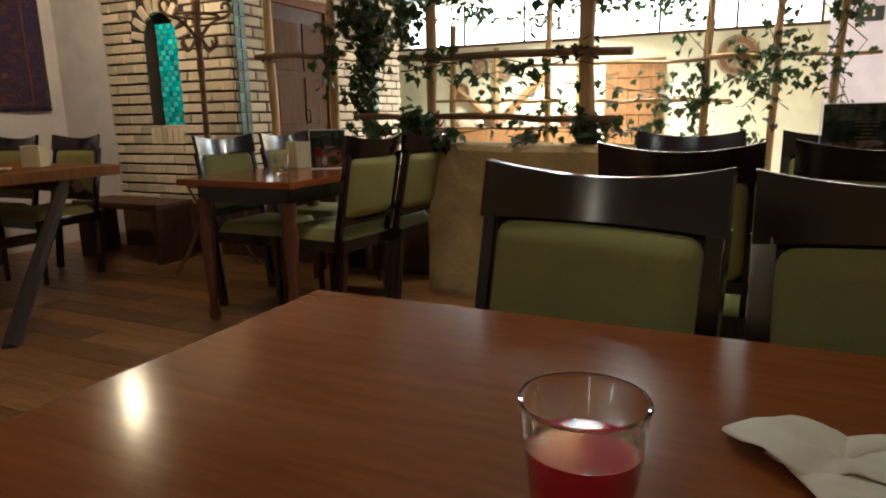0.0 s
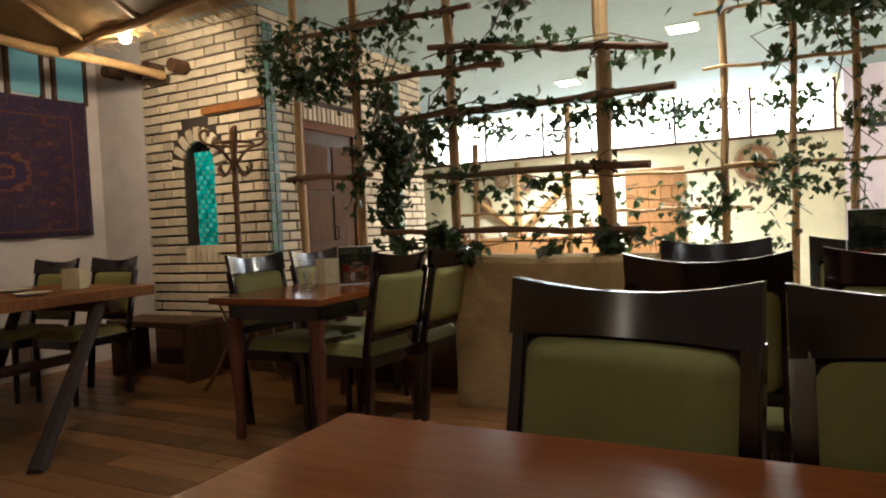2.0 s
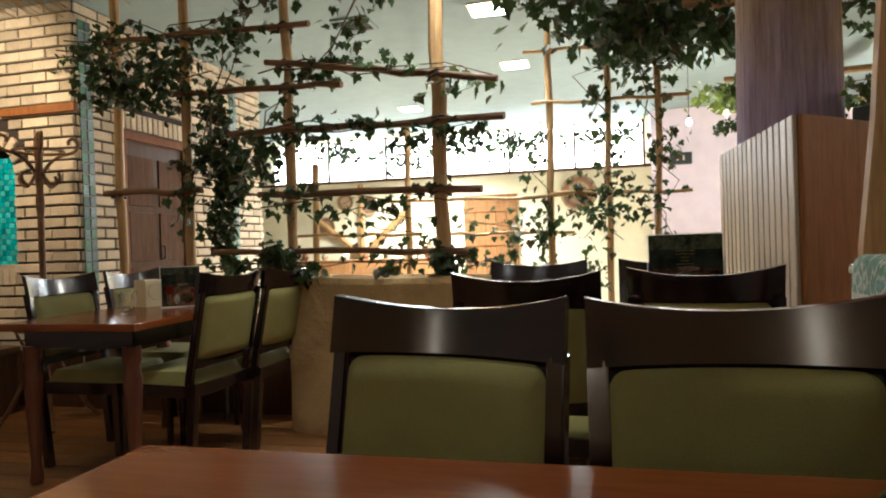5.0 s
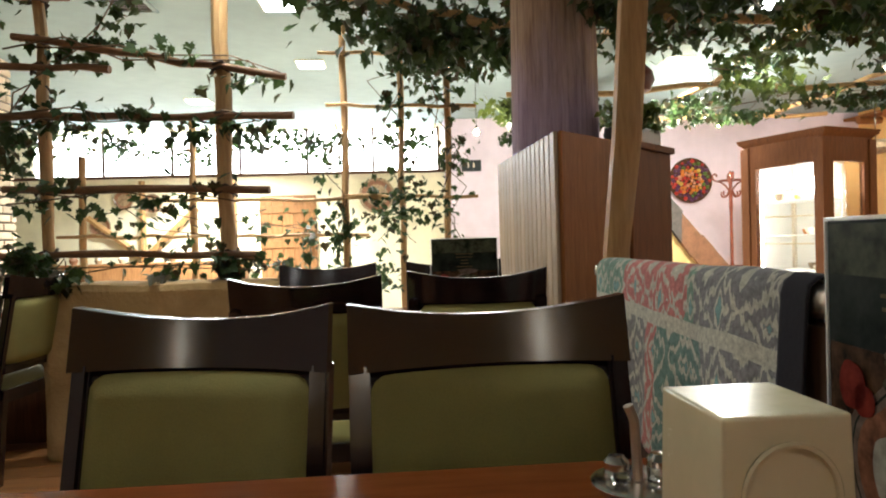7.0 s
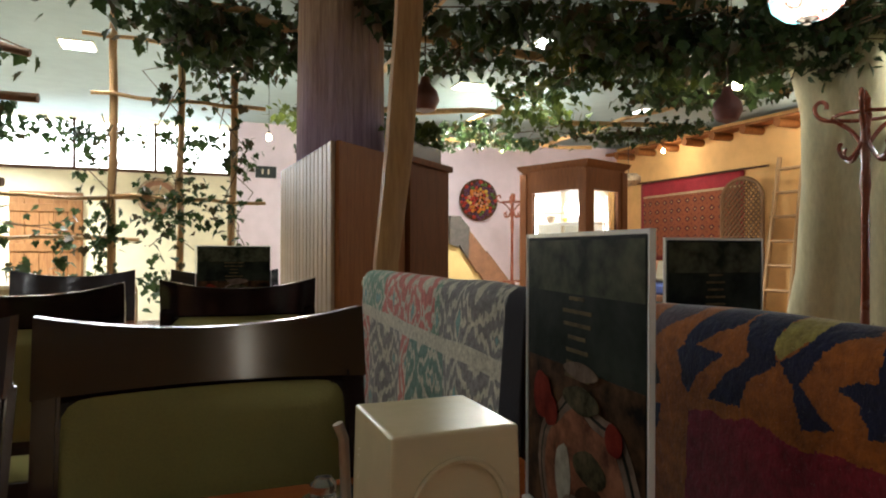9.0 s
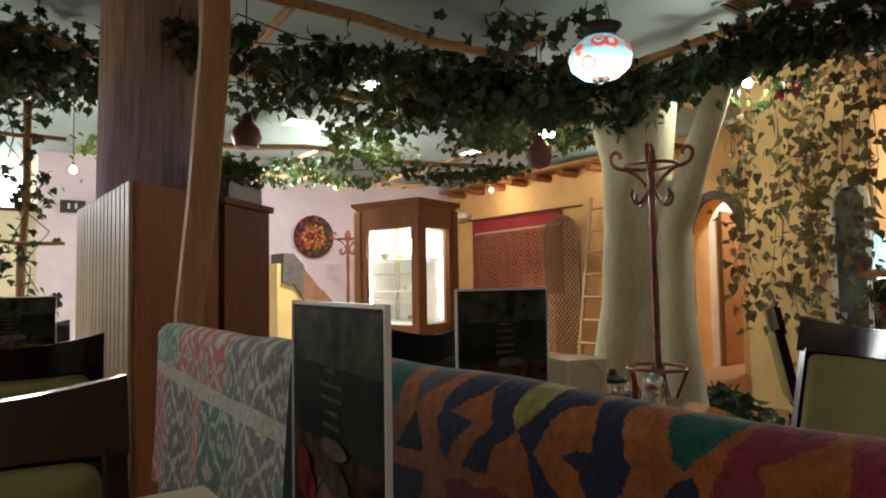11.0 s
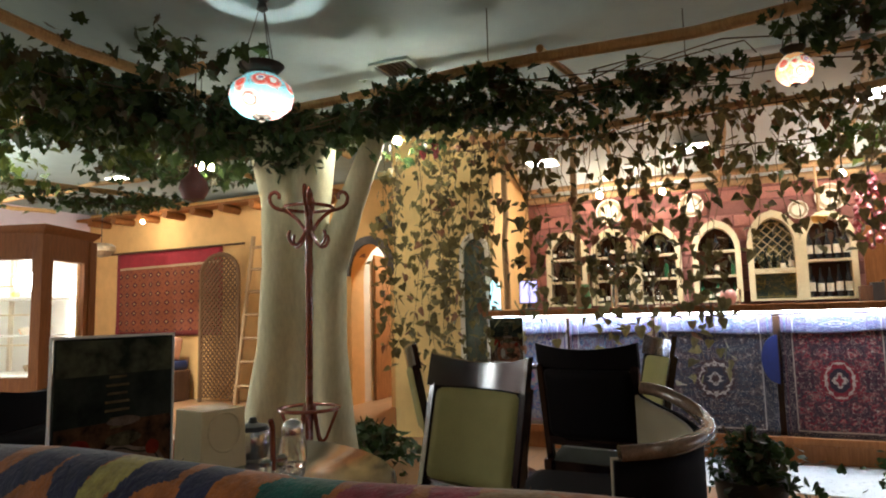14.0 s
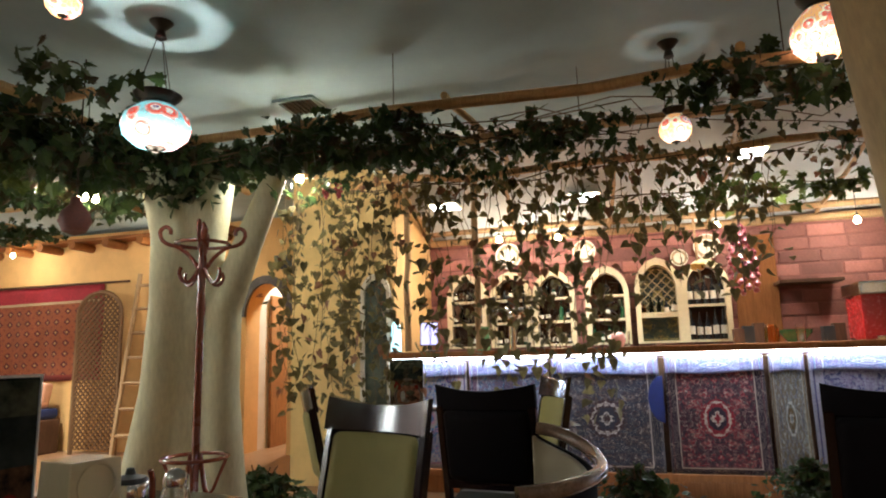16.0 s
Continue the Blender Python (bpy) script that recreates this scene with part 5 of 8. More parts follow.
def napkin_box(x0, y0, x1, y1, z0, z1, label, turn=0):
    m = Matrix.Translation(((x0 + x1) / 2, (y0 + y1) / 2, z0)) @ Matrix.Rotation(radians(turn), 4, "Z")
    n = thing("napkin_dispenser", label, "napkin holder", m, group="napkin dispensers")
    w, d, h = (x1 - x0) / 2, (y1 - y0) / 2, z1 - z0
    bm = bmesh.new()
    vs = box(bm, -w, -d, 0, w, d, h, bevel=0.0035, seg=3)
    for v in bm.verts:
        k = 1 - 0.06 * (1 - v.co.z / h) * -1
        v.co.x *= k
        v.co.y *= k
    part("body", bm, M_box, n)
    ring = [(0.040 * math.cos(2 * math.pi * k / 32), -d * 1.05 - 0.002, 0.085 + 0.043 * math.sin(2 * math.pi * k / 32)) for k in range(33)]
    part("opening_ring", T(ring, 0.003, 6), M_box, n)
    return n


napkin_box(0.355, 0.525, 0.465, 0.64, 0.75, 0.90, "cream plastic napkin dispenser box")


def menu_stand(p0, p1, z0, z1, label, seed=0, thick=0.018):
    """A standing menu in a clear holder: dark card with picture shapes and unreadable lines."""
    p0, p1 = Vector((*p0, 0)), Vector((*p1, 0))
    w, h = (p1 - p0).length, z1 - z0
    m = Matrix.Translation((*((p0 + p1) / 2).to_2d(), z0)) @ Matrix.Rotation(math.atan2(p1.y - p0.y, p1.x - p0.x), 4, "Z")
    t = thing("menu_stand", label, "menu", m, group="menu stands")
    part("card", B(-w / 2 + 0.004, -0.002, 0.008, w / 2 - 0.004, 0.002, h - 0.004), M_menu, t)
    part("holder", B(-w / 2, -thick / 2, 0, w / 2, thick / 2, 0.006, bevel=0.002), M_acrylic, t)
    for s in (-1, 1):
        part("holder_edge", B(s * w / 2 - 0.0022, -0.0030, 0, s * w / 2 + 0.0004, 0.0030, h, bevel=0.0004), M_acrylic, t)
    part("holder_top", B(-w / 2, -0.002, h - 0.005, w / 2, 0.002, h, bevel=0.0005), M_acrylic, t)
    r = random.Random(seed)
    for side in (-1, 1):
        y = side * 0.0023
        y0, y1 = sorted((y - side * 0.0002, y + side * 0.0002))
        part("picture", B(-w / 2 + 0.006, y0, 0.010, w / 2 - 0.006, y1, h * 0.56), M_photo, t, "dark printed food photograph")
        part("picture", B(-w / 2 + 0.006, y0, h * 0.80, w / 2 - 0.006, y1, h * 0.975), M_leafprint, t, "dark green printed leaves")
        y = side * 0.0030
        for k in range(7):
            ww = w * r.uniform(0.10, 0.26)
            z = h * (0.78 - 0.042 * k)
            part("text_bar", B(-ww / 2, y - 0.0004, z, ww / 2, y + 0.0004, z + h * 0.012), M_goldink, t)
        def disc(x, z, rad, mat, n=20, sq=1.0, label=""):
            bm = bmesh.new()
            bm.faces.new([bm.verts.new((x + rad * math.cos(2 * math.pi * q / n), y, z + sq * rad * (1 + 0.08 * math.sin(5 * q + 40 * x)) * math.sin(2 * math.pi * q / n))) for q in range(n)])
            ex = bmesh.ops.extrude_face_region(bm, geom=bm.faces[:])
            for q in ex["geom"]:
                if isinstance(q, bmesh.types.BMVert):
                    q.co.y += side * 0.0004
            part("picture", bm, mat, t, label)
        disc(-side * w * 0.06, h * 0.20, w * 0.42, M_plate, 32, 0.85, "printed plate picture")
        for q, (rr, mt) in enumerate(((0.385, M_menu), (0.37, M_plate), (0.335, M_food))):
            y += side * 0.0006
            disc(-side * w * 0.06, h * 0.20, w * rr, mt, 32, 0.85)
        y += side * 0.0006
        for dx, dz, rr, sq, mt in ((-0.30, 0.43, 0.09, 1.2, M_tomato), (-0.22, 0.39, 0.07, 1.0, M_tomato), (0.05, 0.47, 0.15, 0.35, M_dish), (0.30, 0.40, 0.06, 1.0, M_tomato),
                                   (-0.10, 0.20, 0.07, 1.9, M_paleink), (0.12, 0.27, 0.13, 0.5, M_dish), (0.16, 0.16, 0.15, 0.5, M_photo), (0.0, 0.11, 0.10, 0.6, M_plate), (0.05, 0.56, 0.14, 0.25, M_plate)):
            disc(-side * w * dx, h * dz, w * rr, mt, 18, sq)
    return t


def printed(name, a, b, scale, rough=0.5):
    m, nt, p = nodes_of(name)
    c = ramp(nt, noise_tex(nt, coords(nt, "Object"), scale, 4, 0.6), [(0.35, a), (0.65, b)])
    nt.links.new(c, p.inputs["Base Color"])
    p.inputs["Roughness"].default_value = rough
    p.inputs["Specular IOR Level"].default_value = 0.04
    return m


M_menu = printed("dark_menu_card", (0.005, 0.007, 0.006), (0.028, 0.034, 0.026), 14)
M_photo, M_leafprint = printed("printed_photo", (0.005, 0.004, 0.003), (0.10, 0.050, 0.024), 30), printed("printed_leaves", (0.012, 0.016, 0.010), (0.085, 0.09, 0.055), 24)
M_goldink, M_paleink = printed("gold_ink", (0.07, 0.05, 0.025), (0.15, 0.11, 0.05), 60), printed("pale_ink", (0.26, 0.25, 0.20), (0.42, 0.40, 0.33), 60)
M_plate, M_food = printed("printed_plate", (0.10, 0.07, 0.05), (0.22, 0.16, 0.12), 40), printed("printed_food", (0.06, 0.02, 0.012), (0.30, 0.13, 0.07), 30)
M_tomato, M_dish = printed("printed_tomato", (0.10, 0.008, 0.006), (0.20, 0.028, 0.016), 42), printed("printed_greens", (0.02, 0.02, 0.010), (0.11, 0.09, 0.05), 60)
M_acrylic = surface("milky_acrylic_edge", (0.80, 0.82, 0.80), 0.2, amount=0.08, relief=0.02, coat=0.5)
menu_stand((0.585, 0.72), (0.56, 0.475), 0.75, 1.062, "standing menu in a clear holder on the table", 1)
menu_stand((0.24, 2.62), (0.51, 2.58), 0.75, 1.055, "standing menu on the table behind the chairs", 2)
menu_stand((1.00, 0.965), (1.21, 0.945), 0.75, 1.066, "standing menu on the dark round table", 3)
menu_stand((4.62, 1.62), (4.58, 1.36), 0.75, 1.06, "standing menu on the table near the bar", 4)
napkin_box(-2.42, 3.02, -2.31, 3.13, 0.751, 0.90, "cream napkin dispenser on the side table", 70)
napkin_box(-4.05, 2.5, -3.94, 2.61, 0.768, 0.90, "cream napkin dispenser on the plank table", 30)
sb = thing("sauce_bottle", "small red sauce bottle on the side table", "bottle", pose(-2.24, 3.2, 0.751))
part("glass", L([(0, 0), (0.026, 0), (0.027, 0.08), (0.012, 0.115), (0.012, 0.135), (0, 0.135)], 16), surface("red_sauce", (0.32, 0.05, 0.03), 0.25, coat=0.4), sb)
part("cap", L([(0.014, 0.132), (0.014, 0.155), (0, 0.157)], 14), M_white, sb)
for x, y in ((-4.3, 2.35), (-3.85, 2.2)):
    single("side_plate", L([(0, 0), (0.06, 0.0), (0.10, 0.014), (0.10, 0.018), (0.06, 0.006), (0, 0.005)], 28), M_paper, "white side plate on the plank table", "plate", pose(x, y, 0.768))
napkin_box(1.46, 1.10, 1.57, 1.21, 0.75, 0.885, "cream napkin dispenser on the dark round table", -14)


def cruet(x, y, z, label, tall=0.1):
    c = thing("cruet_set", label, "cruet", pose(x, y, z))
    part("tray", L([(0, 0), (0.05, 0), (0.055, 0.008), (0.05, 0.01), (0, 0.008)], 24), M_chrome, c)
    for k, dx in enumerate((-0.026, 0.026)):
        part("shaker", L([(0, 0.01), (0.014, 0.01), (0.015, 0.02), (0.013, 0.025)], 16, (dx, 0, 0)), glassy("shaker_glass", (0.95, 0.93, 0.88), 0.05), c)
        part("cap", L([(0.0145, 0.025), (0.015, 0.033), (0.009, 0.04), (0, 0.041)], 16, (dx, 0, 0)), M_chrome, c)
    part("handle", T([(0, 0, 0.01), (-0.003, 0, tall - 0.02), (-0.010, 0, tall - 0.002)], 0.006, 8), M_rail if tall < 0.11 else M_bentwood, c)
    return c


cruet(0.376, 0.764, 0.751, "steel cruet set with two shakers")
cruet(1.50, 0.96, 0.751, "steel and glass cruet set on the round table", 0.12)
sj = thing("sugar_shaker", "faceted glass sugar shaker with a steel lid on the round table", "shaker", pose(1.58, 0.97, 0.751))
part("glass", L([(0, 0), (0.03, 0), (0.034, 0.01), (0.031, 0.05), (0.024, 0.075), (0.021, 0.075), (0.027, 0.05), (0.03, 0.012), (0, 0.008)], 10), glassy("shaker_glass_clear", (0.96, 0.95, 0.9), 0.05), sj)
part("lid", L([(0.0255, 0.072), (0.0265, 0.085), (0.02, 0.10), (0.008, 0.106), (0, 0.107)], 20), M_chrome, sj, "polished steel lid")
pt2 = thing("sugar_pot", "small shiny steel sugar pot", "pot", pose(1.63, 1.13, 0.751))
part("body", L([(0, 0), (0.035, 0), (0.042, 0.03), (0.042, 0.06), (0.038, 0.065)], 24), M_chrome, pt2)
part("lid", L([(0.04, 0.065), (0.036, 0.075), (0.012, 0.082), (0.008, 0.095), (0, 0.097)], 24), M_black, pt2)
menu_stand((-2.22, 2.98), (-2.06, 3.10), 0.75, 0.97, "small pale menu card on the side table", 5)
for x, y in ((-2.2, 2.7), (-2.35, 2.9)):
    single("drinking_glass", L([(0, 0), (0.03, 0), (0.04, 0.1), (0.037, 0.1), (0.028, 0.008), (0, 0.008)], 20), glassy("table_glass", (1, 1, 1), 0.02), "empty clear tumbler on the side table", "glass", pose(x, y, 0.751))

# ---------------------------------------------------------------- far wall: door, plates, beam frame
d1 = thing("door_1", "brown plank door in the far yellow wall", "door", kind="structure")
part("leaf", B(-1.83, YB - 0.04, 0, -1.03, YB - 0.005, 1.75), M_door, d1)
for k in range(5):
    part("plank", B(-1.82 + k * 0.157, YB - 0.055, 0.01, -1.82 + k * 0.157 + 0.15, YB - 0.035, 1.74, bevel=0.005, seg=1), M_door, d1)
for z in (0.35, 1.0, 1.5):
    part("batten", B(-1.83, YB - 0.075, z, -1.03, YB - 0.05, z + 0.1, bevel=0.005), M_door, d1)
part("handle", T([(-1.12, YB - 0.06, 0.95), (-1.12, YB - 0.11, 0.95), (-1.12, YB - 0.11, 1.08), (-1.12, YB - 0.06, 1.08)], 0.01, 6), M_black, d1)
for x, z, r in ((-4.04, 1.37, 0.15), (-3.71, 1.74, 0.14), (-3.32, 1.68, 0.14), (-0.15, 1.72, 0.26)):
    p = thing("wall_plate", "painted brown ceramic plate on the far wall", "plate", Matrix.Translation((x, YB - 0.03, z)) @ Matrix.Rotation(radians(90), 4, "X"), group="wall plates")
    part("dish", L([(0, 0), (0.6 * r, 0.002), (r, 0.03), (r, 0.036), (0.6 * r, 0.012), (0, 0.01)], 28), M_ceramic, p)
    part("rim", L([(0.62 * r, 0.014), (0.86 * r, 0.031), (0.84 * r, 0.033), (0.62 * r, 0.017)], 28), M_rimclay, p)
fr = thing("beam_frame", "weathered wooden braces on the far wall", "beam")
for a, b in (((-3.45, 0), (-3.45, 2.0)), ((-3.45, 0.9), (-2.7, 1.6)), ((-3.5, 0.95), (-4.2, 1.5)), ((-2.2, 0.0), (-2.2, 2.0))):
    part("brace", T([(a[0], YB - 0.06, a[1]), (b[0], YB - 0.06, b[1])], 0.045, 6), M_timber, fr)
sb = thing("sideboard", "low wooden sideboard with pottery along the far wall", "sideboard")
part("body", B(-4.6, YB - 0.5, 0, -2.0, YB - 0.1, 0.85, bevel=0.01), M_door, sb)
rg = random.Random(4)
for k in range(7):
    r = rg.uniform(0.05, 0.10)
    single("clay_pot", L([(0, 0), (0.6 * r, 0), (r, 0.9 * r), (0.7 * r, 1.7 * r), (0.45 * r, 2.0 * r), (0.55 * r, 2.2 * r)], 18), (M_rimclay, M_ceramic, M_paper)[k % 3], "small clay pot on the sideboard", "pot", pose(-4.3 + k * 0.33, YB - 0.3, 0.851), group="clay pots")

# ---------------------------------------------------------------- pink wall
ex = thing("exit_sign", "dark exit sign box with white marks", "sign")
part("box", B(1.09, YB - 0.17, 2.03, 1.37, YB - 0.10, 2.19, bevel=0.006), surface("sign_dark", (0.018, 0.024, 0.023), 0.4), ex)
for x in (1.17, 1.25):
    part("mark", B(x, YB - 0.176, 2.08, x + 0.025, YB - 0.17, 2.15), M_paper, ex, "white bar mark")
fp = thing("fruit_plate", "round wall plate heaped with glossy mock fruit", "plate", Matrix.Translation((4.50, YB - 0.13, 1.82)) @ Matrix.Rotation(radians(90), 4, "X"))
part("dish", L([(0, 0), (0.24, 0.0), (0.33, 0.03), (0.335, 0.04), (0.24, 0.02), (0, 0.015)], 36), M_darkoak, fp)
FR = [surface("mock_fruit_" + n, c, 0.3, grain=60, amount=0.2, coat=0.4) for n, c in (("red", (0.45, 0.03, 0.02)), ("orange", (0.60, 0.20, 0.02)), ("yellow", (0.6, 0.42, 0.06)), ("purple", (0.10, 0.03, 0.09)), ("green", (0.10, 0.18, 0.03)), ("peach", (0.6, 0.28, 0.16)))]
rg = random.Random(8)
for k in range(95):
    a, q = k * 2.39996, 0.30 * math.sqrt((k + 0.5) / 95)
    r = rg.uniform(0.022, 0.036)
    col = FR[rg.choice((0, 1, 2, 5, 1, 0))] if q < 0.2 else FR[rg.choice((3, 4, 0, 3))]
    part("fruit", L([(0, -r), (0.7 * r, -0.7 * r), (r, 0), (0.7 * r, 0.7 * r), (0, 0.95 * r)], 8, (q * math.cos(a), q * math.sin(a), 0.04)), col, fp)
st = thing("stone_ramp", "stepped yellow wall with a dark stone slab on its slope", "stairs")
part("wall", prism(bmesh.new(), [(3.40, 0), (4.45, 0), (4.45, 0.35), (3.60, 1.33), (3.40, 1.36)], 7.95, 8.3), M_yellow, st)
rg = random.Random(2)
for k in range(7):
    t0, t1 = k / 7, (k + 1) / 7
    x0, x1 = 3.45 + t0 * 0.95, 3.45 + t1 * 0.95
    z0, z1 = 1.39 - max(0, t0 - 0.15) * 1.12, 1.39 - max(0, t1 - 0.15) * 1.12
    j = rg.uniform(-0.02, 0.02)
    part("slab", prism(bmesh.new(), [(x0, z0 - 0.30 + j), (x1, z1 - 0.34 + j), (x1 + 0.02, z1 + 0.07 + j), (x0 + 0.01, z0 + 0.08 + j)], 7.88, 8.32), (M_stone if k < 2 else M_rimclay), st)

# ---------------------------------------------------------------- display cabinet
vc = thing("display_cabinet", "brown wooden corner display cabinet, brightly lit inside", "cabinet")
VA, VB, VC = Vector((3.83, 6.52, 0)), Vector((4.09, 5.72, 0)), Vector((4.73, 5.95, 0))
VD = VA + (VC - VB)


def panel_between(a, b, z0, z1, t, name, mat, inset=0.0, label=""):
    d = (b - a).normalized()
    m = Matrix.Translation(a) @ Matrix.Rotation(math.atan2(d.y, d.x), 4, "Z")
    return part(name, B(inset, -t / 2, z0, (b - a).length - inset, t / 2, z1, bevel=0.004), mat, vc, label, m=m)


for p in (VA, VB, VC, VD):
    part("post", B(-0.05, -0.05, 0, 0.05, 0.05, 1.9, bevel=0.008), M_paper if p is VD else M_cab, vc, m=Matrix.Translation(p) @ Matrix.Rotation(math.atan2((VB - VA).y, (VB - VA).x), 4, "Z"))
for a, b in ((VA, VB), (VB, VC)):
    panel_between(a, b, 0, 0.62, 0.05, "lower_panel", M_cab)
    panel_between(a, b, 1.68, 1.92, 0.06, "frieze", M_cab)
    gp = panel_between(a, b, 0.62, 1.68, 0.006, "glass_pane", glassy("cabinet_glass", (1, 1, 1), 0.0, 1.2), 0.05, "clear glass pane")
    gp.visible_shadow = False
for a, b in ((VA, VB), (VB, VC)):
    n = (b - a).length
    for u0, u1 in ((0.04, 0.12), (n - 0.11 if b is VC else n - 0.06, n - 0.04)):
        part("stile", B(u0, -0.03, 0.60, u1, 0.03, 1.70, bevel=0.004), M_cab, vc, m=Matrix.Translation(a) @ Matrix.Rotation(math.atan2((b - a).y, (b - a).x), 4, "Z"))
for z in (0.90, 1.17, 1.43):
    panel_between(VA, VB, z, z + 0.014, 0.014, "glazing_bar", M_creamwood, 0.10)
M_back = surface("white_cabinet_back", (0.8, 0.78, 0.72), 0.5, amount=0.05)
panel_between(VC, VD, 0, 1.9, 0.03, "back_panel", M_back)
panel_between(VD, VA, 0, 1.9, 0.03, "back_panel", M_back)
cen = (VA + VB + VC + VD) / 4
for z in (0.62, 0.98, 1.33):
    bm = bmesh.new()
    q = [bm.verts.new((*(cen + (p - cen) * 0.9).to_2d(), z)) for p in (VA, VB, VC, VD)]
    f = bm.faces.new(q)
    e = bmesh.ops.extrude_face_region(bm, geom=[f])
    for g in e["geom"]:
        if isinstance(g, bmesh.types.BMVert):
            g.co.z += 0.012
    part("shelf", bm, M_back, vc)
bm = bmesh.new()
lvl = [[bm.verts.new((*(cen + (p - cen) * k).to_2d(), z)) for p in (VA, VB, VC, VD)] for z, k in ((1.89, 1.04), (1.92, 1.08), (1.95, 1.17), (1.99, 1.20))]
for a, b in zip(lvl, lvl[1:]):
    for k in range(4):
        bm.faces.new((a[k], a[(k + 1) % 4], b[(k + 1) % 4], b[k]))
bm.faces.new(lvl[-1])
bm.faces.new(lvl[0][::-1])
part("cornice", bm, M_cab, vc)
for a, b in ((VA, VB), (VB, VC), (VC, VD)):
    q = cen + (a.lerp(b, 0.08) - cen) * 0.86
    part("light_tube", T([(q.x, q.y, 0.66), (q.x, q.y, 1.64)], 0.016, 8), glow("cabinet_tube", (1.0, 0.96, 0.86), 8), vc, "bright vertical light tube")
lamp("cabinet_light", "POINT", (cen.x, cen.y, 1.5), 6, (1, 0.97, 0.88), 0.1)
rg = random.Random(6)
for k in range(12):
    p = cen + Vector((rg.uniform(-0.28, 0.28), rg.uniform(-0.25, 0.25), 0)) * 0.9
    z = (0.634, 0.994, 1.344)[k % 3]
    r = rg.uniform(0.03, 0.06)
    single("display_cup", L([(0, 0), (0.5 * r, 0), (r, r), (0.9 * r, 1.4 * r)], 14), (M_ceramic, M_paper, FR[2], FR[1])[k % 4], "small cup on a shelf of the lit cabinet", "cup", pose(p.x, p.y, z), group="display cups")

# ---------------------------------------------------------------- orange wall: arch, rug, screen, ladder
def wall_with_arch():
    y0, y1, sp = 3.86, 4.42, 1.60     # door opening
    bm = bmesh.new()
    box(bm, XO, y1, 0, XO + 0.3, YB + 0.4, H)
    box(bm, XO, 2.9, 0, XO + 0.3, y0, H)
    r, c = (y1 - y0) / 2, (y0 + y1) / 2
    out = [(c - r * math.cos(radians(a)), sp + 1.4 * r * math.sin(radians(a))) for a in range(0, 181, 12)] + [(y1, H), (y0, H)]
    prism(bm, out, 0, 0.3, Matrix(((0, 1, 0, XO), (1, 0, 0, 0), (0, 0, 1, 0), (0, 0, 0, 1))))
    struct("wall_orange", bm, M_orange, "orange plaster wall with an arched doorway", "wall")
    o2 = [(c - (r + 0.1) * math.cos(radians(a)), sp + 1.4 * (r + 0.07) * math.sin(radians(a))) for a in range(0, 181, 12)]
    i2 = [(c - r * math.cos(radians(a)), sp + 1.4 * r * math.sin(radians(a))) for a in range(180, -1, -12)]
    t = struct("trim_arch", prism(bmesh.new(), o2 + i2, -0.05, 0.0, Matrix(((0, 1, 0, XO), (1, 0, 0, 0), (0, 0, 1, 0), (0, 0, 0, 1)))), M_stone, "dark stone rim over the arched doorway", "trim")
    struct("wall_passage", B(XO + 0.3, y1 + 0.0, 0, XO + 1.6, y1 + 0.2, H), M_paleplaster, "pale plaster side of the passage", "wall")
    struct("wall_passage_end", B(XO + 1.3, y0 - 0.8, 0, XO + 1.5, y1, H), M_orange, "orange plaster end of the passage", "wall")
    struct("wall_passage_side", B(XO + 0.3, y0 - 0.8, 0, XO + 1.3, y0 - 0.7, H), M_orange, "orange plaster passage side", "wall")
    d = thing("door_2", "brown wooden door ajar inside the arched passage", "door", kind="structure")
    part("leaf", B(XO + 0.5, y1 - 0.06, 0, XO + 1.2, y1 - 0.02, 1.9, bevel=0.005), M_door, d)


wall_with_arch()
struct("wall_yellow", B(5.6, 1.95, 0, XO, 2.92, H), M_yellow, "yellow plaster wall grown over with ivy", "wall")
struct("wall_orange_return", B(5.6, 1.94, 1.115, XO - 0.002, 1.948, H - 0.003), M_orange, "orange plaster return of the yellow wall over the bar", "wall")
am = thing("wall_mirror", "dark arched mirror in a white plaster frame on the yellow wall", "mirror", pose(5.6, 2.095, 0))
ao = [(-0.14, 0.02)] + [(-0.14 * math.cos(radians(a)), 1.60 + 0.20 * math.sin(radians(a))) for a in range(0, 181, 15)] + [(0.14, 0.02)]
ai = [(-0.105, 0.02)] + [(-0.105 * math.cos(radians(a)), 1.60 + 0.15 * math.sin(radians(a))) for a in range(0, 181, 15)] + [(0.105, 0.02)]
part("frame", prism(bmesh.new(), ao + ai[::-1], -0.05, 0.0, Matrix(((0, 1, 0, 0), (1, 0, 0, 0), (0, 0, 1, 0), (0, 0, 0, 1)))), M_paleplaster, am)
part("leaf", prism(bmesh.new(), ai, -0.02, -0.002, Matrix(((0, 1, 0, 0), (1, 0, 0, 0), (0, 0, 1, 0), (0, 0, 0, 1)))), surface("dark_green_leaf", (0.05, 0.06, 0.035), 0.5, stain=9, amount=0.5), am)
sg = thing("wall_sign", "small dark sign plate over the arched doorway", "sign", pose(7.2, 3.92, 2.24))
part("plate", B(-0.03, -0.11, -0.085, -0.003, 0.11, 0.085, bevel=0.004), M_black, sg)
part("text_bar", B(-0.0325, -0.03, 0.0, -0.0305, 0.03, 0.05), M_paper, sg)
led = thing("log_ledge", "row of log ends under a wooden ledge on the orange wall", "ledge")
part("board", B(XO - 0.24, 4.5, 2.66, XO, YB - 0.1, 2.70, bevel=0.006), M_oak, led)
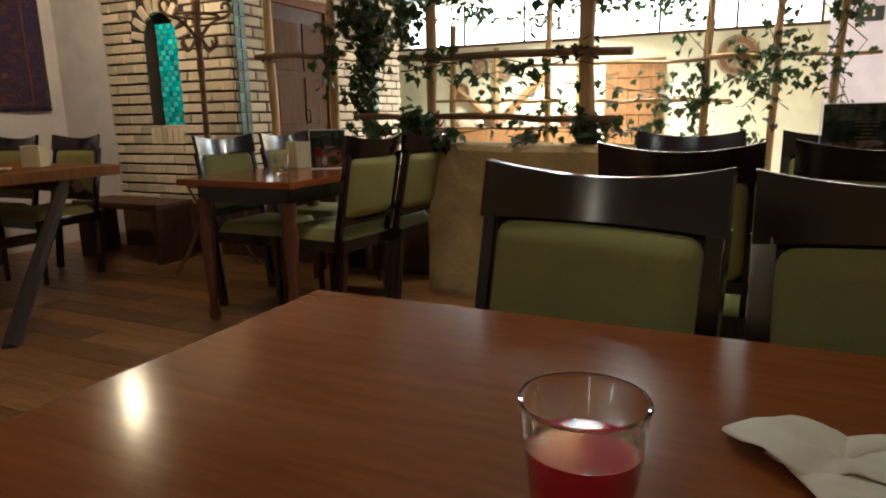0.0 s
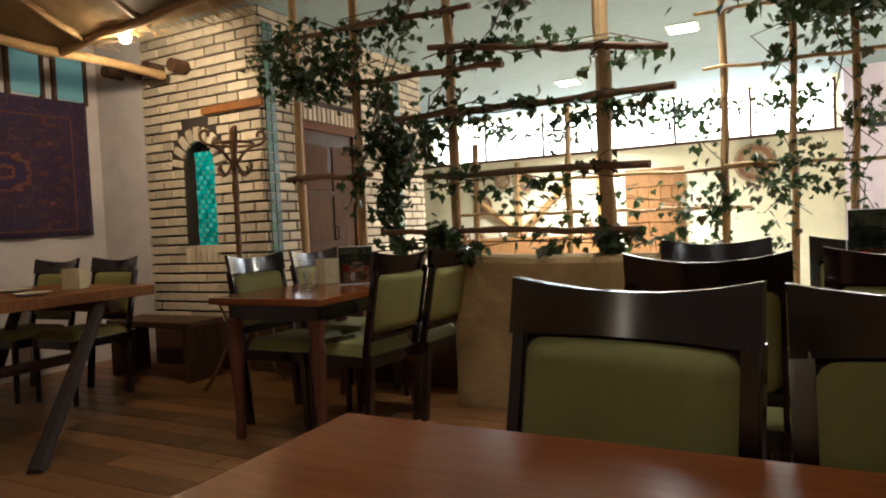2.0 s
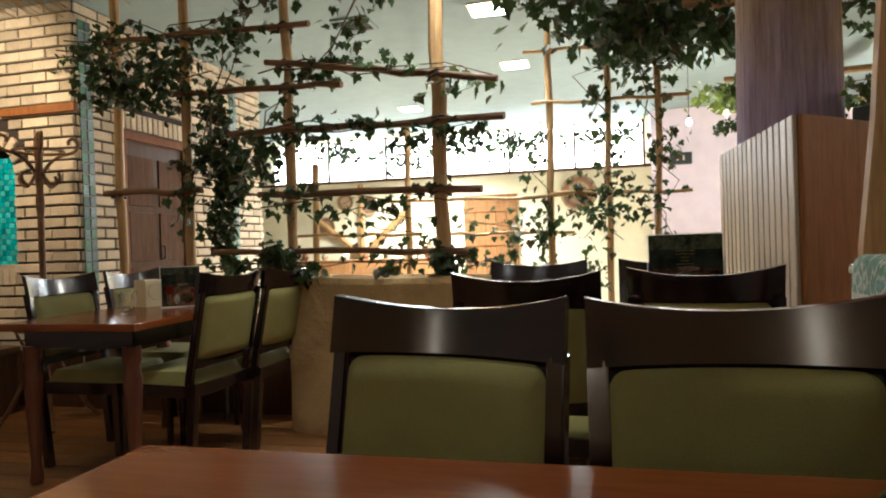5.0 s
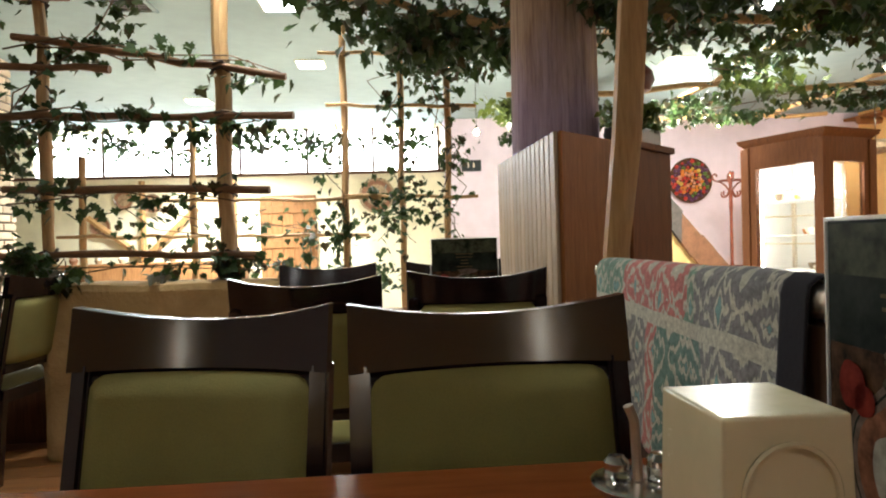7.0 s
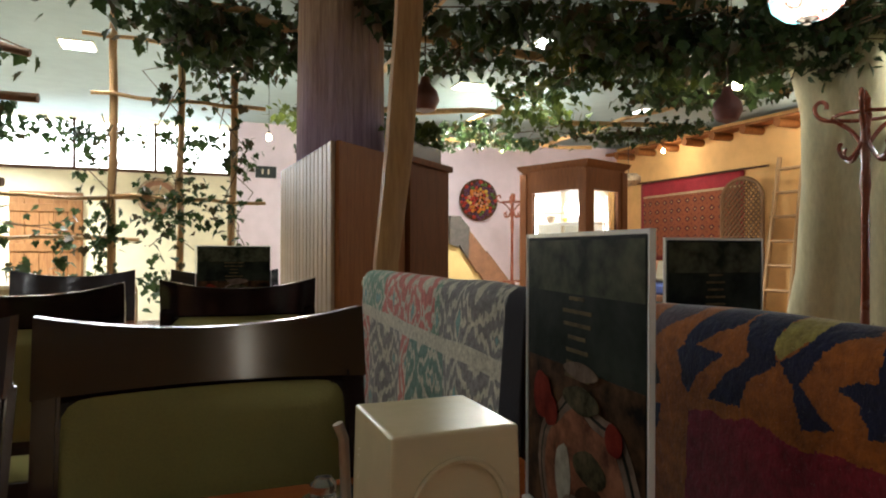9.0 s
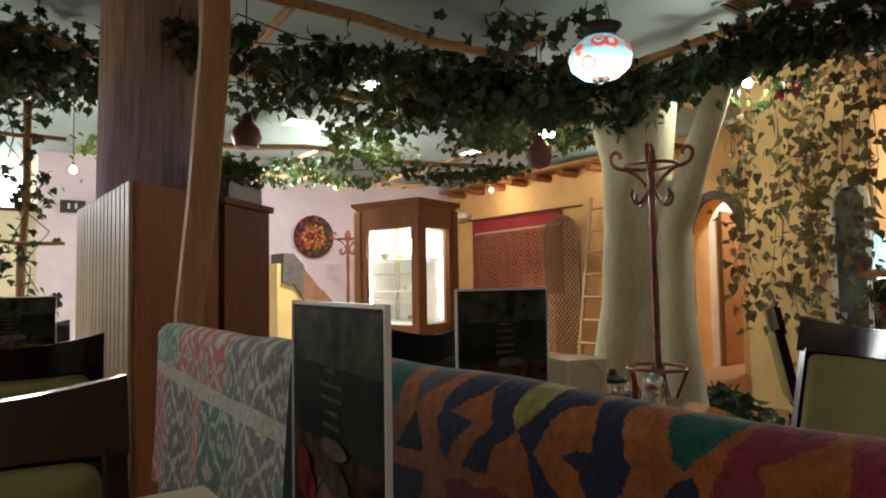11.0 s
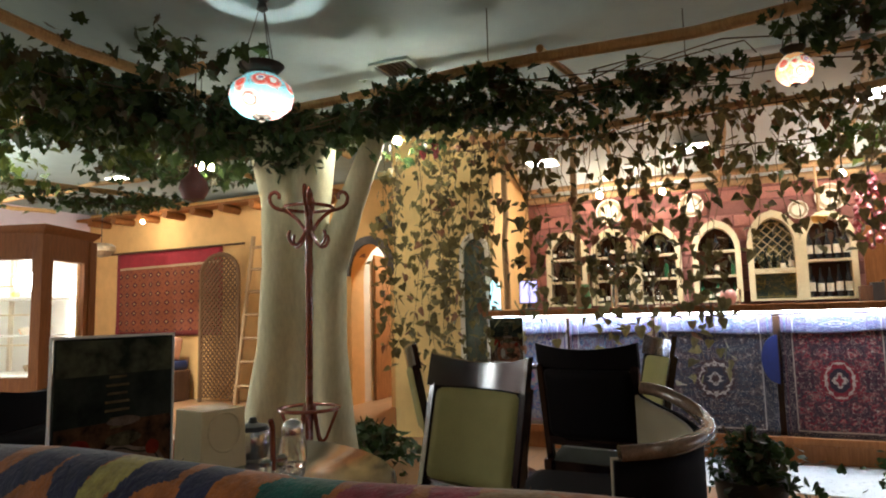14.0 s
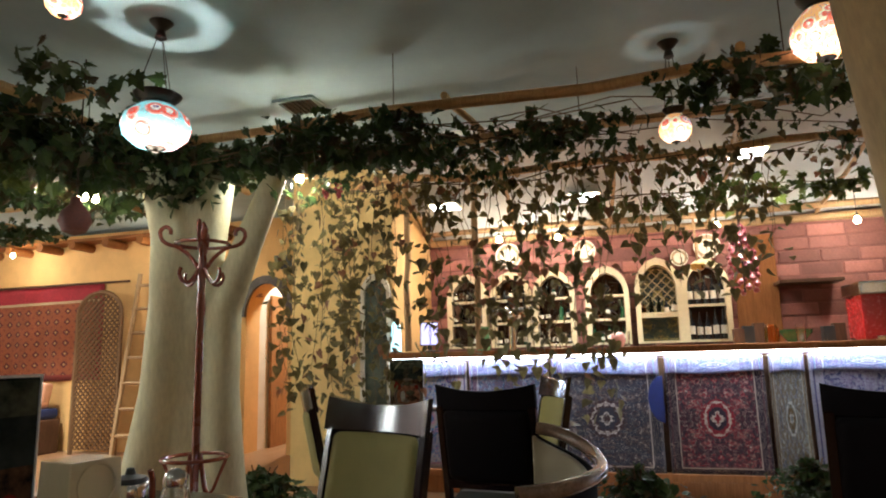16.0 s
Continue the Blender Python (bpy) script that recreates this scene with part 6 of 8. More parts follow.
for k in range(9):
    y = 4.7 + k * 0.52
    part("log", T([(XO - 0.34, y, 2.60), (XO, y, 2.60)], 0.055, 12), M_oak, led)
def row_rug(name):
    """Red upper band, a pale line, and rows of small dark and pale diamonds on orange-brown."""
    m, nt, p = nodes_of(name)
    u, v = uv_parts(nt)
    a = math_node(nt, "ABSOLUTE", math_node(nt, "SUBTRACT", math_node(nt, "FRACT", math_node(nt, "MULTIPLY", u, 13.0)), 0.5))
    b = math_node(nt, "ABSOLUTE", math_node(nt, "SUBTRACT", math_node(nt, "FRACT", math_node(nt, "MULTIPLY", v, 9.0)), 0.5))
    d = math_node(nt, "ADD", a, b)
    c = ramp(nt, d, [(0.0, (0.42, 0.24, 0.10)), (0.14, (0.11, 0.018, 0.018)), (0.34, (0.28, 0.075, 0.026)), (0.85, (0.21, 0.048, 0.022))], True)
    band = ramp(nt, v, [(0.0, (0.22, 0.03, 0.02)), (0.06, (0, 0, 0)), (0.80, (0.5, 0.36, 0.2)), (0.825, (0.34, 0.02, 0.03))], True)
    inside = math_node(nt, "MULTIPLY", math_node(nt, "GREATER_THAN", v, 0.06), math_node(nt, "LESS_THAN", v, 0.80))
    c = mix(nt, inside, band, c)
    side = math_node(nt, "GREATER_THAN", math_node(nt, "ABSOLUTE", math_node(nt, "SUBTRACT", u, 0.5)), 0.47)
    cloth_finish(nt, p, mix(nt, side, c, (0.30, 0.02, 0.025)))
    return m


M_redrug = row_rug("red_wall_rug")
M_screen = wood("brown_screen_wood", (0.12, 0.060, 0.026), (0.21, 0.115, 0.052), 0.6, along=2, coat=0.0)
hanging("wall_rug", (XO - 0.03, 8.62, 2.12), (0, -2.1, 0.02), (0, 0, -1.25), M_redrug, "red and orange woven rug hung on the orange wall", ripple=0.02, waves=4)
rr = thing("curtain_rod", "thin dark rod carrying the wall rug", "rod")
part("rod", T([(XO - 0.06, 8.75, 2.13), (XO - 0.06, 6.1, 2.13)], 0.015, 8), M_darkoak, rr)


def lattice_screen():
    s = thing("lattice_screen", "arched openwork wooden lattice screen", "screen", Matrix.Translation((XO - 0.25, 6.02, 0)))
    w, h = 0.66, 1.98
    def top(y):
        q = (y - w / 2) / (w / 2)
        return h - 0.28 + 0.28 * math.sqrt(max(0, 1 - q * q))
    out = [(0, 0)] + [(w / 2 - w / 2 * math.cos(radians(a)), h - 0.28 + 0.28 * math.sin(radians(a))) for a in range(0, 181, 12)] + [(w, 0)]
    part("frame", T([(0, y, z) for y, z in out], 0.028, 6), M_screen, s)
    for k in range(-26, 40):
        for sgn in (1, -1):
            pts = []
            for q in range(0, 41):
                y = w * q / 40
                z = 0.075 * k + sgn * (y - (0 if sgn > 0 else w)) * 1.0 + 0.2
                if 0.05 < z < top(y) - 0.01:
                    pts.append((0.008 * sgn, y, z))
            if len(pts) > 2:
                part("slat", T([pts[0], pts[-1]], 0.012, 4), M_screen, s)


lattice_screen()
ld = thing("ladder", "rustic wooden ladder leaning on the orange wall", "ladder")
for dy in (0.0, 0.38):
    part("rail", T([(XO - 0.50, 5.46 + dy, 0), (XO - 0.10, 5.56 + dy * 0.9, 2.2)], 0.028, 8), M_lattice, ld)
for k in range(7):
    z = 0.25 + k * 0.3
    x = XO - 0.50 + 0.4 * z / 2.2
    part("rung", T([(x, 5.44 + 0.045 * z, z), (x, 5.87 + 0.03 * z, z)], 0.02, 8), M_lattice, ld)
dv = thing("divan", "dark divan with pale cushions under the wall rug", "sofa")
part("base", B(XO - 0.95, 7.0, 0, XO - 0.1, 8.8, 0.42, bevel=0.03), M_darkoak, dv)
part("mattress", B(XO - 0.93, 7.02, 0.42, XO - 0.12, 8.78, 0.55, bevel=0.04), surface("blue_cover", (0.02, 0.03, 0.10), 0.8), dv)
for k in range(4):
    single("cushion", B(-0.2, -0.06, 0, 0.2, 0.10, 0.32, bevel=0.05, seg=3), M_cream if k % 2 else FR[5], "plump pale cushion on the divan", "cushion", pose(XO - 0.3, 7.25 + k * 0.42, 0.55, 12, 0, 90), group="cushions")
lt = thing("hanging_lantern", "flattened mosaic glass lantern by the wall", "lamp", pose(6.0, 7.45, 1.93))
part("bowl", L([(0, 0), (0.10, 0.02), (0.17, 0.08), (0.17, 0.14), (0.12, 0.18)], 24), M_ceramic, lt)
part("chain", T([(0, 0, 0.18), (0, 0, H - 1.93)], 0.005, 5), M_black, lt)

# ---------------------------------------------------------------- pale tree
def pale_tree():
    """Three stems grown together, so that the trunk is fluted and forks at the top."""
    t = thing("plaster_tree", "pale painted plaster tree trunk with forked limbs", "tree")
    stems = [([(3.86, 3.00, 0), (3.80, 2.92, 0.35), (3.75, 2.80, 0.9), (3.71, 2.74, 1.45), (3.66, 2.70, 1.85), (3.59, 2.75, 2.25), (3.55, 2.80, 2.46)], [0.18, 0.15, 0.115, 0.105, 0.11, 0.115, 0.11]),
             ([(4.04, 2.75, 0), (3.96, 2.71, 0.4), (3.90, 2.66, 0.9), (3.85, 2.62, 1.5), (3.83, 2.56, 2.0), (3.83, 2.52, 2.42)], [0.24, 0.19, 0.145, 0.13, 0.145, 0.15]),
             ([(4.00, 2.46, 0), (3.94, 2.46, 0.4), (3.89, 2.46, 0.9), (3.86, 2.43, 1.4), (3.86, 2.28, 1.8), (3.87, 2.15, 2.1), (3.89, 2.04, 2.40)], [0.15, 0.13, 0.112, 0.105, 0.092, 0.08, 0.07])]
    bm = bmesh.new()
    for pts, rad in stems:
        fine, fr = [], []
        for k in range(len(pts) - 1):
            for q in range(5):
                f = q / 5
                fine.append(Vector(pts[k]).lerp(Vector(pts[k + 1]), f))
                fr.append(rad[k] + (rad[k + 1] - rad[k]) * f)
        fine.append(Vector(pts[-1]))
        fr.append(rad[-1])
        tube(bm, fine, fr, 20)
    ob = part("trunk", bm, M_whitebark, t)
    rm_ = ob.modifiers.new("merge", "REMESH")
    rm_.mode, rm_.voxel_size, rm_.use_smooth_shade = "VOXEL", 0.022, True
    sm = ob.modifiers.new("soften", "SMOOTH")
    sm.factor, sm.iterations = 0.5, 3


pale_tree()
# second trunk, seen at the edge of the room
tk = bmesh.new()
tube(tk, [(2.46, -1.18, 0), (2.48, -1.06, 0.7), (2.49, -0.90, 1.4), (2.37, -0.80, 2.08), (2.22, -0.74, H)], [0.18, 0.16, 0.16, 0.17, 0.18], 24)
single("pale_trunk", tk, M_timberbark, "smooth pale yellow-brown tree trunk", "tree")

# ---------------------------------------------------------------- bar
XB = 5.5
bar = thing("bar_counter", "long wooden bar counter lit under its worktop", "bar")
part("body", B(XB + 0.03, -4.2, 0.14, XB + 0.6, 1.93, 1.02), M_darkoak, bar)
part("plinth", B(XB + 0.01, -4.2, 0.0, XB + 0.55, 1.93, 0.14, bevel=0.004), M_oak, bar)
part("ledge", B(XB - 0.06, -4.2, 0.14, XB + 0.03, 1.95, 0.19, bevel=0.006), M_oak, bar)
part("worktop", B(XB - 0.12, -4.2, 1.06, XB + 0.65, 1.97, 1.11, bevel=0.012), M_oak, bar)
part("light_strip", B(XB - 0.075, -4.2, 1.045, XB - 0.045, 1.93, 1.058), glow("cool_strip", (0.80, 0.88, 1.0), 30), bar, "cool white light strip under the worktop")
lamp("bar_strip_light", "AREA", (XB - 0.085, -1.1, 1.04), 5.5, (0.80, 0.88, 1.0), 0.05, (XB + 0.05, -1.1, 0.2), sy=6.0)
bpy.data.objects["bar_strip_light"].rotation_euler = Euler((0, radians(-14), 0))
CW, CR, CB, CG = (0.42, 0.38, 0.38), (0.14, 0.008, 0.018), (0.02, 0.035, 0.13), (0.14, 0.14, 0.13)
CARP = [(1.90, 1.28, ((0.05, 0.12, 0.25), CW, (0.32, 0.14, 0.22), CB), "blue and ivory carpet hung on the bar front"),
        (1.26, 0.62, ((0.07, 0.13, 0.22), (0.15, 0.07, 0.12), CW, (0.03, 0.06, 0.13)), "pale blue flowered carpet hung on the bar front"),
        (0.60, -0.20, ((0.055, 0.022, 0.020), (0.045, 0.04, 0.06), (0.46, 0.38, 0.33), (0.03, 0.035, 0.06)), "brown and ivory flowered carpet hung on the bar front"),
        (-0.24, -0.92, ((0.20, 0.005, 0.012), (0.030, 0.010, 0.024), (0.40, 0.30, 0.24), (0.07, 0.008, 0.02)), "deep red medallion carpet hung on the bar front"),
        (-0.95, -1.18, (CG, (0.16, 0.10, 0.035), (0.40, 0.37, 0.33), (0.10, 0.10, 0.13)), "narrow grey and ochre carpet hung on the bar front"),
        (-1.21, -1.95, ((0.08, 0.05, 0.10), (0.28, 0.25, 0.30), (0.24, 0.20, 0.26), (0.03, 0.03, 0.10)), "violet and ivory carpet hung on the bar front"),
        (-1.98, -2.8, (CR, CB, CW, (0.2, 0.1, 0.05)), "red and blue carpet hung on the bar front"),
        (-2.83, -3.8, (CB, CR, CW, (0.1, 0.1, 0.2)), "dark blue carpet hung on the bar front")]
M_fold = [ornate_carpet("carpet_top_fold", (0.14, 0.15, 0.30), (0.10, 0.07, 0.16), (0.46, 0.46, 0.50), (0.05, 0.09, 0.18), 40.0 + q, 14.0, 0.3) for q in range(2)]
for k, (y0, y1, (fi, bo, mo, xt), label) in enumerate(CARP):
    fi, bo, mo, xt = (vary(q, f) for q, f in ((fi, 0.9), (bo, 0.6), (mo, 0.95), (xt, 0.7)))
    mt = ornate_carpet("bar_carpet", fi, bo, mo, xt, 1.7 * k, 9.0 + 1.5 * (k % 3), 1.25)
    rug = hanging("bar_carpet", (XB - 0.012, y0, 1.03), (0, y1 - y0, 0), (0, 0, -0.84), mt, label, ripple=0.006, waves=2, group="bar carpets")
    fold = grid_sheet(24, 8, lambda u, v: (XB - 0.030 + 0.003 * math.sin(9 * u + k), y0 + (y1 - y0) * (0.01 + 0.98 * u), 1.032 - (0.125 + 0.01 * math.sin(5 * u + 2 * k)) * (1 - v)))
    thicken(part("fold", fold, M_fold[k % 2], rug, "pale folded top end"), 0.006)
single("blue_fan", prism(bmesh.new(), [(-0.10 + 0.11 * math.cos(radians(a)), 0.72 + 0.17 * math.sin(radians(a))) for a in range(-90, 100, 15)], -0.01, 0.01, Matrix(((0, 1, 0, XB - 0.03), (1, 0, 0, -0.12), (0, 0, 1, 0), (0, 0, 0, 1)))), surface("bright_blue", (0.012, 0.022, 0.14), 0.6), "bright blue cloth fan on the bar front", "fan")
M_paletile = surface("pale_floor_tile", (0.66, 0.68, 0.68), 0.3, stain=3, amount=0.15)
struct("floor_tiles", B(4.7, -4.2, 0.002, XB, 0.6, 0.008), M_paletile, "pale stone strip before the bar", "floor")
bm = B(0.03, 2.97, 0.002, 0.64, 3.98, 0.008)
box(bm, -7.3, 3.98, 0.002, 5.0, 9.3, 0.008)
M_halltile = surface("warm_grey_floor_tile", (0.36, 0.31, 0.25), 0.3, stain=3, amount=0.2)
struct("floor_hall", bm, M_halltile, "warm grey tiled floor of the bright hall beyond the trellis", "floor")

# back wall with brick courses
blk = {}
rgb = random.Random(12)
row, z = 0, 1.12
while z < 2.62:
    y = -3.4 - (0.17 if row % 2 else 0)
    while y < 2.0:
        n = rgb.choice((0.30, 0.33, 0.36))
        if n not in blk:
            blk[n] = finish(B(-0.014, 0, 0, 0.02, n, 0.104, bevel=0.006, seg=1), "brick", M_redbrick, False)
        o = new("brick", blk[n])
        o.parent = wall_bar
        o.location = (6.757 + rgb.uniform(-0.006, 0.006), y, z)
        y += n + 0.014
    z += 0.118
    row += 1


def ogee(c, w, z0, zs, zt, n=9):
    """Outline of a pointed arch: centre, half width, foot, springing, tip."""
    pts = [(c - w, z0), (c - w, zs)]
    for k in range(1, n):
        t = k / n
        pts.append((c - w * (1 - t * t) ** 0.62, zs + (zt - zs) * t ** 0.9))
    pts.append((c, zt))
    return pts + [(2 * c - x, z) for x, z in reversed(pts[:-1])]


M_bottle = [glassy("bottle_dark", (0.03, 0.04, 0.02), 0.05), surface("bottle_black", (0.012, 0.012, 0.014), 0.12, coat=0.6), glassy("bottle_clear", (0.9, 0.92, 0.9), 0.03), glassy("bottle_amber", (0.5, 0.22, 0.05), 0.04), surface("bottle_green", (0.02, 0.07, 0.03), 0.15, coat=0.5)]
M_tiles = ornate_carpet("lattice_tile_back", (0.14, 0.12, 0.05), (0.05, 0.07, 0.06), (0.40, 0.34, 0.12), (0.03, 0.06, 0.08), 5.0, 4.0)


def bottle(x, y, z, h, r, mat, label_mat=None):
    b = thing("bottle", "dark glass bottle with a pale label on the bar shelf" if label_mat else "glass bottle on the bar shelf", "bottle", pose(x, y, z), group="bottles")
    part("glass", L([(0, 0), (r, 0), (r, 0.58 * h), (0.42 * r, 0.74 * h), (0.36 * r, 0.95 * h), (0.42 * r, h), (0, h)], 12), mat, b)
    if label_mat:
        part("label", L([(1.02 * r, 0.18 * h), (1.02 * r, 0.46 * h)], 12), label_mat, b)
    return b


def arch_niche(c, w, z0, zt, kind, seed):
    zs = z0 + (zt - z0) * 0.62
    t = thing("arched_shelf", "cream pointed-arch shelf niche with bottles" if kind != "tiles" else "cream pointed-arch niche with a lattice pattern", "shelf", pose(6.72, 0, 0), group="arched shelves")
    o, i = ogee(c, w, z0, zs, zt), ogee(c, w - 0.045, z0, zs, zt - 0.065)
    bm = bmesh.new()
    for k in range(len(o) - 1):
        q = [(-0.16, o[k]), (-0.16, o[k + 1]), (-0.16, i[k + 1]), (-0.16, i[k])]
        f = bm.faces.new([bm.verts.new((x, y, z)) for x, (y, z) in q])
    bmesh.ops.remove_doubles(bm, verts=bm.verts, dist=1e-5)
    e = bmesh.ops.extrude_face_region(bm, geom=bm.faces[:])
    for g in e["geom"]:
        if isinstance(g, bmesh.types.BMVert):
            g.co.x = -0.02
    part("frame", bm, M_creamwood, t)
    bm = bmesh.new()
    uvl = bm.loops.layers.uv.new("UVMap")
    f = bm.faces.new([bm.verts.new((-0.022, y, z)) for y, z in i])
    for lp in f.loops:
        lp[uvl].uv = ((lp.vert.co.y - c) / (2 * w) + 0.5, (lp.vert.co.z - z0) / (zt - z0))
    if kind == "tiles":
        for q in range(-3, 6):
            for d in (-1, 1):
                pts = [(yy, z0 + (zt - z0) * 0.36 + 0.085 * q + d * (yy - c)) for yy in (c - w + 0.05 + kk * (w - 0.05) / 8 for kk in range(17))]
                pts = [(-0.05, a, b) for a, b in pts if z0 + (zt - z0) * 0.34 < b < zt - 0.09 - 1.1 * max(0.0, abs(a - c) - 0.3 * w)]
                if len(pts) > 1:
                    part("lattice_bar", T(pts, 0.005, 5), M_creamwood, t)
    part("back", bm, M_tiles if kind == "tiles" else M_darkoak, t)
    for z in (z0, z0 + (zt - z0) * 0.42) if kind == "wine" else (z0, z0 + (zt - z0) * 0.30, z0 + (zt - z0) * 0.33 if kind == "tiles" else z0 + (zt - z0) * 0.60):
        part("shelf", B(-0.15, c - w + 0.036, z, -0.025, c + w - 0.036, z + 0.02), M_creamwood, t)
    r = random.Random(seed)
    rows = [z0 + 0.022, z0 + (zt - z0) * 0.42 + 0.022] if kind == "wine" else [z0 + (zt - z0) * 0.30 + 0.022] if kind == "tiles" else [z0 + 0.022, z0 + (zt - z0) * 0.30 + 0.022, z0 + (zt - z0) * 0.60 + 0.022]
    for z in rows:
        k = int((2 * w - 0.09) / 0.062)
        for q in range(k):
            y = c - w + 0.07 + q * (2 * w - 0.14) / max(1, k - 1)
            if kind == "wine":
                bottle(6.72 - 0.085, y, z, 0.26 + r.uniform(-0.015, 0.012), 0.027, M_bottle[1], M_paper)
            else:
                bottle(6.72 - 0.085 + r.uniform(-0.02, 0.02), y, z, r.uniform(0.10, 0.19), r.uniform(0.018, 0.026), M_bottle[r.randrange(5)], M_paper if r.random() < 0.5 else None)
    return t


arch_niche(-0.30, 0.205, 1.14, 1.93, "tiles", 1)
arch_niche(-0.71, 0.205, 1.14, 1.90, "wine", 2)
for c, s in ((0.16, 3), (0.66, 4), (1.08, 5), (1.52, 6)):
    arch_niche(c, 0.20, 1.14, 1.88, "mixed", s)
# things on and over the bar
for k, (y, z, r) in enumerate(((-0.77, 2.02, 0.12), (-0.52, 1.93, 0.08), (1.1, 2.05, 0.13), (0.35, 2.05, 0.11))):
    p = thing("wall_plate", "pale painted plate hung over the bar shelves", "plate", Matrix.Translation((6.71, y, z)) @ Matrix.Rotation(radians(-90), 4, "Y"), group="wall plates")
    part("dish", L([(0, 0), (0.6 * r, 0.002), (r, 0.02), (r, 0.026), (0.6 * r, 0.01), (0, 0.008)], 28), M_paper, p)
    part("rim", L([(0.62 * r, 0.012), (0.9 * r, 0.023), (0.88 * r, 0.025), (0.62 * r, 0.014)], 28), M_ceramic, p)
ldl = thing("ladle", "long-handled brass ladle hung over the bar", "ladle", pose(6.2, -0.62, 1.78))
part("handle", T([(0, 0, 0.05), (0, 0.005, 0.42)], 0.010, 8), M_lattice, ldl)
part("bowl", L([(0, -0.05), (0.05, -0.03), (0.065, 0.01), (0.06, 0.02), (0.045, -0.02), (0, -0.035)], 18), surface("brass", (0.55, 0.36, 0.12), 0.3, metal=1.0), ldl)


def onion_braid(x, y, z0, z1):
    t = thing("onion_braid", "hanging braid of red onions", "onions")
    part("cord", T([(x, y, z0), (x, y, z1 + 0.2)], 0.008, 6), M_rope, t)
    m = surface("red_onion_skin", (0.26, 0.045, 0.05), 0.35, grain=40, stain=18, amount=0.35, coat=0.3)
    r = random.Random(3)
    for k in range(60):
        f = k / 60
        a = k * 2.4
        w = 0.03 + 0.075 * math.sin(math.pi * min(1, 0.25 + f * 0.8))
        s = r.uniform(0.022, 0.032)
        part("onion", L([(0, -s), (0.75 * s, -0.6 * s), (s, 0), (0.7 * s, 0.65 * s), (0.15 * s, 1.2 * s), (0, 1.35 * s)], 9, (x + w * math.cos(a), y + w * math.sin(a), z0 + f * (z1 - z0))), m, t)


onion_braid(6.0, -0.94, 1.52, 2.06)
tr_ = thing("tap_tower", "shiny steel beer tap tower on the bar", "tap")
part("column", T([(5.85, 0.95, 1.11), (5.85, 0.95, 1.42)], 0.03, 12), M_chrome, tr_)
part("head", T([(5.85, 0.78, 1.44), (5.85, 1.12, 1.44)], 0.035, 12), M_chrome, tr_)
for y in (0.82, 0.95, 1.08):
    part("tap", T([(5.80, y, 1.44), (5.72, y, 1.42), (5.70, y, 1.36)], 0.012, 8), M_chrome, tr_)
    part("tap_handle", T([(5.74, y, 1.45), (5.72, y, 1.56)], [0.012, 0.018], 8), M_black, tr_)
rs = thing("tablet", "tablet with a lit lilac screen standing on the bar", "tablet", pose(5.85, 1.70, 1.165, -10, 0, -78))
part("case", B(-0.082, -0.008, 0, 0.082, 0.004, 0.215, bevel=0.004), M_black, rs)
part("screen", B(-0.074, -0.0095, 0.010, 0.074, -0.0085, 0.205), glow("lilac_screen_glow", (0.58, 0.55, 1.0), 0.6), rs, "lit pale lilac screen")
ag = thing("glass_lantern", "small arched lantern of pale aqua glass on the bar", "lantern", pose(5.50, 1.885, 1.111, 0, 0, -80))
part("glass", prism(bmesh.new(), [(-0.038, 0.012), (0.038, 0.012), (0.038, 0.17)] + [(0.038 * math.cos(radians(a)), 0.17 + 0.10 * math.sin(radians(a))) for a in range(15, 166, 15)] + [(-0.038, 0.17)], -0.03, 0.03), glow("aqua_lantern_glow", (0.55, 0.92, 1.0), 0.9), ag)
part("foot", B(-0.045, -0.036, 0, 0.045, 0.036, 0.012, bevel=0.003), M_bronze, ag)
single("till_stand", L([(0, 0), (0.09, 0), (0.09, 0.01), (0.02, 0.02), (0.02, 0.06), (0, 0.06)], 16), M_black, "black till stand on the bar", "stand", pose(5.87, 1.70, 1.111))
for k, (y, h) in enumerate(((0.6, 0.16), (0.52, 0.13), (0.1, 0.14), (0.02, 0.12), (-1.25, 0.13))):
    single("beer_glass", L([(0, 0), (0.03, 0), (0.036, h), (0.033, h), (0.027, 0.01), (0, 0.01)], 16), glassy("bar_glass", (1, 1, 1), 0.02), "clear tall glass on the bar", "glass", pose(5.75, y, 1.111), group="bar glasses")
single("amber_jar", L([(0, 0), (0.05, 0), (0.055, 0.05), (0.05, 0.12), (0.035, 0.14), (0, 0.14)], 16), glassy("amber_drink", (0.85, 0.35, 0.05), 0.05), "amber glass jar on the bar", "jar", pose(5.8, -1.06, 1.111))
single("green_bowl", L([(0, 0), (0.06, 0), (0.12, 0.07), (0.125, 0.1), (0.11, 0.07), (0, 0.02)], 20), surface("green_glaze", (0.03, 0.13, 0.05), 0.2, coat=0.5), "dark green glazed bowl on the bar", "bowl", pose(6.0, -1.27, 1.111))
for k in range(5):
    single("dark_box", B(-0.05, -0.04, 0, 0.05, 0.04, 0.12 + 0.02 * (k % 3), bevel=0.006), (M_darkoak, M_black)[k % 2], "small dark box on the bar", "box", pose(6.02, -0.86 - 0.075 * k - (0.42 if k > 2 else 0), 1.111), group="bar boxes")
rm = thing("coffee_machine", "red and steel coffee machine on the bar", "machine")
part("body", B(5.75, -2.12, 1.112, 6.1, -1.67, 1.45, bevel=0.02), surface("red_enamel", (0.42, 0.02, 0.02), 0.25, coat=0.6), rm)
